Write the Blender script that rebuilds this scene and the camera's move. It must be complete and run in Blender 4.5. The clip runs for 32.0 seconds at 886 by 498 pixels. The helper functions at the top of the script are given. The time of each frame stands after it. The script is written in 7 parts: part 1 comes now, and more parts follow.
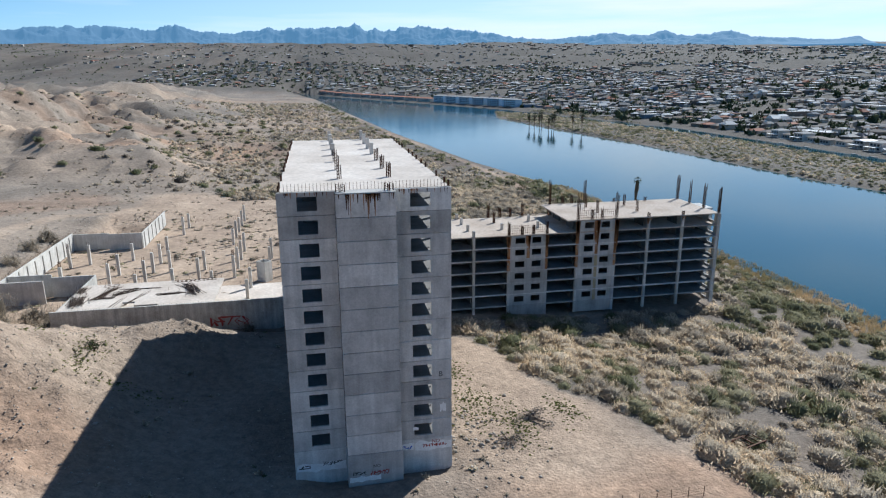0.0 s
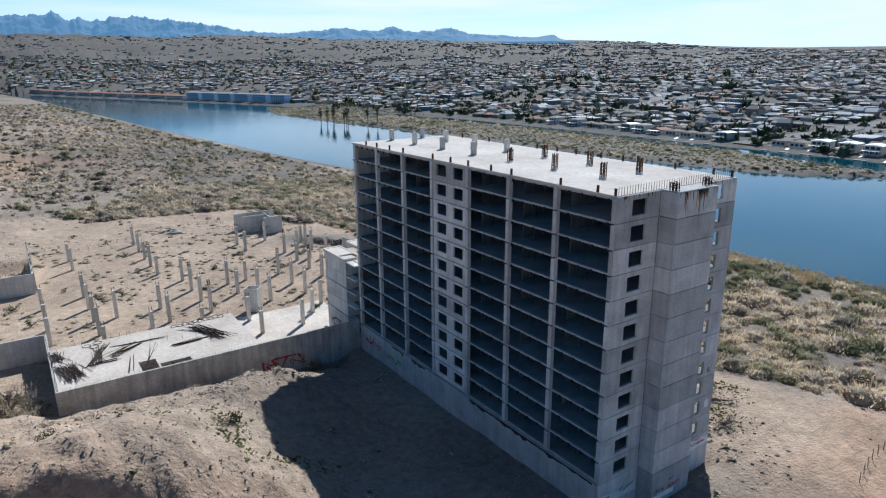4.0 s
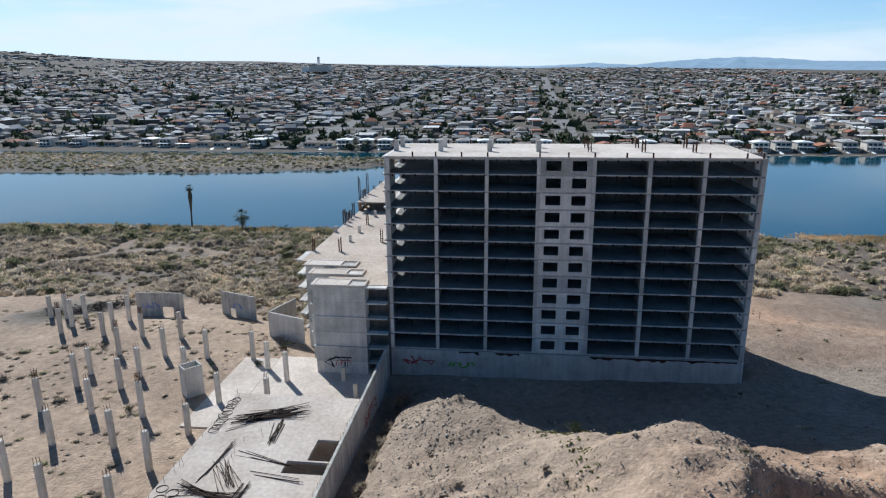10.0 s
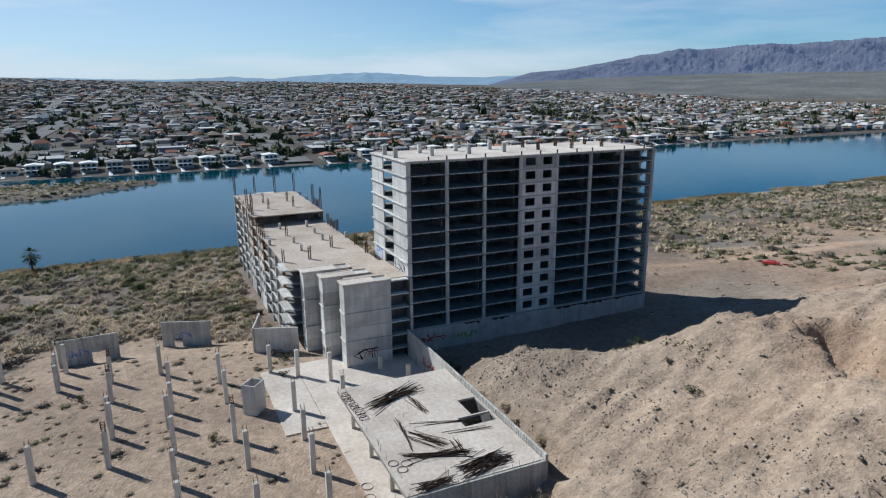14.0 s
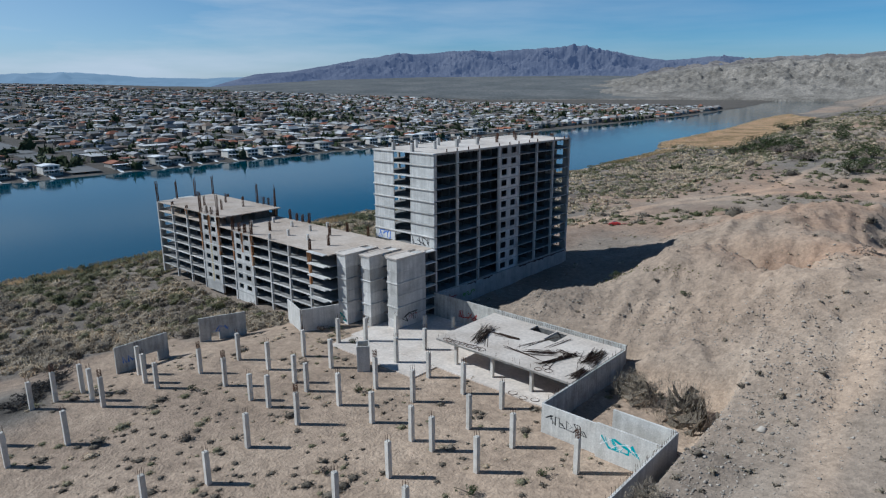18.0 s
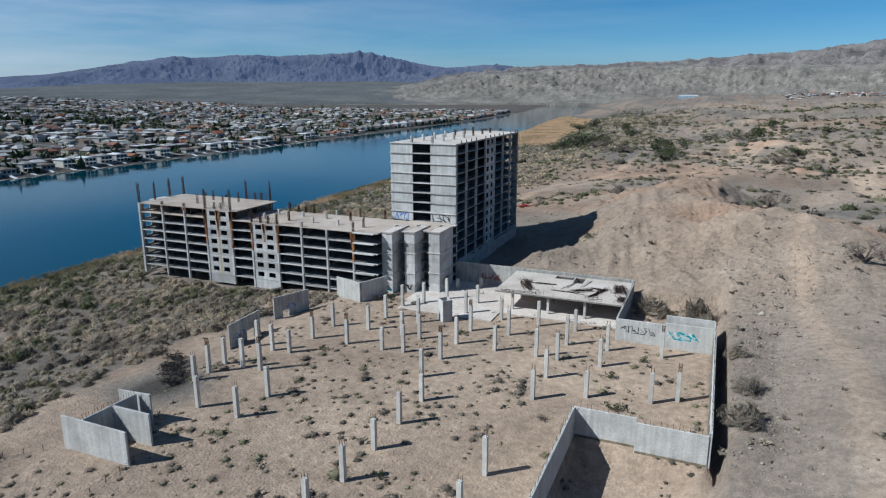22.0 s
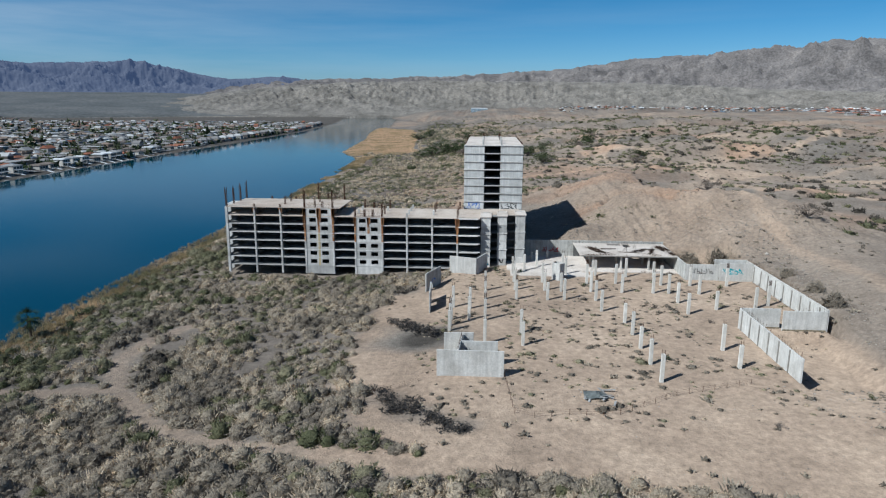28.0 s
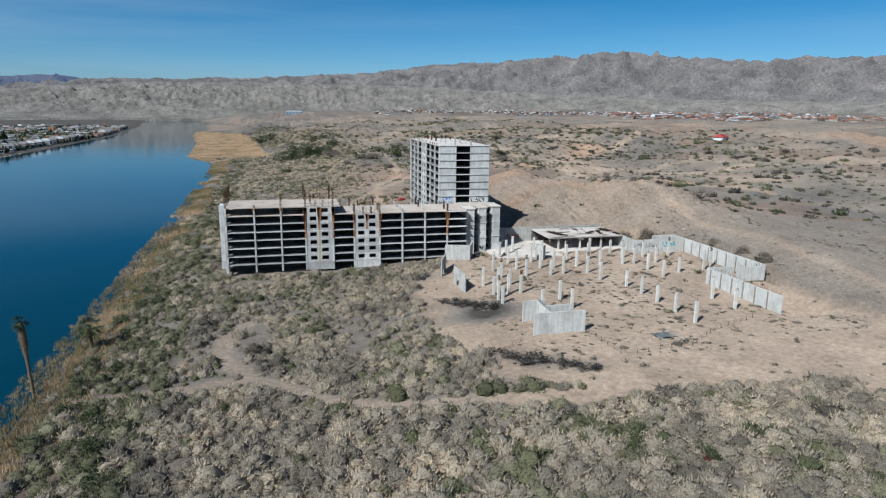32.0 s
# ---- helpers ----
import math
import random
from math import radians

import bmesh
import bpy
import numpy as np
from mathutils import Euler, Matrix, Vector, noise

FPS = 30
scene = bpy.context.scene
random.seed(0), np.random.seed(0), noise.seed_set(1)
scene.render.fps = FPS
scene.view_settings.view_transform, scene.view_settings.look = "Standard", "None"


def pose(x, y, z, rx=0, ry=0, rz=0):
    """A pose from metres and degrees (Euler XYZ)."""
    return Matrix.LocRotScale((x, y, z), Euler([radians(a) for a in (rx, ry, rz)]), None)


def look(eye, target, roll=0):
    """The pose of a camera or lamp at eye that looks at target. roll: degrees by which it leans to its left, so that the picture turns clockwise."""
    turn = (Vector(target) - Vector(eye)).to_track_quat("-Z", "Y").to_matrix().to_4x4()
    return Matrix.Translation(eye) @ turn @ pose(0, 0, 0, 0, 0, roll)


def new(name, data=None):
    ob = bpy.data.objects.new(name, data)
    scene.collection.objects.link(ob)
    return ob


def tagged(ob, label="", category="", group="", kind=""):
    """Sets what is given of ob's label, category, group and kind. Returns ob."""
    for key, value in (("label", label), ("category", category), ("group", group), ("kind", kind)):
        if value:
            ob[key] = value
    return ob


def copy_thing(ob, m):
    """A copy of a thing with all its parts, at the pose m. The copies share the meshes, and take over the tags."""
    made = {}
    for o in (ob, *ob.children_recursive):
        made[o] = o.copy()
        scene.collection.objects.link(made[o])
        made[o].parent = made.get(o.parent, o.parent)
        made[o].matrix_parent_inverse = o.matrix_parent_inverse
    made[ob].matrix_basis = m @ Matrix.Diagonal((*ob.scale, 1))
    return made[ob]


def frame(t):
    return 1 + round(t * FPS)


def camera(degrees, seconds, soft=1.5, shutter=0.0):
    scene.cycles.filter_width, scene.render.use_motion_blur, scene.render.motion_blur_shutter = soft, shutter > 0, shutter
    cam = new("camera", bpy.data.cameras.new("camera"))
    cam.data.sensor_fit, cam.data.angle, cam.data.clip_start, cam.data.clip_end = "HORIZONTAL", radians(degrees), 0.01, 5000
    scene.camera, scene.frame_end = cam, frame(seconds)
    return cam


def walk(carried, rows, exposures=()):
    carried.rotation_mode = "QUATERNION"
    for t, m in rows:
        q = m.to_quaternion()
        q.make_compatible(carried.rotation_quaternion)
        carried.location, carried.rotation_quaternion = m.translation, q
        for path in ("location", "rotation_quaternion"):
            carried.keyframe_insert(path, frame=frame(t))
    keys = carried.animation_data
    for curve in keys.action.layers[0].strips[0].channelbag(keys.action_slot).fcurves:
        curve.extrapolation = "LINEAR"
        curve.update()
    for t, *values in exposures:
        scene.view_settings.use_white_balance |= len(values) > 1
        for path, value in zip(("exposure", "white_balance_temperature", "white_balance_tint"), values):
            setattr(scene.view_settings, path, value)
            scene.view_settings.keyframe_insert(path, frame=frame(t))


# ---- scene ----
cam = camera(68.8, 32.0, soft=1.2)
# seconds, eye in metres, yaw, pitch, roll in degrees
ROWS = [
    (0.0, 1.50, 1.65, 48.20, -11.05, -15.26, 0.28),
    (0.5, -5.72, 4.41, 48.09, -13.56, -15.30, 0.28),
    (1.0, -13.23, 7.66, 48.09, -16.19, -15.39, 0.27),
    (1.5, -20.37, 11.11, 48.04, -15.83, -15.44, 0.29),
    (2.0, -27.64, 15.02, 48.04, -16.98, -15.56, 0.31),
    (2.5, -34.39, 19.10, 47.99, -19.47, -15.66, 0.36),
    (3.0, -41.08, 23.76, 47.99, -23.72, -15.83, 0.39),
    (3.5, -47.40, 28.63, 47.93, -29.89, -15.94, 0.40),
    (4.0, -53.72, 33.82, 47.83, -34.06, -15.83, 0.41),
    (4.5, -59.43, 39.05, 47.83, -39.53, -15.71, 0.44),
    (6.5, -80.71, 63.78, 47.68, -52.27, -15.51, 0.55),
    (7.0, -85.67, 70.27, 47.84, -58.04, -15.47, 0.48),
    (7.5, -89.96, 77.05, 47.90, -64.60, -15.44, 0.42),
    (8.0, -94.19, 84.40, 47.96, -71.06, -15.41, 0.41),
    (8.5, -97.93, 91.77, 47.96, -75.02, -15.36, 0.40),
    (9.0, -101.44, 99.53, 48.02, -77.59, -15.31, 0.41),
    (9.5, -104.44, 107.09, 47.98, -80.01, -15.24, 0.45),
    (10.0, -107.21, 114.97, 47.93, -83.46, -15.18, 0.46),
    (10.5, -109.47, 122.71, 47.88, -88.32, -15.08, 0.42),
    (11.0, -111.59, 130.90, 47.83, -93.63, -14.96, 0.36),
    (11.5, -113.19, 138.93, 48.01, -97.73, -14.87, 0.34),
    (12.0, -114.40, 147.32, 48.19, -100.20, -14.78, 0.34),
    (12.5, -115.40, 155.40, 48.42, -102.64, -14.67, 0.39),
    (13.0, -116.02, 163.73, 48.60, -105.91, -14.58, 0.44),
    (13.5, -116.42, 171.82, 48.80, -110.35, -14.47, 0.43),
    (14.0, -116.42, 180.32, 48.94, -114.41, -14.26, 0.39),
    (14.5, -116.11, 188.43, 49.08, -117.95, -14.08, 0.37),
    (16.5, -111.10, 221.89, 49.91, -131.07, -14.30, 0.20),
    (17.0, -108.95, 230.24, 50.15, -133.53, -14.32, 0.18),
    (17.5, -106.68, 238.06, 50.23, -135.85, -14.29, 0.22),
    (18.0, -103.91, 246.17, 50.26, -138.25, -14.23, 0.22),
    (18.5, -100.94, 253.70, 50.28, -140.56, -14.18, 0.23),
    (19.0, -97.49, 261.40, 50.41, -142.92, -14.17, 0.24),
    (19.5, -93.79, 268.79, 50.21, -145.24, -14.10, 0.21),
    (20.0, -89.63, 276.25, 50.06, -147.63, -14.02, 0.18),
    (20.5, -85.27, 283.13, 49.96, -149.91, -13.98, 0.16),
    (21.0, -80.46, 290.31, 49.76, -152.32, -13.92, 0.10),
    (21.5, -75.57, 296.81, 49.61, -154.60, -13.85, 0.06),
    (22.0, -70.35, 303.64, 49.46, -156.97, -13.79, 0.02),
    (22.5, -64.98, 309.83, 49.31, -159.18, -13.69, -0.03),
    (23.0, -59.04, 316.13, 49.37, -156.94, -13.54, 0.06),
    (23.5, -53.46, 321.94, 49.37, -156.69, -13.35, 0.03),
    (24.0, -47.11, 327.81, 49.32, -158.94, -13.19, 0.00),
    (24.5, -40.47, 333.52, 49.32, -161.19, -13.13, -0.07),
    (25.0, -34.00, 338.61, 49.32, -163.32, -13.05, -0.13),
    (25.5, -27.10, 343.58, 49.31, -165.50, -13.03, -0.12),
    (27.5, 1.69, 360.95, 49.09, -174.02, -12.74, -0.26),
    (28.0, 9.17, 364.45, 49.08, -176.10, -12.68, -0.29),
    (28.5, 17.22, 367.81, 49.08, -178.32, -12.62, -0.35),
    (29.0, 25.13, 370.77, 49.08, -180.43, -12.59, -0.39),
    (29.5, 33.45, 373.53, 49.08, -182.64, -12.54, -0.46),
    (30.0, 41.41, 375.88, 49.13, -184.72, -12.50, -0.52),
    (30.5, 49.20, 377.88, 49.13, -186.77, -12.44, -0.56),
    (31.0, 57.76, 379.68, 49.08, -189.06, -12.39, -0.60),
    (31.5, 65.98, 381.16, 49.08, -191.23, -12.35, -0.64),
    (32.0, 74.71, 382.43, 49.08, -193.50, -12.28, -0.66),
]
walk(cam, [(t, pose(x, y, z, 90 + pitch, roll, yaw)) for t, x, y, z, yaw, pitch, roll in ROWS],
     [(0.0, 0.62, 5820, 6.0), (4.0, 0.60, 5740, 6.0), (9.0, 0.52, 5860, 7.0), (13.0, 0.28, 5900, 6.0), (17.0, -0.08, 5560, 4.5), (19.0, -0.16, 5520, 5.0), (23.0, -0.16, 5560, 4.0), (32.0, -0.16, 5600, 4.0)])

# ---- light ----
SUN_EL, SUN_AZ = 42.0, 39.7          # degrees; azimuth counted from +x towards +y
sun_to = Vector((math.cos(radians(SUN_AZ)) * math.cos(radians(SUN_EL)), math.sin(radians(SUN_AZ)) * math.cos(radians(SUN_EL)), math.sin(radians(SUN_EL))))
world = bpy.data.worlds.new("desert_sky")
scene.world = world
world.use_nodes = True
wn, wl = world.node_tree.nodes, world.node_tree.links
sky = wn.new("ShaderNodeTexSky")
sky.sky_type, sky.sun_disc = "NISHITA", False
sky.sun_elevation, sky.sun_rotation = radians(SUN_EL), radians(90.0 - SUN_AZ)
sky.altitude, sky.air_density, sky.dust_density, sky.ozone_density = 150, 1.0, 0.15, 2.5
wn["Background"].inputs["Strength"].default_value = 0.054
tint = wn.new("ShaderNodeVectorMath")
tint.operation = "MULTIPLY"
where = wn.new("ShaderNodeTexCoord")
height = wn.new("ShaderNodeSeparateXYZ")
wl.new(where.outputs["Generated"], height.inputs[0])
deep = wn.new("ShaderNodeValToRGB")      # the air deepens from a pale horizon to a saturated blue
for e, (p, c) in zip([*deep.color_ramp.elements, deep.color_ramp.elements.new(0.5), deep.color_ramp.elements.new(0.6)], [(0.0, (1.0, 1.2, 1.6)), (0.45, (0.06, 0.20, 0.33)), (0.06, (0.78, 1.22, 1.64)), (0.17, (0.26, 0.90, 1.30))]):
    e.position, e.color = p, (*c, 1.0)
wl.new(height.outputs["Z"], deep.inputs["Fac"])
wl.new(deep.outputs["Color"], tint.inputs[1])
wl.new(sky.outputs["Color"], tint.inputs[0])
# thin high cloud
drift = wn.new("ShaderNodeMapping")
drift.inputs["Scale"].default_value, drift.inputs["Rotation"].default_value = (1.0, 2.2, 14.0), (0.05, 0.12, 0.5)
wl.new(where.outputs["Generated"], drift.inputs["Vector"])
wisp = wn.new("ShaderNodeTexNoise")
wisp.inputs["Scale"].default_value, wisp.inputs["Detail"].default_value, wisp.inputs["Roughness"].default_value = 1.1, 7.0, 0.55
wl.new(drift.outputs["Vector"], wisp.inputs["Vector"])
thin = wn.new("ShaderNodeMapRange")
thin.inputs["From Min"].default_value, thin.inputs["From Max"].default_value, thin.inputs["To Max"].default_value = 0.47, 0.76, 0.8
wl.new(wisp.outputs["Fac"], thin.inputs["Value"])
# a bright veil of thin haze on the sunward side
toward = wn.new("ShaderNodeVectorMath")
toward.operation = "DOT_PRODUCT"
wl.new(where.outputs["Generated"], toward.inputs[0])
toward.inputs[1].default_value = (math.cos(radians(SUN_AZ)), math.sin(radians(SUN_AZ)), 0.0)
glare = wn.new("ShaderNodeMapRange")
glare.interpolation_type = "SMOOTHSTEP"
glare.inputs["From Min"].default_value, glare.inputs["From Max"].default_value, glare.inputs["To Max"].default_value = -0.1, 1.0, 0.6
wl.new(toward.outputs["Value"], glare.inputs["Value"])
haze = wn.new("ShaderNodeMath")
haze.operation = "ADD"
haze.use_clamp = True
fewer = wn.new("ShaderNodeMapRange")
fewer.inputs["From Min"].default_value, fewer.inputs["From Max"].default_value, fewer.inputs["To Min"].default_value = -0.8, 0.5, 0.12
wl.new(toward.outputs["Value"], fewer.inputs["Value"])
streaks = wn.new("ShaderNodeMath")
streaks.operation = "MULTIPLY"
wl.new(thin.outputs["Result"], streaks.inputs[0])
wl.new(fewer.outputs["Result"], streaks.inputs[1])
wl.new(streaks.outputs["Value"], haze.inputs[0])
wl.new(glare.outputs["Result"], haze.inputs[1])
veil = wn.new("ShaderNodeMix")
veil.data_type = "RGBA"
low = wn.new("ShaderNodeMapRange")       # the veil lies low; overhead the air is clear
low.inputs["From Min"].default_value, low.inputs["From Max"].default_value, low.inputs["To Min"].default_value, low.inputs["To Max"].default_value = 0.11, 0.42, 1.0, 0.06
wl.new(height.outputs["Z"], low.inputs["Value"])
lying = wn.new("ShaderNodeMath")
lying.operation = "MULTIPLY"
wl.new(haze.outputs["Value"], lying.inputs[0])
wl.new(low.outputs["Result"], lying.inputs[1])
wl.new(lying.outputs["Value"], veil.inputs["Factor"])
wl.new(tint.outputs["Vector"], veil.inputs["A"])
veil.inputs["B"].default_value = (11.0, 11.9, 12.9, 1.0)
wl.new(veil.outputs["Result"], wn["Background"].inputs["Color"])
sun = new("sun", bpy.data.lights.new("sun", "SUN"))
sun.data.energy, sun.data.angle, sun.data.color = 5.5, radians(0.53), (1.0, 0.955, 0.89)
sun.matrix_world = look((200, 200, 200), Vector((200, 200, 200)) - sun_to)


# ---- materials ----
def surface(name, stops, scale, rough=0.9, metal=0.0, bump=0.0, bump_scale=None, fine=0.0, streak=0.0, per="", spread=0.0, detail=6.0):
    """A procedural surface: large patches over stops [(position, colour)], fine grain, optional vertical streaks, variation by piece."""
    m = bpy.data.materials.new(name)
    m.use_nodes = True
    n, l = m.node_tree.nodes, m.node_tree.links
    b = n["Principled BSDF"]
    b.inputs["Roughness"].default_value, b.inputs["Metallic"].default_value = rough, metal
    b.inputs["Specular IOR Level"].default_value = 0.25
    if rough > 0.8:
        b.inputs["Diffuse Roughness"].default_value = 0.45
    geo = n.new("ShaderNodeNewGeometry")
    big = n.new("ShaderNodeTexNoise")
    big.inputs["Scale"].default_value, big.inputs["Detail"].default_value, big.inputs["Roughness"].default_value = scale, detail, 0.6
    l.new(geo.outputs["Position"], big.inputs["Vector"])
    ramp = n.new("ShaderNodeValToRGB")
    while len(ramp.color_ramp.elements) < len(stops):
        ramp.color_ramp.elements.new(0.5)
    for e, (p, c) in zip(ramp.color_ramp.elements, stops):
        e.position, e.color = p, (*c[:3], 1.0)
    l.new(big.outputs["Fac"], ramp.inputs["Fac"])
    colour = ramp.outputs["Color"]
    if fine:
        small = n.new("ShaderNodeTexNoise")
        small.inputs["Scale"].default_value, small.inputs["Detail"].default_value = scale * 14, 4.0
        l.new(geo.outputs["Position"], small.inputs["Vector"])
        colour = scaled(n, l, colour, small.outputs["Fac"], 1.0 - fine, 1.0 + fine)
    if streak:
        stretch = n.new("ShaderNodeMapping")
        stretch.inputs["Scale"].default_value = (1.3, 1.3, 0.1)
        l.new(geo.outputs["Position"], stretch.inputs["Vector"])
        run = n.new("ShaderNodeTexNoise")
        run.inputs["Scale"].default_value, run.inputs["Detail"].default_value = 1.2, 5.0
        l.new(stretch.outputs["Vector"], run.inputs["Vector"])
        colour = scaled(n, l, colour, run.outputs["Fac"], 1.0 - streak, 1.0 + streak)
    if per:
        node = n.new("ShaderNodeObjectInfo") if per == "object" else geo
        colour = scaled(n, l, colour, node.outputs["Random" if per == "object" else "Random Per Island"], 1.0 - spread, 1.0 + spread, clip=(0.0, 1.0))
    l.new(colour, b.inputs["Base Color"])
    if bump:
        grain = n.new("ShaderNodeTexNoise")
        grain.inputs["Scale"].default_value, grain.inputs["Detail"].default_value = bump_scale or scale * 8, 5.0
        l.new(geo.outputs["Position"], grain.inputs["Vector"])
        bn = n.new("ShaderNodeBump")
        bn.inputs["Strength"].default_value, bn.inputs["Distance"].default_value = bump, 0.3
        l.new(grain.outputs["Fac"], bn.inputs["Height"])
        l.new(bn.outputs["Normal"], b.inputs["Normal"])
    return m


def scaled(n, l, colour, value, low, high, clip=(0.3, 0.7)):
    """Multiplies a colour by a value mapped from clip to low..high."""
    mr = n.new("ShaderNodeMapRange")
    mr.inputs["From Min"].default_value, mr.inputs["From Max"].default_value = clip
    mr.inputs["To Min"].default_value, mr.inputs["To Max"].default_value = low, high
    l.new(value, mr.inputs["Value"])
    mul = n.new("ShaderNodeVectorMath")
    mul.operation = "SCALE"
    l.new(colour, mul.inputs[0])
    l.new(mr.outputs["Result"], mul.inputs["Scale"])
    return mul.outputs["Vector"]


CONCRETE = surface("cast_concrete", [(0.3, (0.38, 0.365, 0.34)), (0.5, (0.50, 0.48, 0.45)), (0.72, (0.59, 0.57, 0.535))], 0.35, 0.9, fine=0.1, streak=0.12, per="object", spread=0.24, bump=0.1)
PALE = surface("pale_precast_concrete", [(0.3, (0.46, 0.45, 0.425)), (0.5, (0.56, 0.55, 0.525)), (0.72, (0.63, 0.62, 0.59))], 0.4, 0.9, fine=0.08, streak=0.14, per="object", spread=0.1, bump=0.1)
SLABTOP = surface("weathered_slab", [(0.25, (0.42, 0.355, 0.295)), (0.5, (0.57, 0.50, 0.435)), (0.75, (0.68, 0.615, 0.55))], 0.12, 0.95, fine=0.12, bump=0.08)
# Concrete for recesses and rooms, with their deep shade put into the colour.
DARKWALL = surface("shade_darkened_concrete", [(0.3, (0.088, 0.085, 0.081)), (0.7, (0.155, 0.15, 0.145))], 0.4, 0.95, fine=0.1, streak=0.2)
# Slab edge concrete in recesses, darkened in colour for the shade there.
EDGE = surface("shade_darkened_edge", [(0.3, (0.17, 0.165, 0.158)), (0.7, (0.33, 0.32, 0.305))], 0.8, 0.95, fine=0.2)
# Streaked wall concrete, greyer than the yard walls: shade put into the colour.
GREYWALL = surface("stained_shade_grey_concrete", [(0.3, (0.30, 0.28, 0.25)), (0.5, (0.42, 0.405, 0.37)), (0.75, (0.50, 0.485, 0.45))], 0.35, 0.92, fine=0.18, streak=0.24, bump=0.15)
YARDWALL = surface("board_formed_concrete", [(0.3, (0.42, 0.395, 0.355)), (0.5, (0.52, 0.495, 0.455)), (0.75, (0.60, 0.58, 0.54))], 0.35, 0.92, fine=0.14, streak=0.13, bump=0.15)
DUSTY = surface("dusty_roof_slab", [(0.25, (0.34, 0.265, 0.205)), (0.5, (0.47, 0.39, 0.32)), (0.75, (0.56, 0.48, 0.41))], 0.12, 0.95, fine=0.14, bump=0.08)
ROOFDUST = surface("dusty_carport_roof", [(0.25, (0.39, 0.33, 0.275)), (0.5, (0.52, 0.455, 0.395)), (0.75, (0.61, 0.55, 0.485))], 0.12, 0.95, fine=0.14, bump=0.08)
# Inner floor slabs: the same concrete, darkened to stand for room shade.
INNER = surface("shade_darkened_slab", [(0.3, (0.14, 0.134, 0.128)), (0.7, (0.25, 0.241, 0.232))], 0.3, 0.95, fine=0.12)
PALEEDGE = surface("worn_slab_edge", [(0.3, (0.30, 0.29, 0.275)), (0.7, (0.50, 0.485, 0.46))], 0.9, 0.95, fine=0.22)
BLACKSTEEL = surface("blackened_steel", [(0.3, (0.012, 0.011, 0.011)), (0.7, (0.035, 0.03, 0.027))], 3.0, 0.8, metal=0.2, fine=0.2)
DARKSTEEL = surface("dark_rusted_bars", [(0.3, (0.022, 0.016, 0.013)), (0.6, (0.05, 0.028, 0.018)), (0.85, (0.11, 0.06, 0.035))], 3.0, 0.85, metal=0.1, fine=0.2)
STEEL = surface("rusted_steel", [(0.3, (0.035, 0.022, 0.017)), (0.6, (0.09, 0.04, 0.022)), (0.8, (0.17, 0.07, 0.03))], 3.0, 0.75, metal=0.3, fine=0.2)
RUSTY = surface("rust_streaked_concrete", [(0.34, (0.34, 0.30, 0.26)), (0.48, (0.40, 0.20, 0.09)), (0.62, (0.24, 0.09, 0.035))], 0.7, 0.9, fine=0.2, streak=0.35)
OCHRE = surface("ochre_stained_concrete", [(0.3, (0.36, 0.31, 0.22)), (0.5, (0.44, 0.35, 0.20)), (0.7, (0.47, 0.42, 0.33))], 0.6, 0.9, fine=0.15, streak=0.25)
RUST = surface("rust_stain", [(0.3, (0.20, 0.08, 0.03)), (0.6, (0.34, 0.17, 0.08))], 2.0, 0.9, fine=0.2, streak=0.4)
WATER = bpy.data.materials.new("river_water")
WATER.use_nodes = True
_n, _l = WATER.node_tree.nodes, WATER.node_tree.links
_b = _n["Principled BSDF"]
_b.inputs["Base Color"].default_value = (0.002, 0.035, 0.054, 1)
_b.inputs["Specular Tint"].default_value = (0.52, 0.92, 1.0, 1)
_b.inputs["Roughness"].default_value, _b.inputs["IOR"].default_value = 0.07, 1.33
_w = _n.new("ShaderNodeTexNoise")
_w.inputs["Scale"].default_value, _w.inputs["Detail"].default_value = 0.5, 4.0
_g = _n.new("ShaderNodeNewGeometry")
_l.new(_g.outputs["Position"], _w.inputs["Vector"])
_p = _n.new("ShaderNodeBump")
_p.inputs["Strength"].default_value, _p.inputs["Distance"].default_value = 0.12, 0.2
_l.new(_w.outputs["Fac"], _p.inputs["Height"])
_l.new(_p.outputs["Normal"], _b.inputs["Normal"])


# ---- shape helpers ----
def mesh_from(name, verts, faces, material, smooth=False):
    me = bpy.data.meshes.new(name)
    me.from_pydata([tuple(v) for v in verts], [], [tuple(f) for f in faces])
    for mm in (material if isinstance(material, (list, tuple)) else [material]):
        me.materials.append(mm)
    if smooth:
        me.polygons.foreach_set("use_smooth", [True] * len(me.polygons))
    me.update()
    return me


def raw_mesh(name, verts, loops, size, material, smooth=False, mat_index=None):
    """A large mesh from arrays: verts (n, 3), loops (faces, size)."""
    me = bpy.data.meshes.new(name)
    verts, loops = np.asarray(verts, np.float32), np.asarray(loops, np.int32)
    me.vertices.add(len(verts))
    me.vertices.foreach_set("co", verts.ravel())
    me.loops.add(loops.size)
    me.loops.foreach_set("vertex_index", loops.ravel())
    me.polygons.add(len(loops))
    me.polygons.foreach_set("loop_start", np.arange(0, loops.size, size, dtype=np.int32))
    me.polygons.foreach_set("loop_total", np.full(len(loops), size, np.int32))
    for mm in (material if isinstance(material, (list, tuple)) else [material]):
        me.materials.append(mm)
    if mat_index is not None:
        me.polygons.foreach_set("material_index", np.asarray(mat_index, np.int32))
    if smooth:
        me.polygons.foreach_set("use_smooth", np.ones(len(loops), bool))
    me.update(calc_edges=True)
    return me


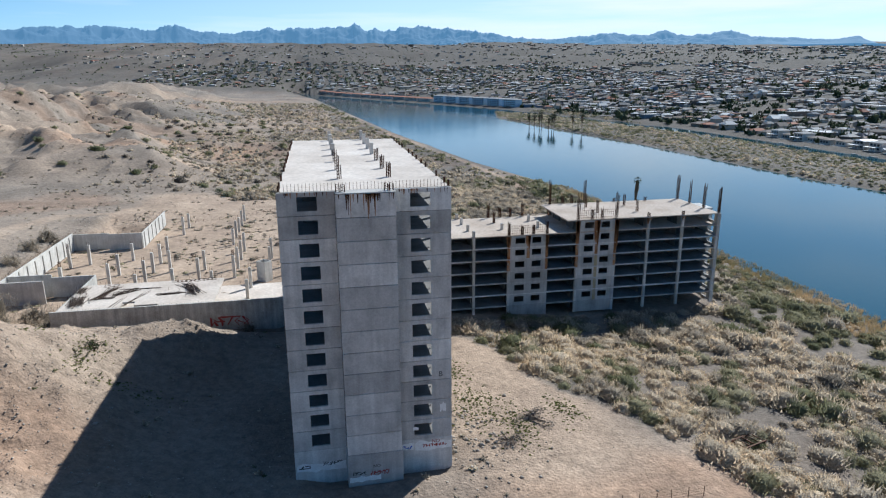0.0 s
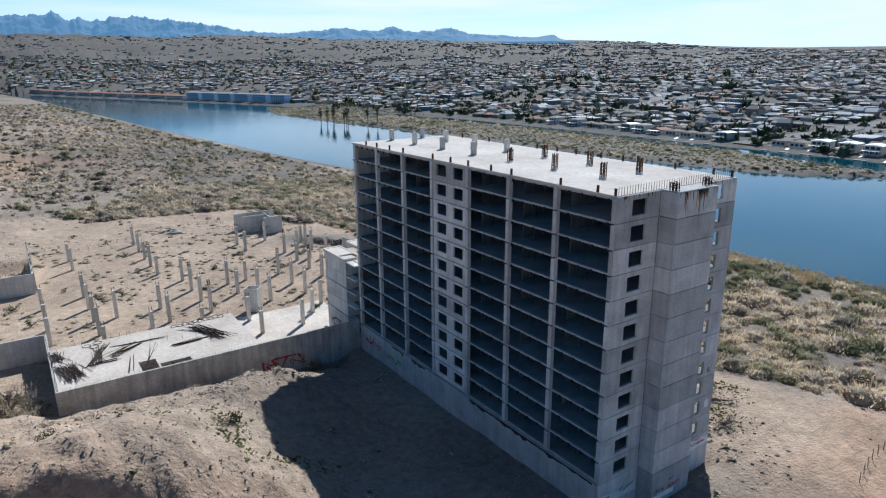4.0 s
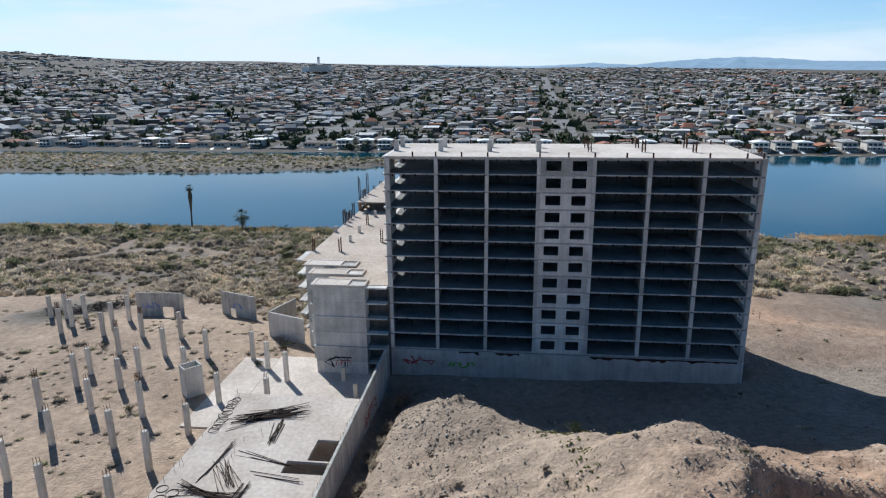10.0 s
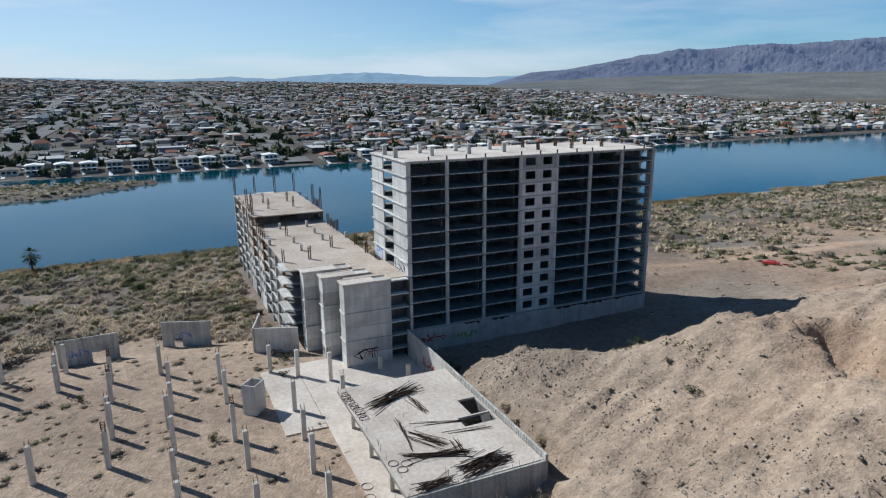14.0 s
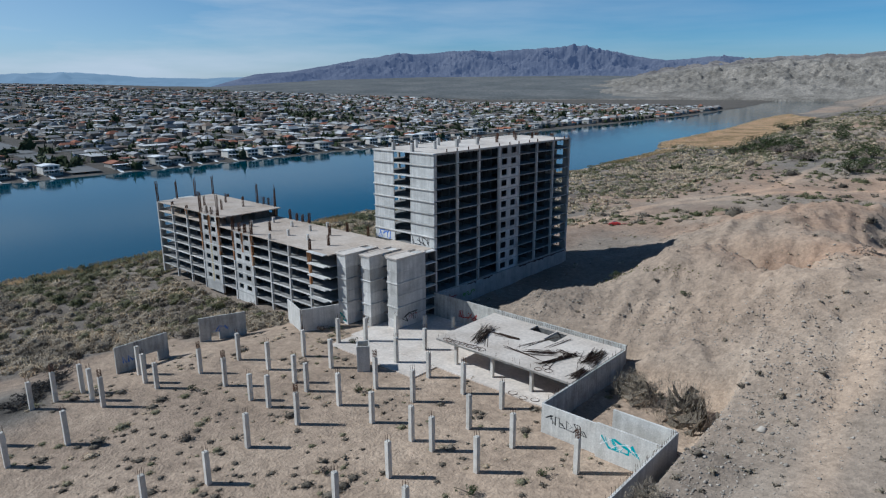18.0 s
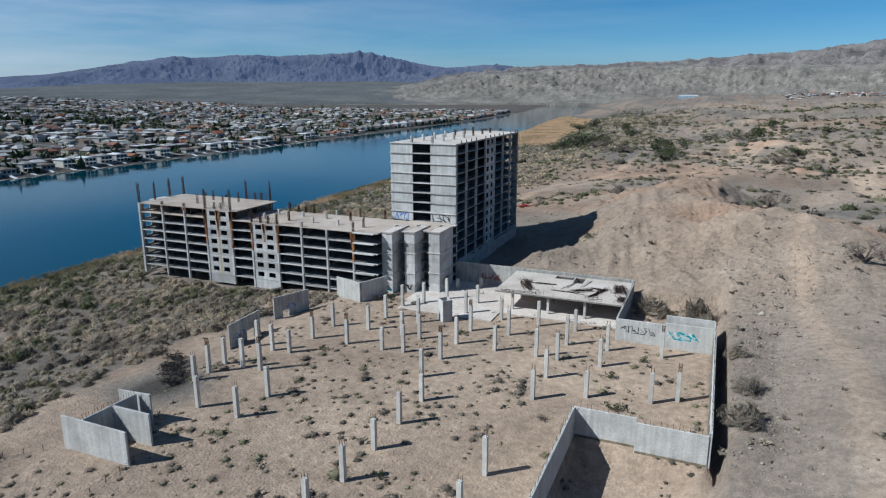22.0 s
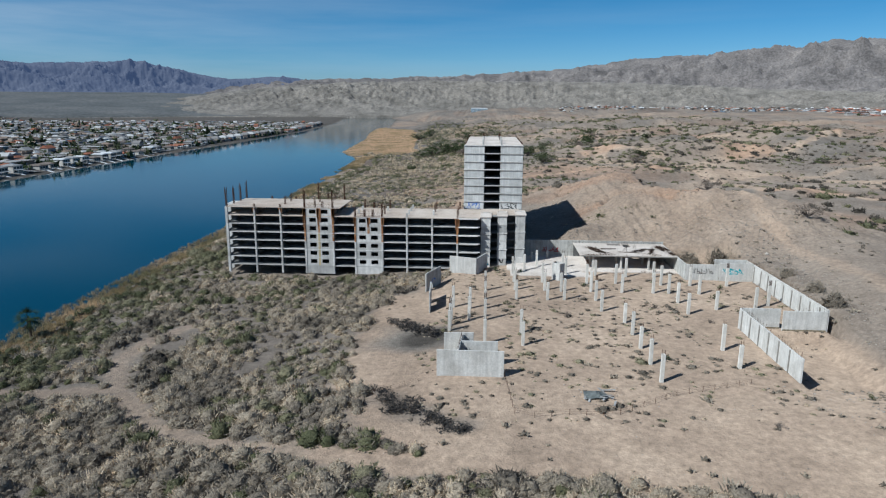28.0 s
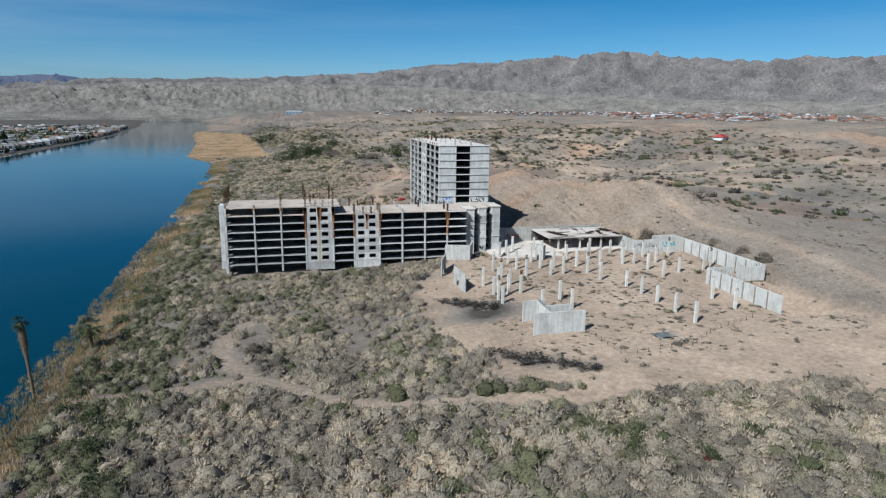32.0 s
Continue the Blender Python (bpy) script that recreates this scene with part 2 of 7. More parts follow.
def part(name, me, parent=None, at=None, label=""):
    """Links a mesh as one object, under a thing or a part."""
    ob = new(name, me)
    ob.parent = parent
    if at is not None:
        ob.matrix_basis = at
    if label:
        ob["label"] = label
    return ob


BOXES = {}


def box_mesh(name, sx, sy, sz, material, bevel=0.03):
    """A box with chamfered upright and top edges, from its base centre upwards. Alike boxes share one mesh."""
    key = (name, round(sx, 3), round(sy, 3), round(sz, 3), material.name)
    if key not in BOXES:
        c = min(bevel, sx * 0.2, sy * 0.2, sz * 0.2)
        hx, hy = sx / 2, sy / 2

        def ring(ix, iy, z):
            ax, ay = hx - ix, hy - iy
            return [(-ax + c, -ay, z), (ax - c, -ay, z), (ax, -ay + c, z), (ax, ay - c, z), (ax - c, ay, z), (-ax + c, ay, z), (-ax, ay - c, z), (-ax, -ay + c, z)]
        v = ring(0, 0, 0) + ring(0, 0, sz - c) + ring(c, c, sz)
        f = [tuple(range(7, -1, -1)), tuple(range(16, 24))]
        for r in (0, 8):
            f += [(r + i, r + (i + 1) % 8, r + 8 + (i + 1) % 8, r + 8 + i) for i in range(8)]
        BOXES[key] = mesh_from(name, v, f, material)
    return BOXES[key]


def box(name, x0, x1, y0, y1, z0, z1, material, parent=None, label="", bevel=0.03, turn=0.0):
    me = box_mesh(name, x1 - x0, y1 - y0, z1 - z0, material, bevel)
    return part(name, me, parent, pose((x0 + x1) / 2, (y0 + y1) / 2, z0, 0, 0, turn), label)


def thing(name, label, category, group="", kind="", at=None):
    ob = new(name)
    ob.empty_display_size = 0.5
    if at is not None:
        ob.matrix_basis = at
    return tagged(ob, label, category, group, kind)


# ---- noise and the lie of the land ----
def smooth(a, b, x):
    t = np.clip((x - a) / (b - a), 0, 1)
    return t * t * (3 - 2 * t)


def lattice(ix, iy, seed):
    h = (ix.astype(np.int64) * 374761393 + iy.astype(np.int64) * 668265263 + seed * 1274126177) & 0x7FFFFFFF
    h = ((h ^ (h >> 13)) * 1103515245 + 12345) & 0x7FFFFFFF
    return ((h ^ (h >> 16)) & 0xFFFF) / 65535.0


def vnoise(x, y, seed=0):
    ix, iy = np.floor(x), np.floor(y)
    fx, fy = x - ix, y - iy
    fx, fy = fx * fx * (3 - 2 * fx), fy * fy * (3 - 2 * fy)
    a, b = lattice(ix, iy, seed), lattice(ix + 1, iy, seed)
    c, d = lattice(ix, iy + 1, seed), lattice(ix + 1, iy + 1, seed)
    return (a + (b - a) * fx) * (1 - fy) + (c + (d - c) * fx) * fy


def fbm(x, y, octaves=4, seed=0, ridged=False):
    total, amp, norm = 0.0, 1.0, 0.0
    for o in range(octaves):
        v = vnoise(x * 2 ** o + 17.3 * o, y * 2 ** o - 9.1 * o, seed + o)
        if ridged:
            v = 1 - np.abs(2 * v - 1)
        total, norm, amp = total + v * amp, norm + amp, amp * 0.5
    return total / norm


WATER_Z = -10.0


def near_bank(y):
    return np.interp(y, [-2600, -2050, -1300, -1150, -969, -700, -425, -330, -250, 0, 320, 424, 658, 912, 1537, 2100], [470, 349, 258, 262, 244, 205, 182, 145, 140, 132, 126, 106, 79, 59, 8, -60])


def far_bank(y):
    return np.interp(y, [-2600, -1630, -1000, -600, -100, 600, 800, 1037, 1291, 1953, 2100], [640, 470, 392, 386, 372, 384, 350, 300, 205, -40, -60])


def mound(x, y, cx, cy, h, sx, sy, turn=0.0):
    c, s = math.cos(radians(turn)), math.sin(radians(turn))
    u, v = (x - cx) * c + (y - cy) * s, -(x - cx) * s + (y - cy) * c
    return h * np.exp(-(u / sx) ** 2 / 2 - (v / sy) ** 2 / 2)


def land(x, y):
    """Height of the ground at (x, y)."""
    x, y = np.asarray(x, float), np.asarray(y, float)
    xn, xf = near_bank(y), far_bank(y)
    s = xn - x
    site = np.interp(s, [-30, -4, 0, 6, 35, 70, 95, 118, 160, 200, 260, 400, 900, 2500, 6000], [-14, -11, -10.2, -9.0, -8.3, -7.8, -6.0, -4.2, -3.6, -2.6, 0.5, 5, 12, 30, 90])
    north = np.interp(s, [-30, -4, 0, 6, 60, 150, 190, 260, 340, 480, 650, 900, 1500, 6000], [-14, -11, -10.2, -9.0, -8.4, -7.8, -3.0, 6, 12, 19, 24, 18, 12, 60])
    k = smooth(290, 420, y)
    west = site * (1 - k) + north * k
    clear = smooth(60, 200, np.hypot(x + 20, y - 190) - 60)
    out = smooth(70, 260, s)
    west = west + out * (fbm(x / 130, y / 130, 4, 3) - 0.5) * 14 * clear
    west = west + out * (fbm(x / 45, y / 45, 4, 8, True) - 0.5) * 7 * smooth(90, 220, np.hypot(x + 20, y - 190) - 40)
    west = west + 5 * smooth(-60, -200, y) * smooth(40, 140, s) + mound(x, y, 38, 82, 3.0, 24, 26)
    # badland ridges and gullies north and south of the site
    bad = fbm(x / 170 + 0.5 * fbm(x / 90, y / 90, 2, 49), y / 170, 5, 41, True)
    rough = np.maximum(smooth(290, 420, y), 0.4 * smooth(40, -160, y))
    west = west + smooth(165, 330, s) * rough * (smooth(0.48, 0.72, bad) - 0.35) * 21 * smooth(1500, 800, s)
    # flat benches with crumbling scarps
    bench = fbm(x / 115 + 3.1, y / 115, 4, 63) + (fbm(x / 16, y / 16, 3, 64) - 0.5) * 0.07
    west = west + smooth(150, 230, s) * rough * smooth(1500, 900, s) * (4.5 * smooth(0.40, 0.435, bench) + 5.5 * smooth(0.53, 0.565, bench) + 4.0 * smooth(0.63, 0.66, bench) - 6.0)
    gully = fbm(x / 42 + 0.6 * fbm(x / 60, y / 60, 2, 47), y / 42, 4, 45, True)
    west = west + smooth(140, 260, s) * rough * (gully - 0.62) * 15 * smooth(1800, 900, s)
    west = west + smooth(150, 240, s) * rough * (fbm(x / 13, y / 13, 3, 46, True) - 0.6) * 3.2
    west = west + mound(x, y, -66, 247, 2.6, 8, 7) + mound(x, y, -99, 188, 5.5, 13, 38)
    # ridges, a scarped pit and a ravine that stand out in the badlands
    west = west + mound(x, y, -112, 445, 10, 62, 13, 110) + mound(x, y, -94, 362, 5.5, 30, 12, 20) + mound(x, y, -55, 505, 6.5, 60, 12, 12) + mound(x, y, -190, 640, 9, 70, 16, 25)
    west = west - 7.5 * smooth(1.25, 0.85, np.hypot((x + 72) / 16, (y - 417) / 9) + (fbm(x / 8, y / 8, 3, 26) - 0.5) * 0.5)
    west = west - mound(x, y, -96, -8, 6.5, 40, 9, 70) + mound(x, y, -58, 12, 4.5, 34, 9, 62)
    # spoil heaps west of the tower, rilled down their slopes, and the pit dug into them
    hill = mound(x, y, -51, 96, 5.6, 8, 7) + mound(x, y, -68, 104, 6.1, 17, 12) + mound(x, y, -98, 112, 10.8, 26, 30) + mound(x, y, -90, 78, 5.5, 20, 20) + mound(x, y, -58, 55, 10.7, 22, 22) + mound(x, y, -62, 5, 8.6, 36, 30) + mound(x, y, -78, 128, 1.5, 14, 16) + mound(x, y, -42, 104, 6.6, 10, 16) + mound(x, y, -26, 122, 4.6, 9, 7) + mound(x, y, -88, 150, -1.9, 14, 14)
    steep = smooth(1.0, 6.0, hill)
    rill = fbm(x / 5.5 + 0.25 * y / 5.5 + fbm(x / 14, y / 14, 2, 24) * 1.6, y / 24, 4, 21, True)
    hill = hill + steep * ((rill - 0.55) * 2.6 + (fbm(x / 8, y / 8, 4, 22, True) - 0.55) * 2.0 + (fbm(x / 2.6, y / 2.6, 3, 23, True) - 0.55) * 0.8)
    # clods, gravel ribs and slumped edges on the heaps
    loose = smooth(0.35, 0.55, fbm(x / 11, y / 11, 3, 30))
    hill = hill + steep * ((fbm(x / 1.7 + 0.4 * y / 1.7, y / 4.5, 3, 31, True) - 0.55) * 0.85 + loose * (fbm(x / 1.3, y / 1.3, 2, 32) - 0.5) * 0.75)
    crumble = (fbm(x / 9, y / 9, 3, 27) - 0.5) * 5
    pit = smooth(0, 3.2, 92.5 - y + 0.42 * (-52 - x) + crumble) * smooth(-76, -66, x + crumble) * smooth(-43, -49, x + crumble) * smooth(62, 76, y)
    west = west + hill - 8.0 * pit
    west = west + smooth(40, 120, s) * (fbm(x / 7, y / 7, 3, 28) - 0.5) * 0.9 + smooth(15, 60, s) * (fbm(x / 3, y / 3, 2, 29) - 0.5) * 0.4
    west = west + smooth(-700, -2400, y) * smooth(0, 150, s) * 12
    e = x - xf
    edge = np.interp(e, [-14, -3, 0, 4, 40], [-13.5, -11, -10.1, -8.2, -6.8])
    east = edge + np.clip(e - 60, 0, None) * 0.021 + np.clip(y - 100, 0, None) * 0.026 * smooth(0, 500, e) - np.clip(-y - 300, 0, None) * 0.012 * smooth(0, 500, e)
    east = np.maximum(east, edge) + (fbm(x / 300, y / 300, 3, 5) - 0.5) * 12 * smooth(200, 1200, e)
    z = np.where(s > -30, west, np.where(e > -14, east, -14.0))
    # the plain that climbs northwards to the mountains
    az, reach = np.degrees(np.arctan2(y, x)), np.hypot(x, y)
    lift = np.interp(az, [25, 40, 55, 75, 100, 112, 180], [90, 160, 195, 225, 222, 205, 160])
    rise = np.clip((reach - 1700) / 2700, 0, 1.2)
    plain = -6 + (lift + 6) * rise ** 1.15 + (fbm(x / 160, y / 160, 4, 15, True) - 0.5) * 20 * smooth(1700, 2600, reach) + (fbm(x / 520, y / 520, 4, 16, True) - 0.55) * 70 * smooth(2300, 2900, reach) * smooth(4200, 3600, reach)
    w = smooth(1200, 2200, reach) * smooth(22, 45, az) * smooth(-900, 200, y)
    w = np.maximum(np.where((s < 4) & (e < 4), 0, w * smooth(0, 60, np.maximum(s, e))), smooth(1990, 2080, y) * w)
    z = z * (1 - w) + np.maximum(plain, np.where(s > 0, -9, -7)) * w
    # the long low island near the far bank
    ic = np.interp(y, [180, 230, 500, 800, 950], [328, 315, 311, 282, 270])
    iw = np.interp(y, [175, 215, 300, 600, 850, 960], [0, 24, 48, 52, 42, 0])
    isle = -11.5 + 3.4 * smooth(1.05, 0.75, np.abs(x - ic) / np.maximum(iw, 0.1)) * (iw > 0.5)
    z = np.maximum(z, np.where(iw > 0.5, isle, -20))
    # a backwater behind the reed flat
    pond = np.hypot((x - 205 + 0.25 * (y + 1650)) / 32, (y + 1650) / 190)
    return np.where(pond < 1.2, np.minimum(z, -12.5 + 4.5 * smooth(0.9, 1.2, pond)), z)


def yard(x, y):
    """Ground with the levelled yard and the cut beside its walls."""
    z = land(x, y)
    flat = smooth(24, 16, x + 0 * y) * smooth(-76, -72.5, x) * smooth(136, 140, y) * smooth(262, 246, y)
    z = z * (1 - flat) + (-4.0) * flat
    cut = smooth(-53.2, -54, x) * smooth(-72, -68, x) * smooth(211.5, 213, y) * smooth(246, 240, y)
    z = z - cut * 2.5
    # a ditch at the foot of the retaining wall
    z = z - 2.6 * np.exp(-((y - 134.9) / 2.0) ** 2) * smooth(-58, -52, x) * smooth(-5, -9, x)
    z = z + (2.0 * smooth(-74.9, -75.8, x) * smooth(-85, -77, x) - 2.8 * smooth(-75.7, -75.0, x) * smooth(-72.9, -73.6, x)) * smooth(160, 165, y) * smooth(219, 211, y)
    base = smooth(-2, 0, x) * smooth(19, 17, x) * smooth(74, 76, y) * smooth(138, 136, y)
    z = z * (1 - base) + (-3.6) * base
    return z


# ---- ground, water, far ranges ----
def stretched(lo, hi, step, far_lo, far_hi, grow=1.09):
    mid = list(np.arange(lo, hi + step / 2, step))
    a, d = lo, step
    while a > far_lo:
        d = min(d * grow, 160)
        a -= d
        mid.insert(0, a)
    a, d = hi, step
    while a < far_hi:
        d = min(d * grow, 160)
        a += d
        mid.append(a)
    return np.array(mid)


PILLARC = surface("pillar_concrete", [(0.3, (0.49, 0.455, 0.40)), (0.7, (0.63, 0.59, 0.53))], 0.8, 0.9, fine=0.12, streak=0.15, per="object", spread=0.12)
GROUND = surface("desert_sand", [(0.28, (0.195, 0.158, 0.127)), (0.43, (0.238, 0.193, 0.156)), (0.56, (0.273, 0.223, 0.180)), (0.75, (0.322, 0.267, 0.218))], 0.06, 0.97, fine=0.2, bump=0.95, bump_scale=2.2, detail=14)
_gn, _gl = GROUND.node_tree.nodes, GROUND.node_tree.links
_base = _gn["Principled BSDF"].inputs["Base Color"]
_attr = _gn.new("ShaderNodeAttribute")
_attr.attribute_name = "soil"
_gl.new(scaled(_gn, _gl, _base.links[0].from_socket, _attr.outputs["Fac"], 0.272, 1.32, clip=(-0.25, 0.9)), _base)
# grey gravel where the soil is dark, pinkish sand where it is pale; dark litter in specks
_hue = _gn.new("ShaderNodeValToRGB")
_hue.color_ramp.elements[0].color, _hue.color_ramp.elements[1].color = (0.95, 1.0, 1.03, 1), (1.09, 1.0, 0.90, 1)
_hue.color_ramp.elements[0].position, _hue.color_ramp.elements[1].position = 0.2, 0.75
_gl.new(_attr.outputs["Fac"], _hue.inputs["Fac"])
_mul = _gn.new("ShaderNodeVectorMath")
_mul.operation = "MULTIPLY"
_gl.new(_base.links[0].from_socket, _mul.inputs[0])
_gl.new(_hue.outputs["Color"], _mul.inputs[1])
_red = _gn.new("ShaderNodeAttribute")
_red.attribute_name = "clay"
_clay = _gn.new("ShaderNodeMix")
_clay.data_type = "RGBA"
_clay.blend_type = "MULTIPLY"
_clay.inputs["B"].default_value = (1.03, 0.91, 0.84, 1)
_gl.new(_red.outputs["Fac"], _clay.inputs["Factor"])
_gl.new(_mul.outputs["Vector"], _clay.inputs["A"])
_spot = _gn.new("ShaderNodeTexNoise")
_spot.inputs["Scale"].default_value, _spot.inputs["Detail"].default_value, _spot.inputs["Roughness"].default_value = 0.35, 9.0, 0.72
_pos = _gn.new("ShaderNodeNewGeometry")
_gl.new(_pos.outputs["Position"], _spot.inputs["Vector"])
_grit = _gn.new("ShaderNodeTexNoise")
_grit.inputs["Scale"].default_value, _grit.inputs["Detail"].default_value, _grit.inputs["Roughness"].default_value = 2.6, 7.0, 0.7
_gl.new(_pos.outputs["Position"], _grit.inputs["Vector"])
_speck = scaled(_gn, _gl, _clay.outputs["Result"], _spot.outputs["Fac"], 1.04, 0.74, clip=(0.5, 0.74))
_gl.new(scaled(_gn, _gl, _speck, _grit.outputs["Fac"], 0.86, 1.13, clip=(0.34, 0.66)), _base)
gx = np.concatenate([stretched(-420, -132, 3.2, -4800, -134, 1.08), stretched(-130, 128, 1.7, -131, 4800, 1.06)])
gy = np.concatenate([stretched(-500, -14, 4.0, -4800, -15, 1.07), stretched(-11, 300, 1.6, -12, 301, 1.05), stretched(304, 700, 3.2, 303, 4800, 1.07)])
gx, gy = np.sort(gx), np.sort(gy)
gx, gy = gx[np.append(np.diff(gx) > 0.9, True)], gy[np.append(np.diff(gy) > 0.9, True)]
gx = np.concatenate([gx[gx < -86], np.arange(-85.5, -6, 0.9), gx[gx > -6]])
gy = np.concatenate([gy[gy < 46], np.arange(46.5, 138, 0.9), gy[gy > 138]])
X, Y = np.meshgrid(gx, gy)
Z = yard(X, Y)
nx, ny = len(gx), len(gy)
ii = (np.arange(ny - 1)[:, None] * nx + np.arange(nx - 1)[None, :]).ravel()
ground = part("ground", raw_mesh("ground", np.stack([X.ravel(), Y.ravel(), Z.ravel()], 1), np.stack([ii, ii + 1, ii + nx + 1, ii + nx], 1), 4, GROUND, True))
tagged(ground, "dry sandy desert ground with gullies and spoil heaps", "ground", kind="structure")

water = part("water", mesh_from("water", [(-900, -2700, WATER_Z), (700, -2700, WATER_Z), (700, 2200, WATER_Z), (-900, 2200, WATER_Z)], [(0, 1, 2, 3)], WATER))
tagged(water, "calm blue river reflecting the sky", "water", kind="structure")


def level(x, y):
    return float(yard(np.array([float(x)]), np.array([float(y)]))[0])


# ---- the tower ----
TX0, TX1, TY0, TY1, TTOP, STOREY = -3.3, 17.1, 77.2, 136.4, 35.0, 2.8
T_LINES = [TY1 - 0.25, 128.2, 119.9, 111.6, 102.9, 94.3, 86.0, TY0 + 0.25]


def window_panel(name, width, height, openings, thick, material, sill=0.75, head=2.15):
    """A wall panel in the xz plane with oblong openings [(x0, x1)] that go through it; its base is at the middle of the wall."""
    xs = sorted({-width / 2, width / 2, *[v for o in openings for v in o]})
    zs = [0.0, sill, head, height]
    v, f = [], []

    def quad(a, b, c, d):
        v.extend((a, b, c, d))
        f.append((len(v) - 4, len(v) - 3, len(v) - 2, len(v) - 1))
    h = thick / 2
    for i in range(len(xs) - 1):
        hole = any(abs(xs[i] - o[0]) < 1e-6 for o in openings)
        for j in range(3):
            a, b, c, d = xs[i], xs[i + 1], zs[j], zs[j + 1]
            if hole and j == 1:
                quad((a, -h, c), (a, h, c), (b, h, c), (b, -h, c))
                quad((a, -h, d), (b, -h, d), (b, h, d), (a, h, d))
                quad((a, -h, c), (a, -h, d), (a, h, d), (a, h, c))
                quad((b, -h, c), (b, h, c), (b, h, d), (b, -h, d))
            else:
                quad((a, -h, c), (b, -h, c), (b, -h, d), (a, -h, d))
                quad((a, h, c), (a, h, d), (b, h, d), (b, h, c))
    w = width / 2
    quad((-w, -h, 0), (-w, -h, height), (-w, h, height), (-w, h, 0))
    quad((w, -h, 0), (w, h, 0), (w, h, height), (w, -h, height))
    quad((-w, -h, height), (w, -h, height), (w, h, height), (-w, h, height))
    quad((-w, -h, 0), (-w, h, 0), (w, h, 0), (w, -h, 0))
    return mesh_from(name, v, f, material)


tower = thing("hotel_tower", "unfinished grey concrete hotel tower with open dark storeys", "building")
for k in range(13):
    z = TTOP - k * STOREY
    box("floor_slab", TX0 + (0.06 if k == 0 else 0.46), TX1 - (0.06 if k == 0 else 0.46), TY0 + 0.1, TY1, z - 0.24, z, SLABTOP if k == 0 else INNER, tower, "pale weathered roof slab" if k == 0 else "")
    for x in (TX0 + 0.2, TX1 - 0.45):
        box("edge_beam", x, x + 0.25, TY0 + 0.2, TY1 - 0.05, z - 0.5 if k == 0 else z - 0.2, z - 0.25 if k == 0 else z + 0.01, PALEEDGE, tower)
ZB = TTOP - 12 * STOREY
for k in range(12):
    z = TTOP - (k + 1) * STOREY
    h = STOREY - 0.24
    for side, x in ((-1, TX0 + 0.25), (1, TX1 - 0.25)):
        for y in T_LINES:
            box("column", x - 0.35, x + 0.25, y - 0.3, y + 0.3, z, z + h, CONCRETE, tower)
        me = window_panel("window_panel", 8.2, h, [(-3.2, -0.95), (0.8, 3.2)], 0.25, CONCRETE, 0.6, 2.2)
        part("window_panel", me, tower, pose(x, 107.25, z, 0, 0, 90))
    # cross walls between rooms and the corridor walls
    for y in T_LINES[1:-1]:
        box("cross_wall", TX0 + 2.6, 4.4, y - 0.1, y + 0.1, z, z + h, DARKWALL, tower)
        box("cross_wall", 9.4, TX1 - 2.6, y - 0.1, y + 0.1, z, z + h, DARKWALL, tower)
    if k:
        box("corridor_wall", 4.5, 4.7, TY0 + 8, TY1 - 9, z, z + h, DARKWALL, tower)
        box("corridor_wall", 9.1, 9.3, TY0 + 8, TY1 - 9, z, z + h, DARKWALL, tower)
    # north end: two panels a storey, with a gap between
    if k < 8:
        box("end_panel", 10.1, TX1, TY1 + 0.02, TY1 + 0.3, z + 0.02, z + STOREY - 0.26, PALE, tower)
        box("end_panel", TX0, 4.5, TY1 + 0.02, TY1 + 0.3, z + 0.02, z + STOREY - 0.26, PALE, tower)
        box("end_ledge", TX0 - 0.1, TX1 + 0.1, TY1 + 0.01, TY1 + 0.62, z + STOREY - 0.25, z + STOREY - 0.01, CONCRETE, tower)
    # south end: window panels each side of a projecting shaft
    me = window_panel("end_window_panel", 6.6, STOREY - 0.07, [(-1.05, 1.25)], 0.3, CONCRETE, 0.5, 2.2)
    part("end_window_panel", me, tower, pose(TX0 + 3.25, TY0 - 0.06, z))
    me = window_panel("end_window_panel", 7.0, STOREY - 0.07, [(-1.5, 0.95)], 0.3, CONCRETE, 0.5, 2.2)
    part("end_window_panel", me, tower, pose(TX1 - 3.45, TY0 - 0.06, z))
    box("shaft_panel", 3.3, 10.2, TY0 - 2.4, TY0 - 0.2, z + 0.01, z + STOREY - 0.06, CONCRETE, tower)
box("shaft_cap", 3.3, 10.2, TY0 - 2.4, TY0 - 0.2, TTOP, TTOP + 0.05, CONCRETE, tower)
box("base_wall", TX0 - 0.12, TX0 + 0.2, TY0, TY1, -6.5, ZB - 0.25, CONCRETE, tower, "bluish grey concrete base wall with graffiti")
box("base_wall", TX1 - 0.2, TX1 + 0.12, TY0, TY1, -6.5, ZB - 0.25, CONCRETE, tower)
box("base_wall", TX0 - 0.12, TX1 + 0.12, TY0 - 0.25, TY0, -6.5, ZB - 0.02, CONCRETE, tower)
box("base_wall", 3.2, 10.3, TY0 - 2.5, TY0 - 0.26, -6.5, ZB, CONCRETE, tower)
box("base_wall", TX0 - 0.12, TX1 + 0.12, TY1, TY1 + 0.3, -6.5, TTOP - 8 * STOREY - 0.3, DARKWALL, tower)

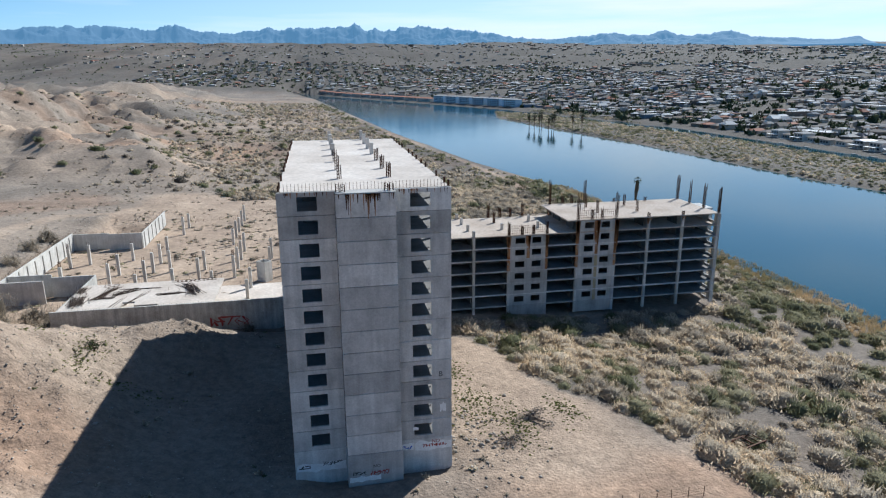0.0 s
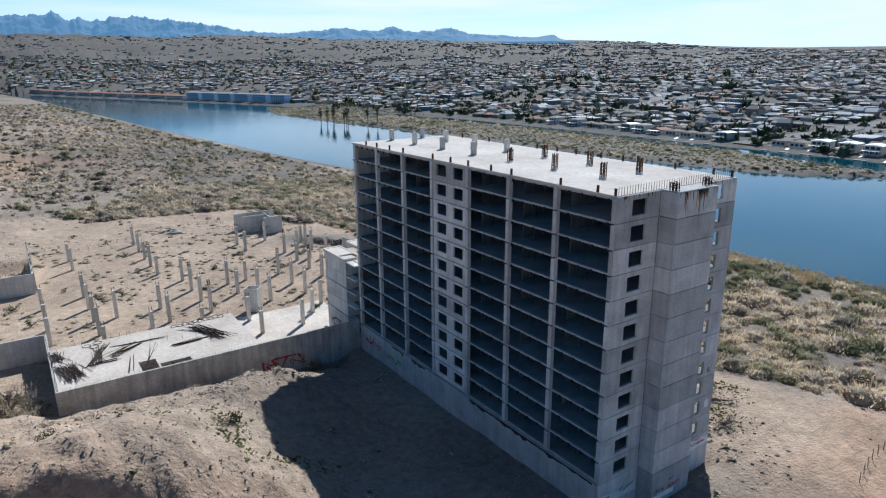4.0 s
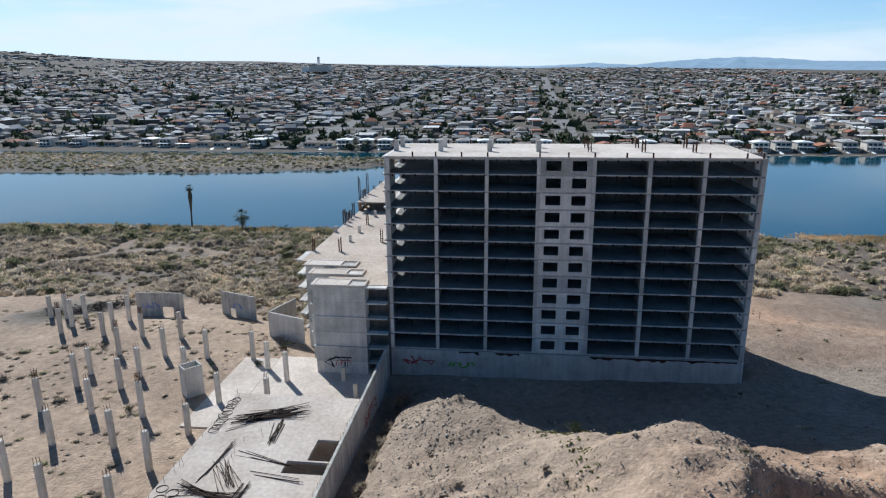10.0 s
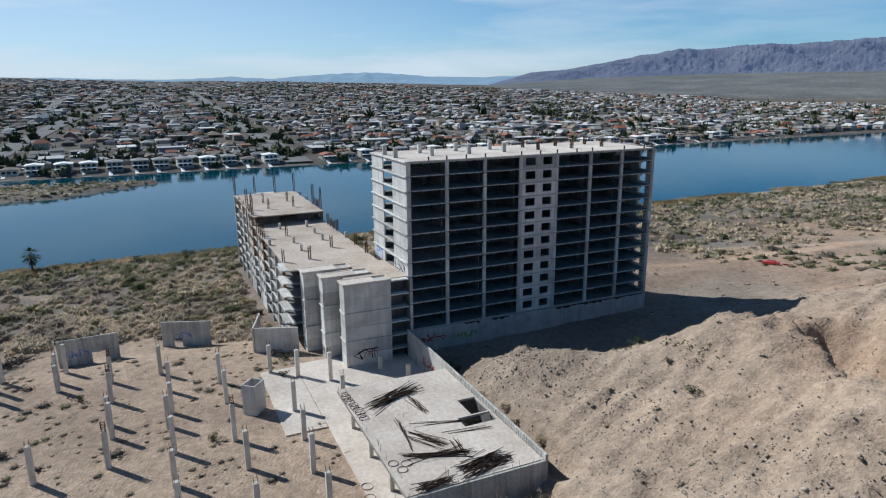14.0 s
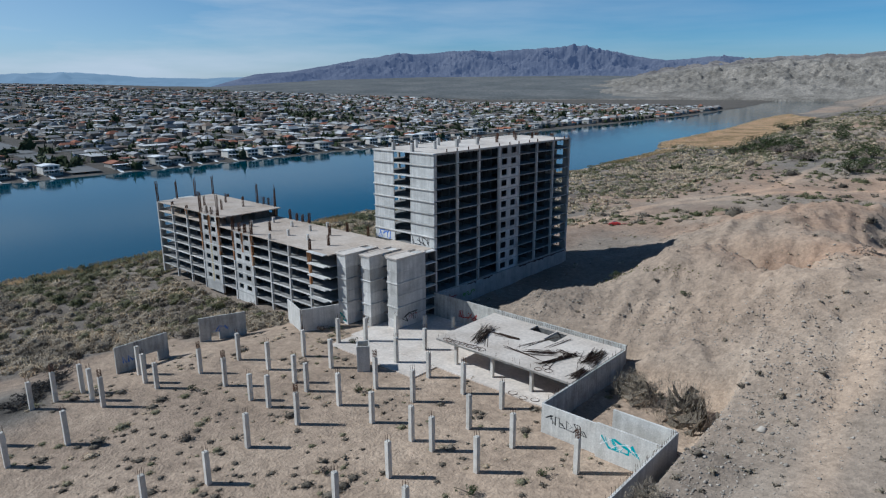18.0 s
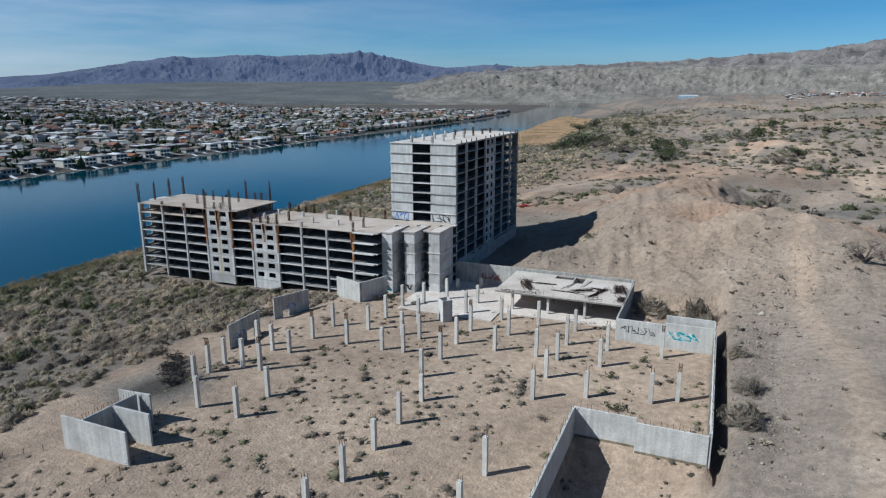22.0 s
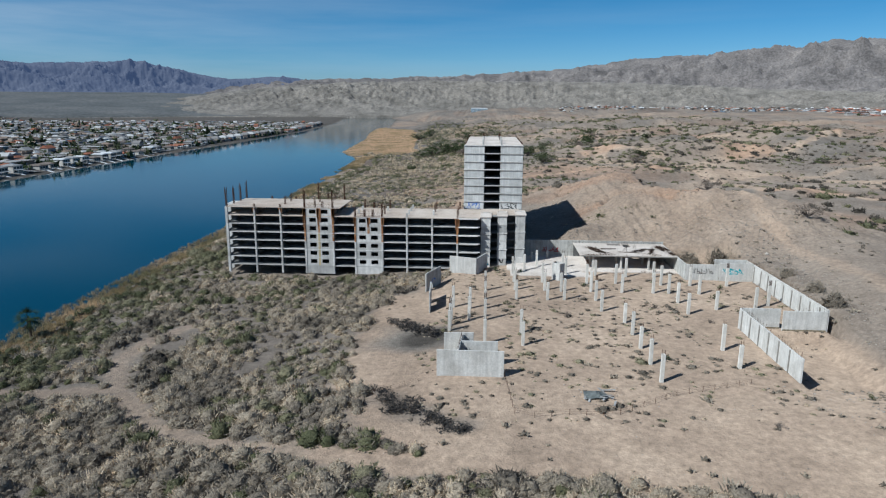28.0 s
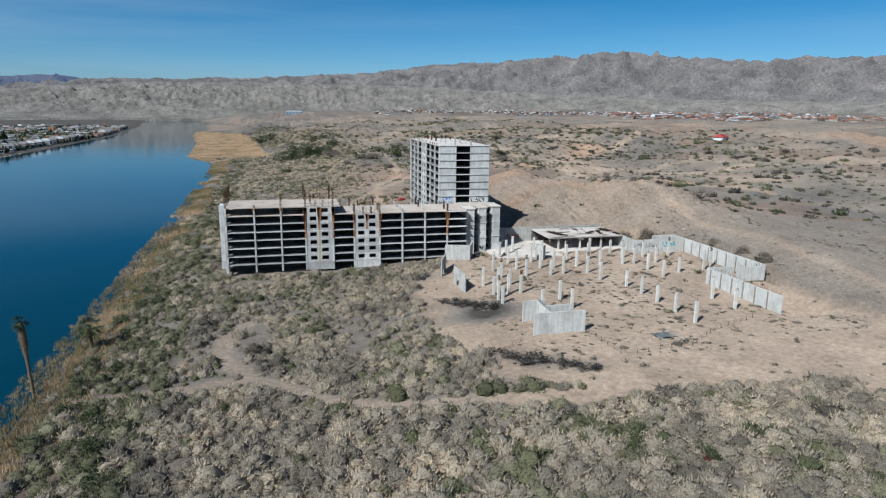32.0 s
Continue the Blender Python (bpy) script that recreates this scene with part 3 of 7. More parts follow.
clip_me = box_mesh("edge_clip", 0.14, 0.26, 0.36, BLACKSTEEL, 0.02)
for k in range(12):
    for x in (TX0 + 0.16, TX1 - 0.16):
        for y in np.arange(TY0 + 1.2, TY1 - 0.6, 1.9 if x < 0 else 3.8):
            if not 103.0 < y < 111.5:
                part("edge_clip", clip_me, tower, pose(x, y, TTOP - k * STOREY - 0.5 - (0.3 if k == 0 else 0)))
    for y0, y1 in zip(T_LINES[:-1], T_LINES[1:]):
        if k and not 103 < y0 < 112:
            box("drain_pipe", TX0 + 1.5, TX0 + 1.57, (y0 + y1) / 2 + 0.6, (y0 + y1) / 2 + 0.67, TTOP - k * STOREY - 2.1, TTOP - k * STOREY - 0.25, BLACKSTEEL, tower, bevel=0.01)
tr = random.Random(17)
for y0, y1 in ((78.0, 102.0), (114.0, 118.0), (121.0, 124.5)):
    n = int((y1 - y0) / 0.8)
    v = [(0, y0 + (y1 - y0) * i / n, dz) for i in range(n + 1) for dz in (-tr.uniform(0.18, 0.75 if tr.random() < 0.3 else 0.35), 0.0)]
    part("damp_streak", mesh_from("damp_streak", v, [(2 * i, 2 * i + 1, 2 * i + 3, 2 * i + 2) for i in range(n)], STEEL), tower, pose(TX0 - 0.125, 0, ZB - 0.27), "dark ragged stain below the slab")

# stubs of the next storey's columns and loose bars on the roof
def cage(parent, x, y, z, h, size=0.5, n=6, label="rusty rebar column cage"):
    """An upright cage of rusty bars wound with one spiral tie."""
    r = random.Random(int(x * 31 + y * 17))
    s_ = size / 2
    v, f = [], []
    corners = [(-s_, -s_), (s_, -s_), (s_, s_), (-s_, s_)]
    for k in range(int(h / 0.45) * 4 + 1):
        cx, cy = corners[k % 4]
        zz = 0.15 + k * 0.1
        v += [(cx, cy, zz), (cx, cy, zz + 0.05)]
        if k:
            f.append((2 * k - 2, 2 * k, 2 * k + 1, 2 * k - 1))
    ob = part("rebar_cage", mesh_from("rebar_cage", v, f, STEEL), parent, pose(x, y, z), label)
    for dx, dy in [(-s_, -s_), (s_, s_), (s_, -s_), (-s_, s_), (0, -s_), (0, s_)][:n]:
        ln = round(h * r.choice((0.85, 0.92, 1.0)), 2)
        part("rebar", box_mesh("rebar", 0.1, 0.1, ln, STEEL, 0.01), ob, pose(dx, dy, 0, r.uniform(-1.8, 1.8), r.uniform(-1.8, 1.8)))


for k, y in enumerate((136.0, 128.2, 119.8, 111.5, 103.0, 94.2, 86.0)):
    for x in (4.2, 10.6):
        if k < 4:
            box("column_stub", x - 0.3, x + 0.3, y - 0.4, y + 0.4, TTOP, TTOP + 1.9, CONCRETE, tower)
        else:
            cage(tower, x, y, TTOP, 2.0)
for y in (132, 128.2, 124, 119.8, 111.5, 107, 102.9, 98, 94.0, 85.5, 80, 77.6):
    for x in (TX0 + 0.2, TX1 - 0.2):
        box("starter_bar", x - 0.12, x + 0.12, y - 0.12, y + 0.12, TTOP, TTOP + 0.75, STEEL, tower)
for x in np.arange(TX0 + 0.4, TX1, 0.42):
    box("starter_bar", x - 0.02, x + 0.02, TY0 + 0.15, TY0 + 0.19, TTOP, TTOP + 0.9, STEEL, tower, bevel=0.005)
for x in (3.6, 4.2, 9.2, 9.8):
    cage(tower, x, TY0 - 1.4, TTOP + 0.05, 0.9, 0.4, 4)

# ---- the wing ----
WY0, WY1, WX1, WLOW, WHIGH = 137.8, 157.0, 95.6, 12.6, 15.4
W_LINES = [95.3, 86.0, 77.2, 69.0, 59.6, 52.2, 43.2, 35.0, 26.7, 18.4]
wing = thing("hotel_wing", "low unfinished concrete hotel wing with open floors", "building")
for k in range(8):
    z = WHIGH - k * STOREY
    x0 = 57.0 if k == 0 else 11.0
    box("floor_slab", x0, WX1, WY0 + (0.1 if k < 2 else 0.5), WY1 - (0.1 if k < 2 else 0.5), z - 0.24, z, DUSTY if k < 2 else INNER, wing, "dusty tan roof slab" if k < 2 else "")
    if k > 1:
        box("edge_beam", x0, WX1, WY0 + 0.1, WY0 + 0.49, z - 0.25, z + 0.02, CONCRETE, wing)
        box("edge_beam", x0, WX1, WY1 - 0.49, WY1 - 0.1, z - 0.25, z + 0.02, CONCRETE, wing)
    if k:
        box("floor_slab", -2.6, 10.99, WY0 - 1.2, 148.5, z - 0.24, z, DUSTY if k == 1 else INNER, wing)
for k in range(8):
    z = WHIGH - (k + 1) * STOREY
    h = STOREY - 0.24
    for y in (WY0 + 0.25, WY1 - 0.25):
        for x in W_LINES:
            if k == 0 and x < 59:
                continue
            rusty = x in (69.0, 59.6, 52.2, 43.2, 18.4) and k < 4
            box("column", x - 0.28, x + 0.28, y - 0.32, y + 0.32, z, z + h, RUSTY if rusty else CONCRETE, wing, "rust-streaked concrete" if rusty else "")
        for a, b in ((59.6, 69.0), (43.2, 52.2)):
            if k == 0 and a < 50:
                continue
            if k < (7 if a > 50 else 3):
                box("mullion", (a + b) / 2 - 0.3, (a + b) / 2 + 0.45, y - 0.16, y + 0.16, z, z + h, RUSTY if k < 3 else OCHRE, wing, "ochre and rust stained concrete mullion")
            if k < 7:
                me = window_panel("window_panel", b - a - 0.56, h, [(-3.0, -0.7), (1.0, 3.2)], 0.25, CONCRETE)
                part("window_panel", me, wing, pose((a + b) / 2, y, z))
            else:
                box("base_panel", a + 0.28, b - 0.28, y - 0.13, y + 0.13, z, z + h, CONCRETE, wing)
    # east end: window panels each side of a projecting shaft
    me = window_panel("end_window_panel", 6.5, STOREY - 0.07, [(-1.1, 1.3)], 0.3, CONCRETE, 0.5, 2.2)
    for y in (WY0 + 3.3, WY1 - 3.3):
        part("end_window_panel", me, wing, pose(WX1 + 0.16, y, z, 0, 0, 90))
    box("shaft_panel", WX1 + 0.02, WX1 + 2.3, WY0 + 6.56, WY1 - 6.56, z + 0.01, z + STOREY - 0.06, PALE, wing)
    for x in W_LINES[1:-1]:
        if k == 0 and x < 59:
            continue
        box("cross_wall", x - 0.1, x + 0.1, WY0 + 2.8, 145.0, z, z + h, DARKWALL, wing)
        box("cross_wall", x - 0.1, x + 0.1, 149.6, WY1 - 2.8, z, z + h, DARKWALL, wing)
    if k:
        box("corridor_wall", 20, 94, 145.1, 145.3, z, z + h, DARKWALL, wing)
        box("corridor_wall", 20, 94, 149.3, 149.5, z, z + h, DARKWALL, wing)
# bars left standing above the wing's roofs
for x in W_LINES[:5]:
    for y in (WY0 + 0.3, WY1 - 0.3):
        cage(wing, x, y, WHIGH, 6.4 if x in (59.6, 69.0, 95.3) else 1.0, 0.45, 6)
for y in (144.3, 150.6):
    cage(wing, 95.2, y, WHIGH, 6.2, 0.45, 6)
for x, y in ((77.2, 144.0), (77.2, 151.0), (67.0, 144.2), (67.0, 151.2)):
    cage(wing, x, y, WHIGH, 3.2, 0.4, 4)
for x in (63.0, 65.5):
    for y in (WY0 + 0.3, WY1 - 0.3):
        cage(wing, x, y, WHIGH, 2.4, 0.4, 4)
for x in (52.2, 43.2, 49.0, 46.3):
    cage(wing, x, WY1 - 0.3, WLOW, 3.9 if x in (52.2, 43.2) else 2.6, 0.5, 6)
    cage(wing, x, WY0 + 0.3, WLOW, 3.2 if x in (52.2, 43.2) else 2.2, 0.45, 6)
for x, y, h in ((35.0, 144.0, 1.5), (35.0, 151.0, 1.6), (26.7, 144.0, 0), (26.7, 151.0, 1.5), (43.2, 144.0, 1.5), (43.2, 151.0, 0), (52.0, 144.0, 1.6), (52.0, 151.0, 1.6), (18.4, 151.0, 0), (35.0, 156.6, 1.4), (18.4, 156.6, 0), (26.7, 138.2, 0), (35.0, 138.2, 1.4), (18.4, 138.2, 0)):
    if h:
        box("column_stub", x - 0.3, x + 0.3, y - 0.3, y + 0.3, WLOW, WLOW + h, CONCRETE, wing)
    else:
        cage(wing, x, y, WLOW, 3.0, 0.45, 6)
# three stair and lift blocks that step back at the inner corner, dark slots between them
for x0, x1, y0, y1 in ((-4.0, -0.8, 140.6, 149.9), (2.2, 5.2, 142.5, 152.4), (7.6, 10.7, 145.0, 154.9)):
    for k in range(6):
        z = WLOW - (k + 1) * STOREY
        box("block_panel", x0, x1, y0, y1, z, z + STOREY - 0.1, CONCRETE, wing)
        out = 0.22 if k % 2 == 0 else 0.06
        box("block_ledge", x0 - out, x1 + out, y1 - 4.0, y1 + out, z + STOREY - 0.1, z + STOREY + (0.12 if k % 2 == 0 else 0.0), CONCRETE, wing)
        box("block_ledge", x0 - out, x1 - 0.5, y0, y1 - 4.01, z + STOREY - 0.1, z + STOREY + (0.12 if k % 2 == 0 else 0.0), CONCRETE, wing)
    for ax, bx, ay, by in ((x0 - 0.3, x1 + 0.3, y1 - 0.3, y1 + 0.3), (x0 - 0.3, x0 + 0.05, y0, y1 - 0.31), (x1 - 0.05, x1 + 0.3, y0, y1 - 0.31), (x0 + 0.06, x1 - 0.06, y0, y0 + 0.3), (x0 + 0.06, x1 - 0.06, y0 + 3.0, y0 + 3.3)):
        box("block_parapet", ax, bx, ay, by, WLOW + 0.125, WLOW + 0.38, SLABTOP, wing)
    box("block_roof", x0 + 0.06, x1 - 0.06, y0 + 3.31, y1 - 0.31, WLOW + 0.125, WLOW + 0.3, SLABTOP, wing, "pale dusty roof slab")
# Slabs and walls in the slots use darkened concrete as painted shade.
for k in range(6):
    z = WLOW - (k + 1) * STOREY
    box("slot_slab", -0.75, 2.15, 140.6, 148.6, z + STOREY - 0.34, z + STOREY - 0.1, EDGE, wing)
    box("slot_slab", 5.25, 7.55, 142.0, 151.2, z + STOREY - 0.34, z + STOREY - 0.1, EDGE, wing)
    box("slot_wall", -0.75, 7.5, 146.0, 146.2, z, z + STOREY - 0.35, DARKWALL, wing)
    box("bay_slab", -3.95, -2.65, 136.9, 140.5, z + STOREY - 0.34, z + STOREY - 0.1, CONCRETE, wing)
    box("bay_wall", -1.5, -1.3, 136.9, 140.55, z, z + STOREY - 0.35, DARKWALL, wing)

# ---- the yard: walls, carport, pillars ----
def wall(name, x0, y0, x1, y1, z0, z1, thick, label, parent=None, material=None):
    a, b = Vector((x0, y0, 0)), Vector((x1, y1, 0))
    d = b - a
    me = box_mesh(name, d.length, thick, z1 - z0, material or YARDWALL)
    ob = part(name, me, parent, pose((x0 + x1) / 2, (y0 + y1) / 2, z0, 0, 0, math.degrees(math.atan2(d.y, d.x))))
    if parent is None:
        tagged(ob, label, "wall", kind="structure")
    return ob


wall("retaining_wall", -3.5, 137.0, -53.2, 137.0, -7, 1.9, 0.4, "stained concrete retaining wall with red graffiti", material=GREYWALL)
wall("retaining_wall", -53.0, 137.2, -53.0, 165.4, -7, 1.0, 0.4, "stained concrete retaining wall", material=GREYWALL)
wall("yard_wall", -53.0, 165.6, -63.0, 165.6, -7, 1.0, 0.35, "pale concrete yard wall with black graffiti")
wall("yard_wall", -63.0, 166.2, -72.9, 166.2, -7, 1.6, 0.35, "pale concrete yard wall with turquoise graffiti")
wall("yard_wall", -63.0, 161.0, -72.9, 161.0, -7, 1.6, 0.35, "pale concrete yard wall")
wall("yard_wall", -73.0, 160.8, -73.0, 211.2, -7, 1.4, 0.4, "long pale concrete yard wall with rusty bars on top")
wall("yard_wall", -72.8, 211.2, -62.5, 211.2, -7, 1.0, 0.35, "pale concrete yard wall with damp foot")
wall("yard_wall", -62.5, 209.7, -52.9, 209.7, -7, 1.0, 0.35, "pale concrete yard wall with damp foot")
wall("yard_wall", -52.9, 209.9, -52.9, 242.2, -7, 1.0, 0.4, "pale concrete yard wall with rusty bars on top")
DAMP = surface("damp_brown_concrete", [(0.3, (0.16, 0.13, 0.085)), (0.7, (0.27, 0.225, 0.155))], 0.5, 0.9, fine=0.2, streak=0.3)
for x0, x1, y in ((-72.7, -62.6, 211.38), (-62.4, -53.2, 209.88)):
    foot = box("damp_band", x0, x1, y, y + 0.02, -6.6, -3.6, DAMP)
    tagged(foot, "brown damp band along the foot of the wall", "stain", kind="structure")
# Pilasters are dark with stain plus their own shadow put into the colour.
RIB = surface("stain_and_shadow_concrete", [(0.3, (0.16, 0.145, 0.125)), (0.7, (0.30, 0.28, 0.25))], 0.8, 0.95, fine=0.2, streak=0.2)
for ax, ay, bx, by in ((-72.79, 167.5, -72.79, 209.5), (-52.69, 212.0, -52.69, 241.0)):
    host = min((o for o in bpy.data.objects if o.name.startswith("yard_wall")), key=lambda o: math.hypot(o.matrix_basis.translation.x - (ax + bx) / 2, o.matrix_basis.translation.y - (ay + by) / 2))
    for k in range(int((by - ay) / 5.0) + 1):
        rib = part("pilaster", box_mesh("pilaster", 0.14, 0.42, 5.2, RIB, 0.01), host, pose(ax + 0.07, ay + 5.0 * k, -4.3), "dark pilaster with stain and shadow in its colour")
        rib.matrix_parent_inverse = host.matrix_basis.inverted()
PILLARS = {17.4: (199.1, 209.4, 213.9, 217.7), 12.9: (200, 209.4), 8.9: (182.6, 191, 199.6, 209.1, 225.8), 0.3: (163.7, 172.8, 181.3, 190.7, 217.8, 226), -3.6: (159.3,),
           -7.9: (154.2,), -8.3: (172.6, 181.3, 190.7), -13: (182, 190.1), -16.5: (154.3, 162.6), -21.6: (172.9, 181.5, 190.3, 199.6), -25.8: (163.1, 208.5, 217.3, 225.8, 234.8, 243.7),
           -30.4: (172.1, 181.8), -35.1: (163.9,), -39.3: (181.5,), -43.7: (163.8, 172.7, 181.5, 190.6, 200.2, 225.6, 235.6), -52.3: (172.6, 181.4, 195.8), -63.2: (172.1, 193.7), -67.5: (191.1,)}
rng = random.Random(5)
rod_me, long_me = box_mesh("rebar", 0.05, 0.05, 0.9, STEEL, 0.01), box_mesh("rebar", 0.06, 0.06, 1.6, STEEL, 0.01)
_ring = [(sx * r, sy * r, z) for z in (0.0, 0.06) for r in (0.24, 0.31) for sx, sy in ((-1, -1), (1, -1), (1, 1), (-1, 1))]
tie_me = mesh_from("tie", _ring, [(a + i, a + (i + 1) % 4, b + (i + 1) % 4, b + i) for a, b in ((4, 12), (8, 0), (12, 8), (0, 4)) for i in range(4)], STEEL)
for x, ys in PILLARS.items():
    for y in ys:
        h = rng.choice((5.4, 5.9, 6.1, 6.4))
        worn = rng.random() < 0.3
        p = part("pillar", box_mesh("pillar", 0.72, 0.72, h, PILLARC), None, pose(x, y, -4.3, rng.uniform(-0.4, 0.4), rng.uniform(-0.4, 0.4)))
        tagged(p, "square pale concrete pillar with rusty rebar tips" if worn or rng.random() < 0.5 else "square pale concrete pillar standing in sand", "pillar", "pillars in the yard")
        for dx, dy in ((-0.25, -0.25), (0.25, -0.25), (0.25, 0.25), (-0.25, 0.25)):
            part("rebar", long_me if worn else rod_me, p, pose(dx, dy, h, rng.uniform(-4, 4), rng.uniform(-4, 4)))
        for k in range(5 if worn else 0):
            part("tie", tie_me, p, pose(0, 0, h + 0.2 + 0.26 * k, rng.uniform(-5, 5), rng.uniform(-5, 5)), "bent rusty tie")
for x, y in ((-7.0, 144.2), (-12.6, 140.7)):
    tagged(part("pillar", box_mesh("pillar", 0.72, 0.72, 3.2, PILLARC), None, pose(x, y, -4.3)), "short broken concrete pillar on the paving", "pillar", "pillars in the yard")

# carport: roof slab with two light wells, posts, back wall
carport = thing("carport", "low flat concrete carport roof strewn with rebar", "carport")


def slab_with_holes(name, x0, x1, y0, y1, z0, z1, holes, material):
    xs = sorted({x0, x1, *[v for h in holes for v in h[:2]]})
    ys = sorted({y0, y1, *[v for h in holes for v in h[2:]]})
    v, f = [], []

    def solid(i, j):
        if not (0 <= i < len(xs) - 1 and 0 <= j < len(ys) - 1):
            return False
        cx, cy = (xs[i] + xs[i + 1]) / 2, (ys[j] + ys[j + 1]) / 2
        return not any(h[0] < cx < h[1] and h[2] < cy < h[3] for h in holes)

    def quad(*q):
        v.extend(q)
        f.append(tuple(range(len(v) - 4, len(v))))
    for i in range(len(xs) - 1):
        for j in range(len(ys) - 1):
            if not solid(i, j):
                continue
            a, b, c, d = xs[i], xs[i + 1], ys[j], ys[j + 1]
            quad((a, c, z1), (b, c, z1), (b, d, z1), (a, d, z1))
            quad((a, c, z0), (a, d, z0), (b, d, z0), (b, c, z0))
            for di, dj, e in ((-1, 0, ((a, d), (a, c))), (1, 0, ((b, c), (b, d))), (0, -1, ((a, c), (b, c))), (0, 1, ((b, d), (a, d)))):
                if not solid(i + di, j + dj):
                    (p, q), (r, t) = e
                    quad((p, q, z0), (r, t, z0), (r, t, z1), (p, q, z1))
    return mesh_from(name, v, f, material)


part("roof_slab", slab_with_holes("roof_slab", -52.8, -21.8, 137.3, 156.6, 0.75, 1.1, [(-38.1, -33.3, 137.5, 140.5), (-41.0, -38.4, 137.6, 142.9)], ROOFDUST), carport)
box("roof_fascia", -52.7, -22.0, 156.603, 156.68, 0.72, 1.06, RIB, carport, "dark stained roof edge")
for x in (-26.2, -35.2, -44.1):
    for y in (155.4, 147.0):
        box("post", x - 0.3, x + 0.3, y - 0.3, y + 0.3, -3.75, 0.75, PILLARC, carport)
# Back wall and beam are coloured dark for the shade beneath the roof.
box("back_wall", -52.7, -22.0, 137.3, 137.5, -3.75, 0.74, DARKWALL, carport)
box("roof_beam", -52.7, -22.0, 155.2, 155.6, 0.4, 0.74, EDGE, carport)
paved = box("paved_slab", -52.8, 2.0, 137.3, 158.8, -4.4, -3.72, SLABTOP)
tagged(paved, "pale dusty concrete paving slab", "pavement", kind="structure")
paved2 = box("paved_slab", -24.0, 1.0, 158.9, 165.5, -4.4, -3.76, SLABTOP)
tagged(paved2, "pale dusty concrete paving slab", "pavement", kind="structure")


def rebar_pile(name, x, y, z, length, width, n, turn, label, seed):
    """A loose heap of rusty bars, all roughly one way."""
    r = random.Random(seed)
    pile = thing(name, label, "rebar", at=pose(x, y, z, 0, 0, turn))
    for k in range(n):
        ln = length * r.uniform(0.5, 1.0)
        me = box_mesh("bar", round(ln, 1), 0.06, 0.06, DARKSTEEL, 0.01)
        part("bar", me, pile, pose(r.uniform(-0.12, 0.12) * length, r.gauss(0, width / 2.5), abs(r.gauss(0, 0.16)) * (1 if n > 15 else 0.3) + 0.02, 0, r.uniform(-2.0, 0.8), r.gauss(0, 8 if n > 15 else 4)))
    return pile


def loose_bars(ends, label, spread, n, seed):
    """Bars thrown down between two ends."""
    (ax, ay), (bx, by) = ends
    d = math.hypot(bx - ax, by - ay)
    rebar_pile("rebar_pile", (ax + bx) / 2, (ay + by) / 2, 1.1, d, spread, n, math.degrees(math.atan2(by - ay, bx - ax)), label, seed)


loose_bars(((-30.2, 154.2), (-26.3, 144.4)), "tangled heap of rusty rebar on the carport roof", 1.9, 44, 1)
loose_bars(((-35.7, 146.7), (-29.2, 147.0)), "thin loose rusty bars on the carport roof", 0.8, 12, 2)
loose_bars(((-51.3, 148.9), (-50.0, 141.0)), "thick bundle of rusty rebar on the carport roof", 2.0, 56, 4)
loose_bars(((-44.8, 153.9), (-47.5, 144.6)), "long bundle of rusty rebar on the carport roof", 1.0, 30, 3)
loose_bars(((-45.2, 147.1), (-39.4, 151.0)), "short bundle of rusty rebar on the carport roof", 1.3, 18, 5)
loose_bars(((-48.3, 146.4), (-43.2, 146.2)), "crossed rusty bars on the carport roof", 0.8, 8, 6)
loose_bars(((-44.7, 152.2), (-34.3, 151.2)), "long rusty bars lying along the carport roof", 0.3, 7, 7)
loose_bars(((-41.3, 149.3), (-43.2, 138.6)), "two thin rusty bars on the carport roof", 0.5, 3, 8)
loose_bars(((-37.4, 150.6), (-40.2, 140.0)), "thin dusty bars on the carport roof", 0.9, 4, 9)
loose_bars(((-52.2, 155.2), (-51.8, 149.6)), "matted rusty bars at the corner of the carport roof", 1.0, 30, 10)
edge_me = box_mesh("starter_bar", 0.035, 0.035, 0.95, STEEL, 0.005)
for k in range(58):
    part("starter_bar", edge_me, carport, pose(-52.2 + 0.52 * k, 137.32, 1.1, rng.uniform(-7, 7), rng.uniform(-7, 7)))
for k in range(26):
    part("starter_bar", edge_me, carport, pose(-22.6 - 1.15 * k + rng.uniform(-0.3, 0.3), rng.choice((148.6, 150.2, 155.9, 156.2)) + rng.uniform(-0.3, 0.3), 1.1, rng.uniform(-9, 9), rng.uniform(-9, 9)))


def coil(x, y, z, radius, label):
    bm = bmesh.new()
    n = 22
    rings = []
    for i in range(n):
        a = 2 * math.pi * i / n
        c, s_ = math.cos(a), math.sin(a)
        rings.append([bm.verts.new((c * (radius + dx), s_ * (radius + dx), dz)) for dx, dz in ((-0.04, 0.02), (0.04, 0.02), (0.0, 0.1))])
    for i in range(n):
        p, q = rings[i], rings[(i + 1) % n]
        for k in range(3):
            bm.faces.new((p[k], p[(k + 1) % 3], q[(k + 1) % 3], q[k]))
    me = bpy.data.meshes.new("coil")
    bm.to_mesh(me)
    bm.free()
    me.materials.append(STEEL)
    ob = part("rebar_coil", me, None, pose(x, y, z, rng.uniform(-3, 3), rng.uniform(0, 4), rng.uniform(0, 360)))
    return tagged(ob, label, "rebar coil", "coils of rebar")


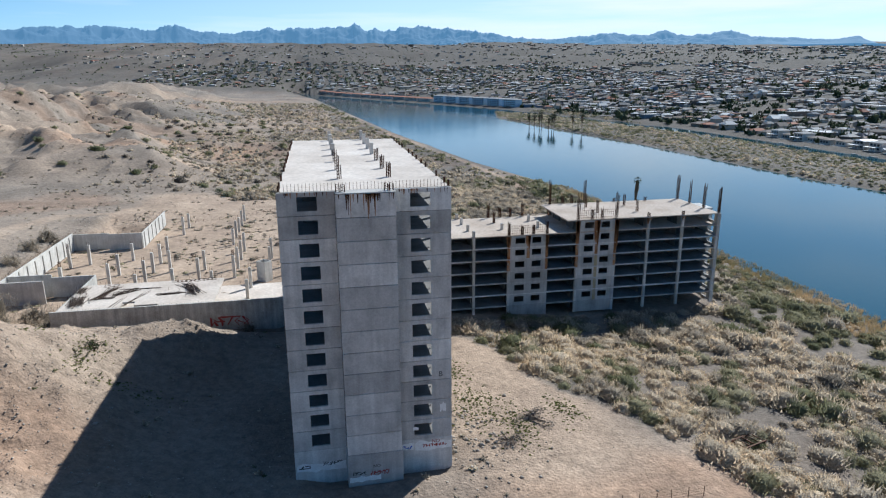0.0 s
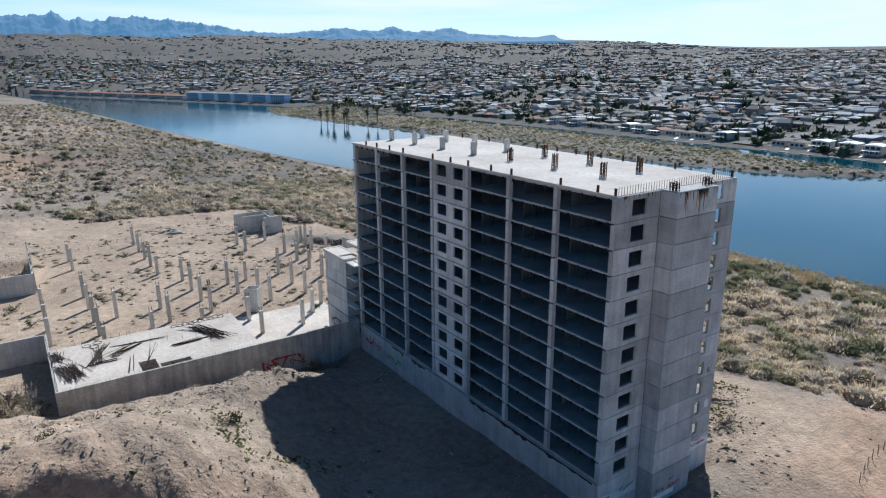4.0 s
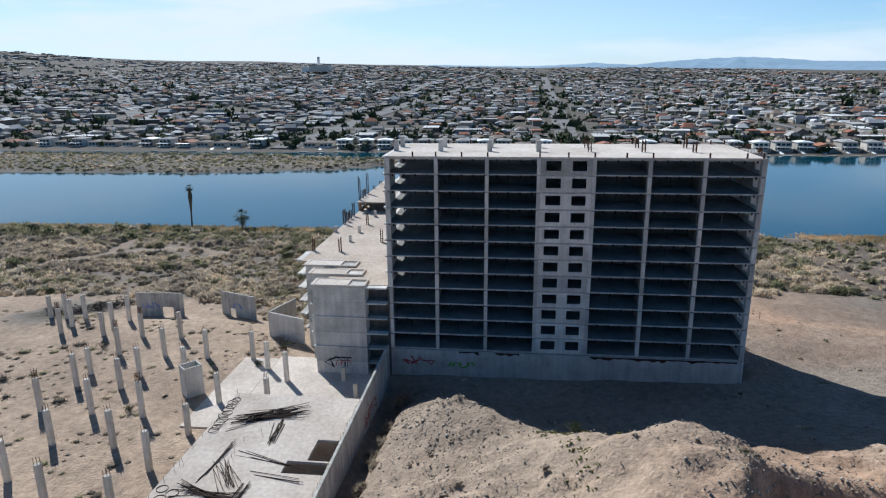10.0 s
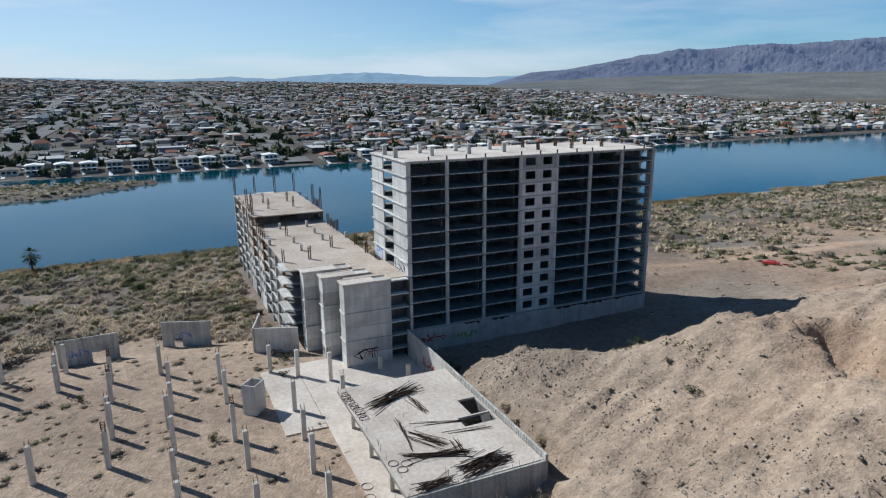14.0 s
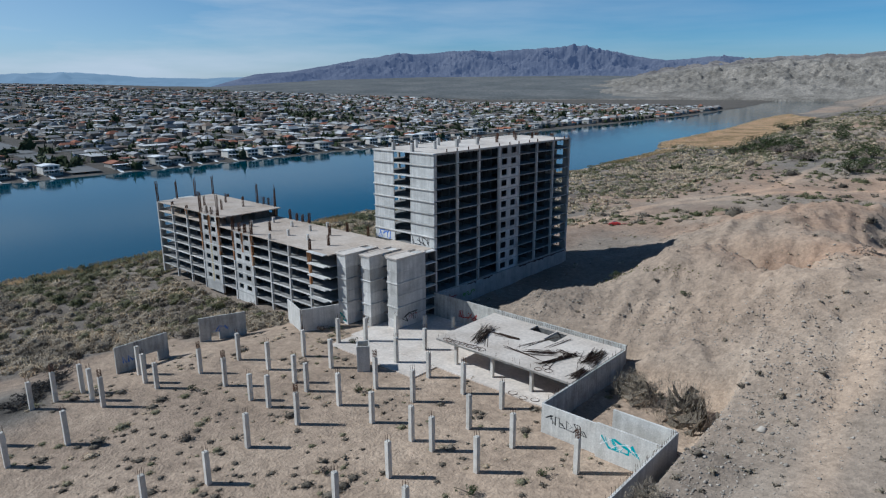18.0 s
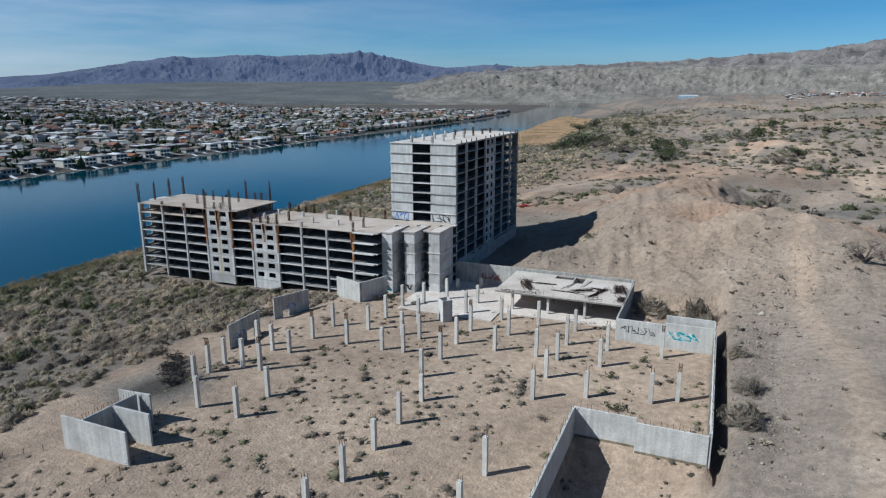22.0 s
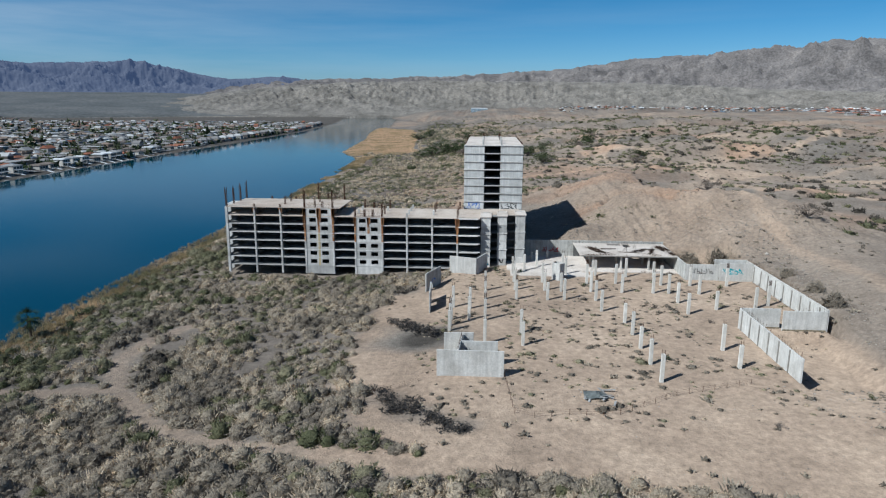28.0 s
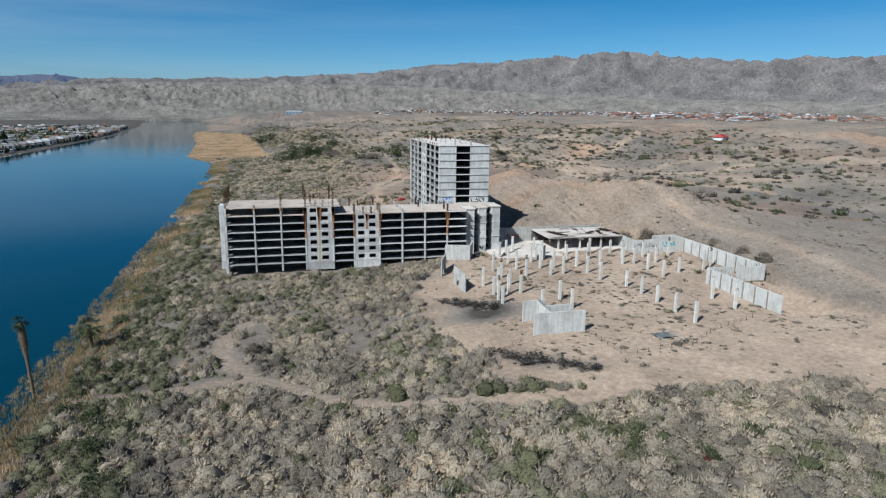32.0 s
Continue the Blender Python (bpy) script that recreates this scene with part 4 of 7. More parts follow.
for k in range(10):
    coil(-24.0 - k * 0.95, 156.0 - 0.06 * k + rng.uniform(-0.3, 0.3), 1.1 + (k % 2) * 0.08, rng.uniform(0.6, 0.8), "rusty coil of bent rebar on the carport roof")
for x, y in ((-46.5, 157.8), (-44.5, 158.6), (-45.5, 155.6), (-47.3, 155.0), (-46.2, 154.0), (-42.0, 158.2)):
    coil(x, y, 1.1 if y < 156.5 else -3.72, rng.uniform(0.6, 0.9), "rusty coil of bent rebar lying flat")

# small shaft on the paving, open at the top
shaft = thing("lift_shaft", "small pale concrete shaft open at the top", "shaft")
shaft.matrix_basis = pose(-15.4, 168.7, -4.3, 0, 0, 48.2)
for x0, x1, y0, y1 in ((0, 2.5, -0.22, 0), (0, 2.5, -3.0, -2.78), (0, 0.22, -2.77, -0.23), (2.28, 2.5, -2.77, -0.23)):
    box("side_wall", x0, x1, y0, y1, 0, 5.6, YARDWALL, shaft)


def free_wall(x0, y0, x1, y1, z1, label, opening=None, material=None):
    """A free-standing wall; an opening (from, to, head) in metres along it goes through."""
    material = material or YARDWALL
    d = math.hypot(x1 - x0, y1 - y0)
    turn = math.degrees(math.atan2(y1 - y0, x1 - x0))
    z0 = min(level(x0, y0), level(x1, y1)) - 0.6
    ob = thing("free_wall", label, "wall", at=pose(x0, y0, z0, 0, 0, turn))
    if opening:
        a, b, h = opening
        part("wall_panel", box_mesh("wall_panel", a, 0.35, z1 - z0, material), ob, pose(a / 2, 0, 0))
        part("wall_panel", box_mesh("wall_panel", d - b, 0.35, z1 - z0, material), ob, pose((d + b) / 2, 0, 0))
        part("lintel", box_mesh("lintel", b - a, 0.35, z1 - z0 - h, material), ob, pose((a + b) / 2, 0, h))
    else:
        part("wall_panel", box_mesh("wall_panel", d, 0.35, z1 - z0, material), ob, pose(d / 2, 0, 0))
    return ob


# These two take the greyer concrete because their faces turn from the sun.
free_wall(23.6, 201.0, 24.2, 190.0, 0.3, "shaded concrete wall with a doorway and blue graffiti", (6.0, 8.6, 2.9), GREYWALL)
free_wall(26.4, 181.8, 22.8, 172.3, 0.4, "shaded concrete wall with a low doorway and graffiti", (2.4, 4.2, 2.4), GREYWALL)
free_wall(11.8, 164.6, 8.6, 156.4, 1.3, "pale slanting concrete wall with purple graffiti")
free_wall(11.9, 164.9, 20.5, 162.2, 1.3, "pale slanting concrete wall")
free_wall(18.4, 243.8, 5.0, 243.8, 1.4, "pale concrete wall of a roofless pen")
free_wall(14.0, 238.5, 6.2, 238.4, 1.4, "pale concrete wall of a roofless pen with black graffiti")
back = free_wall(14.2, 243.6, 13.7, 234.1, 1.4, "pale concrete wall of a roofless pen with thin bars on top")
for k in range(19):
    part("rebar", rod_me, back, pose(0.25 + 0.5 * k, 0, 5.9, rng.uniform(-9, 9), rng.uniform(-9, 9)))
free_wall(17.6, 234.0, 11.3, 233.4, 1.4, "pale concrete wall of a roofless pen")

# ---- far ranges ----
def ridge(name, label, peaks, r0, r1, z0, rough, seed, material, jag=0.05, n=700, rows=32, carve=1.5, fine=0.16, bluff=False):
    """A range on an arc round the site: it climbs from the plain at r0 to its crest (angle, height) at r1, cut by gullies."""
    ang = np.linspace(radians(peaks[0][0]), radians(peaks[-1][0]), n)
    dep = np.linspace(0, 1, rows)
    A, D = np.meshgrid(ang, dep)
    R = r0 + (r1 - r0) * D
    x, y = R * np.cos(A), R * np.sin(A)
    crest = np.interp(np.degrees(A), *zip(*sorted(peaks))) - z0
    crest = crest + crest * jag * (fbm(np.degrees(A) * 1.3, A * 0, 4, seed) - 0.5) * 2
    nz = fbm(x / rough, y / rough, 6, seed + 5, True)
    crest = crest * (1 + jag * 0.8 * (fbm(np.degrees(A) * 7, A * 0, 3, seed + 7, True) - 0.6))
    z = z0 + crest * np.clip((D ** 0.85 if not bluff else 0.34 * smooth(0, 0.22, D) + 0.66 * smooth(0.3, 1.0, D)) * (1 + (nz - 0.62) * carve * np.sin(D * math.pi) ** (2.6 if bluff else 1.6)), 0, 0.985)
    z = z + crest * fine * (fbm(x / (rough * 0.16), y / (rough * 0.16), 4, seed + 3, True) - 0.5) * np.sin(np.clip(D * 1.08, 0, 1) * math.pi) ** (2.4 if bluff else 1.2)
    z[0] = -30
    ii = (np.arange(rows - 1)[:, None] * n + np.arange(n - 1)[None, :]).ravel()
    ob = part(name, raw_mesh(name, np.stack([x.ravel(), y.ravel(), z.ravel()], 1), np.stack([ii, ii + n, ii + n + 1, ii + 1], 1), 4, material, True))
    return tagged(ob, label, "mountain", kind="structure")


# Blue emission on the northern ranges stands in for haze in the air.
BLUE = surface("far_mountains_haze_glow", [(0.35, (0.02, 0.034, 0.05)), (0.65, (0.03, 0.046, 0.064))], 0.003, 1.0, fine=0.1)
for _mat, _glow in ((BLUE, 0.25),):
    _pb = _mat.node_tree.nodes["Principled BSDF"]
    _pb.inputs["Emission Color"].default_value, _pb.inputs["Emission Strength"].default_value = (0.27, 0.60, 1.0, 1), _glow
# The southern range carries its haze as a faint blue glow too.
DUSK = surface("mountains_haze_glow", [(0.35, (0.05, 0.054, 0.066)), (0.65, (0.095, 0.096, 0.104))], 0.004, 1.0, fine=0.2)
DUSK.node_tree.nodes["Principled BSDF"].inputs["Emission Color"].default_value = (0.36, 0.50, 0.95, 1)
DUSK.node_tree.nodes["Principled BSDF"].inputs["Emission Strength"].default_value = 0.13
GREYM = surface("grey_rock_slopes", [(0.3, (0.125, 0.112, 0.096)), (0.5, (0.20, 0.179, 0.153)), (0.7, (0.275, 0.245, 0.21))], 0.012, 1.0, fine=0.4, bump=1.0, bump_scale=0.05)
# Stronger haze glow for the faintest range, in the east.
PALEBLUE = surface("faint_mountains_haze_glow", [(0.35, (0.03, 0.045, 0.06)), (0.65, (0.04, 0.055, 0.07))], 0.003, 1.0, fine=0.1)
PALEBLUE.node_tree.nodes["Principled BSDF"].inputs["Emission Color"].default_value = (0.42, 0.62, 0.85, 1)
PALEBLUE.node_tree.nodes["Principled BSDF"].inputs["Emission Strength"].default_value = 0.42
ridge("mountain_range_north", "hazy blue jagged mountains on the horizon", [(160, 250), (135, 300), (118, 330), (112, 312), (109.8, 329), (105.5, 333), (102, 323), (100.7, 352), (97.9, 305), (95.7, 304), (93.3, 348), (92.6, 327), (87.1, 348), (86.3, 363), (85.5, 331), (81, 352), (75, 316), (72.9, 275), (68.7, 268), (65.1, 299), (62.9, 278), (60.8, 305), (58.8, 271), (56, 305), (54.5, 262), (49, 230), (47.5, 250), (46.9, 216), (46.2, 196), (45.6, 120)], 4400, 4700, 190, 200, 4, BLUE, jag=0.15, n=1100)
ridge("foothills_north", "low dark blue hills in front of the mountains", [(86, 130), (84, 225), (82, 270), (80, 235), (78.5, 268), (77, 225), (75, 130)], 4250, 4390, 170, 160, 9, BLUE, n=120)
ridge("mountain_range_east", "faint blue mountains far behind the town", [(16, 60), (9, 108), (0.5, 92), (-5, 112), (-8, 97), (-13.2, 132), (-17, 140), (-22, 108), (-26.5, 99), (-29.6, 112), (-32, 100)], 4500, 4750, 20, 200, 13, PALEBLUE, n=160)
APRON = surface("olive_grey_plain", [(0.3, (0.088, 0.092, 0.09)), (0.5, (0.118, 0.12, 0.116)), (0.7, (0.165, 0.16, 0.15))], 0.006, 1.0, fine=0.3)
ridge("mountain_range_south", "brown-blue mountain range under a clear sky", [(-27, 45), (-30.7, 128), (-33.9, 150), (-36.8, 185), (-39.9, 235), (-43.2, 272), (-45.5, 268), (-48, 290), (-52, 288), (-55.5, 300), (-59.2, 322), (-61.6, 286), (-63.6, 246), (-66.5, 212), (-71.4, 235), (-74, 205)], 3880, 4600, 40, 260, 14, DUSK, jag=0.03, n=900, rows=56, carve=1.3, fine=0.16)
ridge("alluvial_plain", "olive grey alluvial plain below the mountains", [(-12, -8), (-20, 16), (-30, 58), (-36, 82), (-45, 98), (-60, 104), (-67, 95), (-74, 82)], 2300, 3900, -6, 500, 44, APRON, jag=0.0, n=200, rows=30, carve=0.08, fine=0.01)
CRAG = surface("bare_brown_mountain", [(0.3, (0.10, 0.09, 0.086)), (0.5, (0.17, 0.152, 0.142)), (0.7, (0.24, 0.212, 0.193))], 0.006, 1.0, fine=0.35, bump=1.0, bump_scale=0.02)
ridge("bluffs", "pale grey eroded bluffs beyond the river bend", [(-50, -20), (-57, 28), (-63, 82), (-69, 130), (-76, 160), (-84, 175), (-95, 172), (-104, 160), (-112, 136), (-122, 112), (-135, 102), (-160, 88), (-200, 65)], 2330, 3300, -6, 190, 34, GREYM, jag=0.05, n=1300, rows=80, carve=0.95, fine=0.2)
ridge("mountain_range_southwest", "brown-grey bare mountains behind the bluffs", [(-52, -6), (-58, 60), (-63, 120), (-67, 185), (-73, 215), (-79, 232), (-86.5, 255), (-91.7, 277), (-97.8, 310), (-102.3, 363), (-106.6, 388), (-110.5, 402), (-114.2, 442), (-116, 428), (-117.8, 473), (-120.2, 464), (-123, 434), (-128.6, 403), (-131.6, 383), (-134, 410), (-140, 389), (-160, 350), (-190, 300), (-200, 250)], 3290, 4650, -6, 420, 54, CRAG, jag=0.045, n=900, rows=80, carve=1.1, fine=0.2)


# ---- plants ----
def toned(name, stops, rough=0.95, attr="tone", fine=0.0, mottle=0.0, thin=0.0):
    """A leaf or reed surface whose colour follows a tone that each plant carries."""
    m = bpy.data.materials.new(name)
    m.use_nodes = True
    n, l = m.node_tree.nodes, m.node_tree.links
    b = n["Principled BSDF"]
    b.inputs["Roughness"].default_value = rough
    b.inputs["Specular IOR Level"].default_value = 0.15
    b.inputs["Diffuse Roughness"].default_value = 0.45
    a = n.new("ShaderNodeAttribute")
    a.attribute_name = attr
    ramp = n.new("ShaderNodeValToRGB")
    while len(ramp.color_ramp.elements) < len(stops):
        ramp.color_ramp.elements.new(0.5)
    for e, (p, c) in zip(ramp.color_ramp.elements, stops):
        e.position, e.color = p, (*c, 1)
    l.new(a.outputs["Fac"], ramp.inputs["Fac"])
    colour = ramp.outputs["Color"]
    if fine:
        g = n.new("ShaderNodeNewGeometry")
        colour = scaled(n, l, colour, g.outputs["Random Per Island"], 1 - fine, 1 + fine, clip=(0.0, 1.0))
        if mottle:
            blotch = n.new("ShaderNodeTexNoise")
            blotch.inputs["Scale"].default_value, blotch.inputs["Detail"].default_value, blotch.inputs["Roughness"].default_value = 3.2, 5.0, 0.7
            l.new(g.outputs["Position"], blotch.inputs["Vector"])
            colour = scaled(n, l, colour, blotch.outputs["Fac"], 1 - mottle, 1 + mottle, clip=(0.36, 0.64))
            rag = n.new("ShaderNodeBump")
            rag.inputs["Strength"].default_value, rag.inputs["Distance"].default_value = 0.9, 0.25
            l.new(blotch.outputs["Fac"], rag.inputs["Height"])
            l.new(rag.outputs["Normal"], b.inputs["Normal"])
    l.new(colour, b.inputs["Base Color"])
    if thin:
        glow = n.new("ShaderNodeBsdfTranslucent")
        l.new(colour, glow.inputs["Color"])
        both = n.new("ShaderNodeMixShader")
        both.inputs["Fac"].default_value = thin
        l.new(b.outputs["BSDF"], both.inputs[1])
        l.new(glow.outputs["BSDF"], both.inputs[2])
        l.new(both.outputs["Shader"], n["Material Output"].inputs["Surface"])
    return m


SHRUB = toned("dry_shrub_twigs", [(0.0, (0.06, 0.053, 0.045)), (0.25, (0.31, 0.262, 0.203)), (0.45, (0.52, 0.437, 0.33)), (0.6, (0.70, 0.555, 0.39)), (0.72, (0.36, 0.325, 0.212)), (0.85, (0.235, 0.222, 0.128)), (1.0, (0.10, 0.112, 0.055))], fine=0.13, mottle=0.4, thin=0.4)
REED = toned("dry_reeds", [(0.0, (0.20, 0.18, 0.09)), (0.4, (0.38, 0.285, 0.155)), (0.75, (0.60, 0.435, 0.26)), (1.0, (0.76, 0.55, 0.35))], fine=0.2, thin=0.25)
nrng = np.random.RandomState(11)


def bush_shape(leaves, seed, core=6, flat=0.72):
    """Triangles of one shrub of radius 1: a lumpy dome and many slim twigs that stand off it."""
    r = np.random.RandomState(seed)

    def lumpy(a, up):
        return 0.80 + 0.15 * np.sin(a * 2 + seed) * np.cos(up * 4 + seed * 1.7) + 0.11 * np.sin(a * 5 + seed * 2.3 + up * 3) + 0.05 * np.sin(a * 9 - seed + up * 7)
    a = r.uniform(0, 2 * np.pi, leaves)
    up = r.uniform(-0.05, 1.0, leaves)
    d = np.stack([np.cos(a) * np.sqrt(1 - up ** 2 * 0.98), np.sin(a) * np.sqrt(1 - up ** 2 * 0.98), up], 1)
    c = d * (lumpy(a, up) + r.uniform(-0.06, 0.08, leaves))[:, None] * [1, 1, flat]
    t1 = np.cross(d, r.normal(size=(leaves, 3)))
    t1 /= np.linalg.norm(t1, axis=1)[:, None]
    t2 = np.cross(d, t1)
    s = r.uniform(0.5, 1.1, leaves)[:, None] * 2.6 / math.sqrt(leaves)
    slim = np.interp(leaves, [12, 40, 120], [0.36, 0.28, 0.22])
    long = np.interp(leaves, [12, 40, 120], [1.0, 1.2, 1.35])
    tri = np.stack([c - t1 * s * slim - d * s * 0.4, c + t1 * s * slim - d * s * 0.4, c + d * s * long * r.uniform(0.0, 0.6, (leaves, 1)) + t2 * s * long * r.uniform(-0.7, 0.7, (leaves, 1)) + [0, 0, 0.1]], 1)
    rings = []
    for k, e in enumerate((-0.15, 0.32, 0.68, 0.9) if core > 6 else (-0.15, 0.4, 0.78)):
        ang = np.arange(core) * 2 * np.pi / core + seed + 0.4 * k
        w = lumpy(ang, np.full(core, e)) * (0.83 + r.uniform(-0.1, 0.1, core)) * math.sqrt(1 - e * e * 0.98)
        rings.append(np.stack([np.cos(ang) * w, np.sin(ang) * w, np.full(core, e * flat * 0.76) + r.uniform(-0.04, 0.05, core)], 1))
    top = np.array([0, 0, 0.74 * flat])
    faces = []
    for lo, hi in zip(rings[:-1], rings[1:]):
        for i in range(core):
            j = (i + 1) % core
            faces += [(lo[i], lo[j], hi[j]), (lo[i], hi[j], hi[i])]
    for i in range(core):
        faces.append((rings[-1][i], rings[-1][(i + 1) % core], top))
    return np.concatenate([tri, np.array(faces)], 0), leaves


def plant_field(name, spots, shapes, material, label, category, soft=True):
    """One object from many plants; spots are rows (x, y, z, radius, height factor, turn, tone)."""
    spots = np.asarray(spots, float)
    if not len(spots):
        return None
    verts, loops, tones, count = [], [], [], 0
    kind = np.arange(len(spots)) % len(shapes)
    for k, (shape, leafy) in enumerate(shapes):
        p = spots[kind == k]
        if not len(p):
            continue
        c, s = np.cos(p[:, 5]), np.sin(p[:, 5])
        flat, first, back = np.unique(shape.reshape(-1, 3).round(5), axis=0, return_index=True, return_inverse=True)
        x = (flat[None, :, 0] * c[:, None] - flat[None, :, 1] * s[:, None]) * p[:, 3:4] + p[:, 0:1]
        y = (flat[None, :, 0] * s[:, None] + flat[None, :, 1] * c[:, None]) * p[:, 3:4] + p[:, 1:2]
        z = flat[None, :, 2] * (p[:, 3] * p[:, 4])[:, None] + p[:, 2:3]
        verts.append(np.stack([x, y, z], 2).reshape(-1, 3))
        loops.append((back.reshape(1, -1) + count + np.arange(len(p))[:, None] * len(flat)).reshape(-1, 3))
        count += len(p) * len(flat)
        # Cores get a darker tone than twigs: inner shade put into the colour.
        core_shade = np.where(first < leafy * 3, 1.0, 0.8)
        tones.append((np.where(p[:, 6:7] > 0.66, p[:, 6:7], p[:, 6:7] * core_shade[None, :])).ravel())
    me = raw_mesh(name, np.concatenate(verts), np.concatenate(loops), 3, material, soft)
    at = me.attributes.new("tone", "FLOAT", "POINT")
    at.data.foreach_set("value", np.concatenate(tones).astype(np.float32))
    return tagged(part(name, me), label, category, kind="stuff")


def near_line(x, y, pts):
    best = np.full(np.shape(x), 1e9)
    for (ax, ay), (bx, by) in zip(pts[:-1], pts[1:]):
        dx, dy = bx - ax, by - ay
        t = np.clip(((x - ax) * dx + (y - ay) * dy) / (dx * dx + dy * dy), 0, 1)
        best = np.minimum(best, np.hypot(x - ax - t * dx, y - ay - t * dy))
    return best


TRACKS = [[(118, 250), (100, 250), (83, 247), (71, 260), (56, 267), (39, 270), (13, 277), (-7, 276), (-45, 268), (-90, 250), (-95, 190), (-90, 150), (-93, 103), (-120, 40), (-160, -40)],
          [(83, 247), (92, 232), (91, 219), (84, 205)], [(30, 60), (24, 20), (15, -60), (-10, -110), (-25, -300)], [(40, 5), (-16, -100), (-70, -140), (-160, -100), (-280, -116)], [(-74, -292), (-85, -190), (-115, -141)], [(100, 300), (104, 330), (98, 420), (70, 640)]]


def bare(x, y):
    """1 on tracks and open sand, 0 where shrubs may stand."""
    d = np.full(np.shape(x), 1e9)
    for t in TRACKS:
        d = np.minimum(d, near_line(x, y, t))
    d = d + (fbm(x / 6, y / 6, 2, 61) - 0.5) * 2.4
    return smooth(3.4, 1.6, d)


def thicket(x, y):
    """How densely shrubs grow on the river flat: 0 to 1."""
    s = near_bank(y) - x
    edge = np.interp(y, [-700, -100, 0, 40, 65, 80, 95, 115, 136, 158, 175, 205, 235, 250, 262, 276, 284, 300, 340, 420], [60, 62, 58, 54, 52, 47, 38, 30, 22, 14, 30, 38, 36, 31, 26, 10, -38, -42, 0, 20])
    edge = edge + (fbm(x / 11, y / 11, 3, 71) - 0.5) * 14
    grow = smooth(0, 5, x - edge) * smooth(5, 9, s)
    patch = smooth(0.38, 0.48, fbm(x / 12, y / 12, 3, 77))
    sparse = smooth(262, 240, y)
    grow = grow * (1 - sparse * 0.62 * (1 - patch) - (1 - sparse) * 0.3 * (1 - patch))
    foot = ((x > -5) & (x < 97.5) & (y > 135) & (y < 159)) | ((x > -5) & (x < 19.5) & (y > 72) & (y < 140)) | ((x < 20) & (y > 150) & (y < 250))
    return np.where(foot, 0, grow * (1 - bare(x, y)))


def reed_flat(x, y):
    """Width of the reed belt along the near bank, and whether (x, y) lies on its broad southern flat."""
    wide = 9 + 10 * fbm(x / 40, y / 40, 2, 33) + 70 * smooth(-310, -410, y) * smooth(-1200, -950, y)
    return wide, (y < -380) & (y > -1100) & (near_bank(y) - x < wide + 4)


def scatter(x0, x1, y0, y1, step):
    gx_, gy_ = np.meshgrid(np.arange(x0, x1, step), np.arange(y0, y1, step))
    n_ = gx_.size
    return gx_.ravel() + nrng.uniform(-0.5, 0.5, n_) * step, gy_.ravel() + nrng.uniform(-0.5, 0.5, n_) * step


def shrubs(x, y, keep, radius, tall, tone):
    k = nrng.uniform(size=len(x)) < keep
    x, y = x[k], y[k]
    radius = (radius[k] if np.ndim(radius) else np.full(len(x), radius)) * np.clip(np.exp(nrng.normal(0, 0.38, len(x))), 0.45, 2.0)
    tone = np.clip(tone[k], 0, 1)
    return np.stack([x, y, yard(x, y) - 0.05, radius, np.full(len(x), tall) * nrng.uniform(0.8, 1.2, len(x)), nrng.uniform(0, 6.28, len(x)), tone], 1)


def tone_at(x, y):
    s = near_bank(y) - x
    t = 0.05 + 0.42 * fbm(x / 9, y / 9, 3, 91) + 0.3 * fbm(x / 3.5, y / 3.5, 2, 92) + nrng.normal(0, 0.09, len(x))
    t = t + (0.16 + nrng.normal(0, 0.1, len(x))) * smooth(140, 110, y)
    green = (fbm(x / 24, y / 24, 2, 97) > 0.60) & (nrng.uniform(size=len(x)) < 0.3) | (s < 27) & (nrng.uniform(size=len(x)) < 0.7) | (nrng.uniform(size=len(x)) < np.where(y < 140, 0.16, 0.04))
    return np.where(green, nrng.uniform(0.74, 0.96, len(x)), np.clip(t, 0.05, 0.62))


FULL = [bush_shape(100, i, 8) for i in range(7)]
LIGHT = [bush_shape(20, 20 + i, 4) for i in range(4)]
TOWN = [bush_shape(9, 50 + i, 3) for i in range(3)]
TINY = [bush_shape(9, 40 + i, 3) for i in range(3)]
x, y = scatter(-45, 128, 140, 345, 1.8)
u, w = scatter(10, 128, 28, 140, 2.5)
plant_field("tan_shrubs", shrubs(u, w, thicket(u, w), 2.05, 0.95, tone_at(u, w)), [bush_shape(230, 60 + i, 9) for i in range(5)], SHRUB, "rounded tan and olive shrubs on the river flat", "shrubs")
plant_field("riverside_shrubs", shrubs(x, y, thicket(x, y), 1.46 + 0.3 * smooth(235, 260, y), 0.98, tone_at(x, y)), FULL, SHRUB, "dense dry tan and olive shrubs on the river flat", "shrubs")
parts_ = []
for x0, x1, y0, y1, step, rad in ((20, 130, -260, 28, 3.0, 1.7), (-240, 125, 300, 640, 4.2, 1.85), (-60, 180, -900, -260, 5.5, 2.6), (-330, 90, 640, 1300, 7.5, 2.8)):
    x, y = scatter(x0, x1, y0, y1, step)
    s = near_bank(y) - x
    s = s + (fbm(x / 60, y / 60, 3, 79) - 0.5) * 330 * smooth(40, 120, s)
    keep = smooth(8, 14, s) * smooth(270, 70, s) * np.where((y > 290) & (y < 345), 0.6 * (thicket(x, y) < 0.05) * smooth(292, 335, y), 1.0) * (0.35 + 0.65 * smooth(0.38, 0.5, fbm(x / 22, y / 22, 3, 77))) * (1 - bare(x, y)) * ~reed_flat(x, y)[1]
    parts_.append(shrubs(x, y, keep * 0.9, rad, 0.85, tone_at(x, y)))
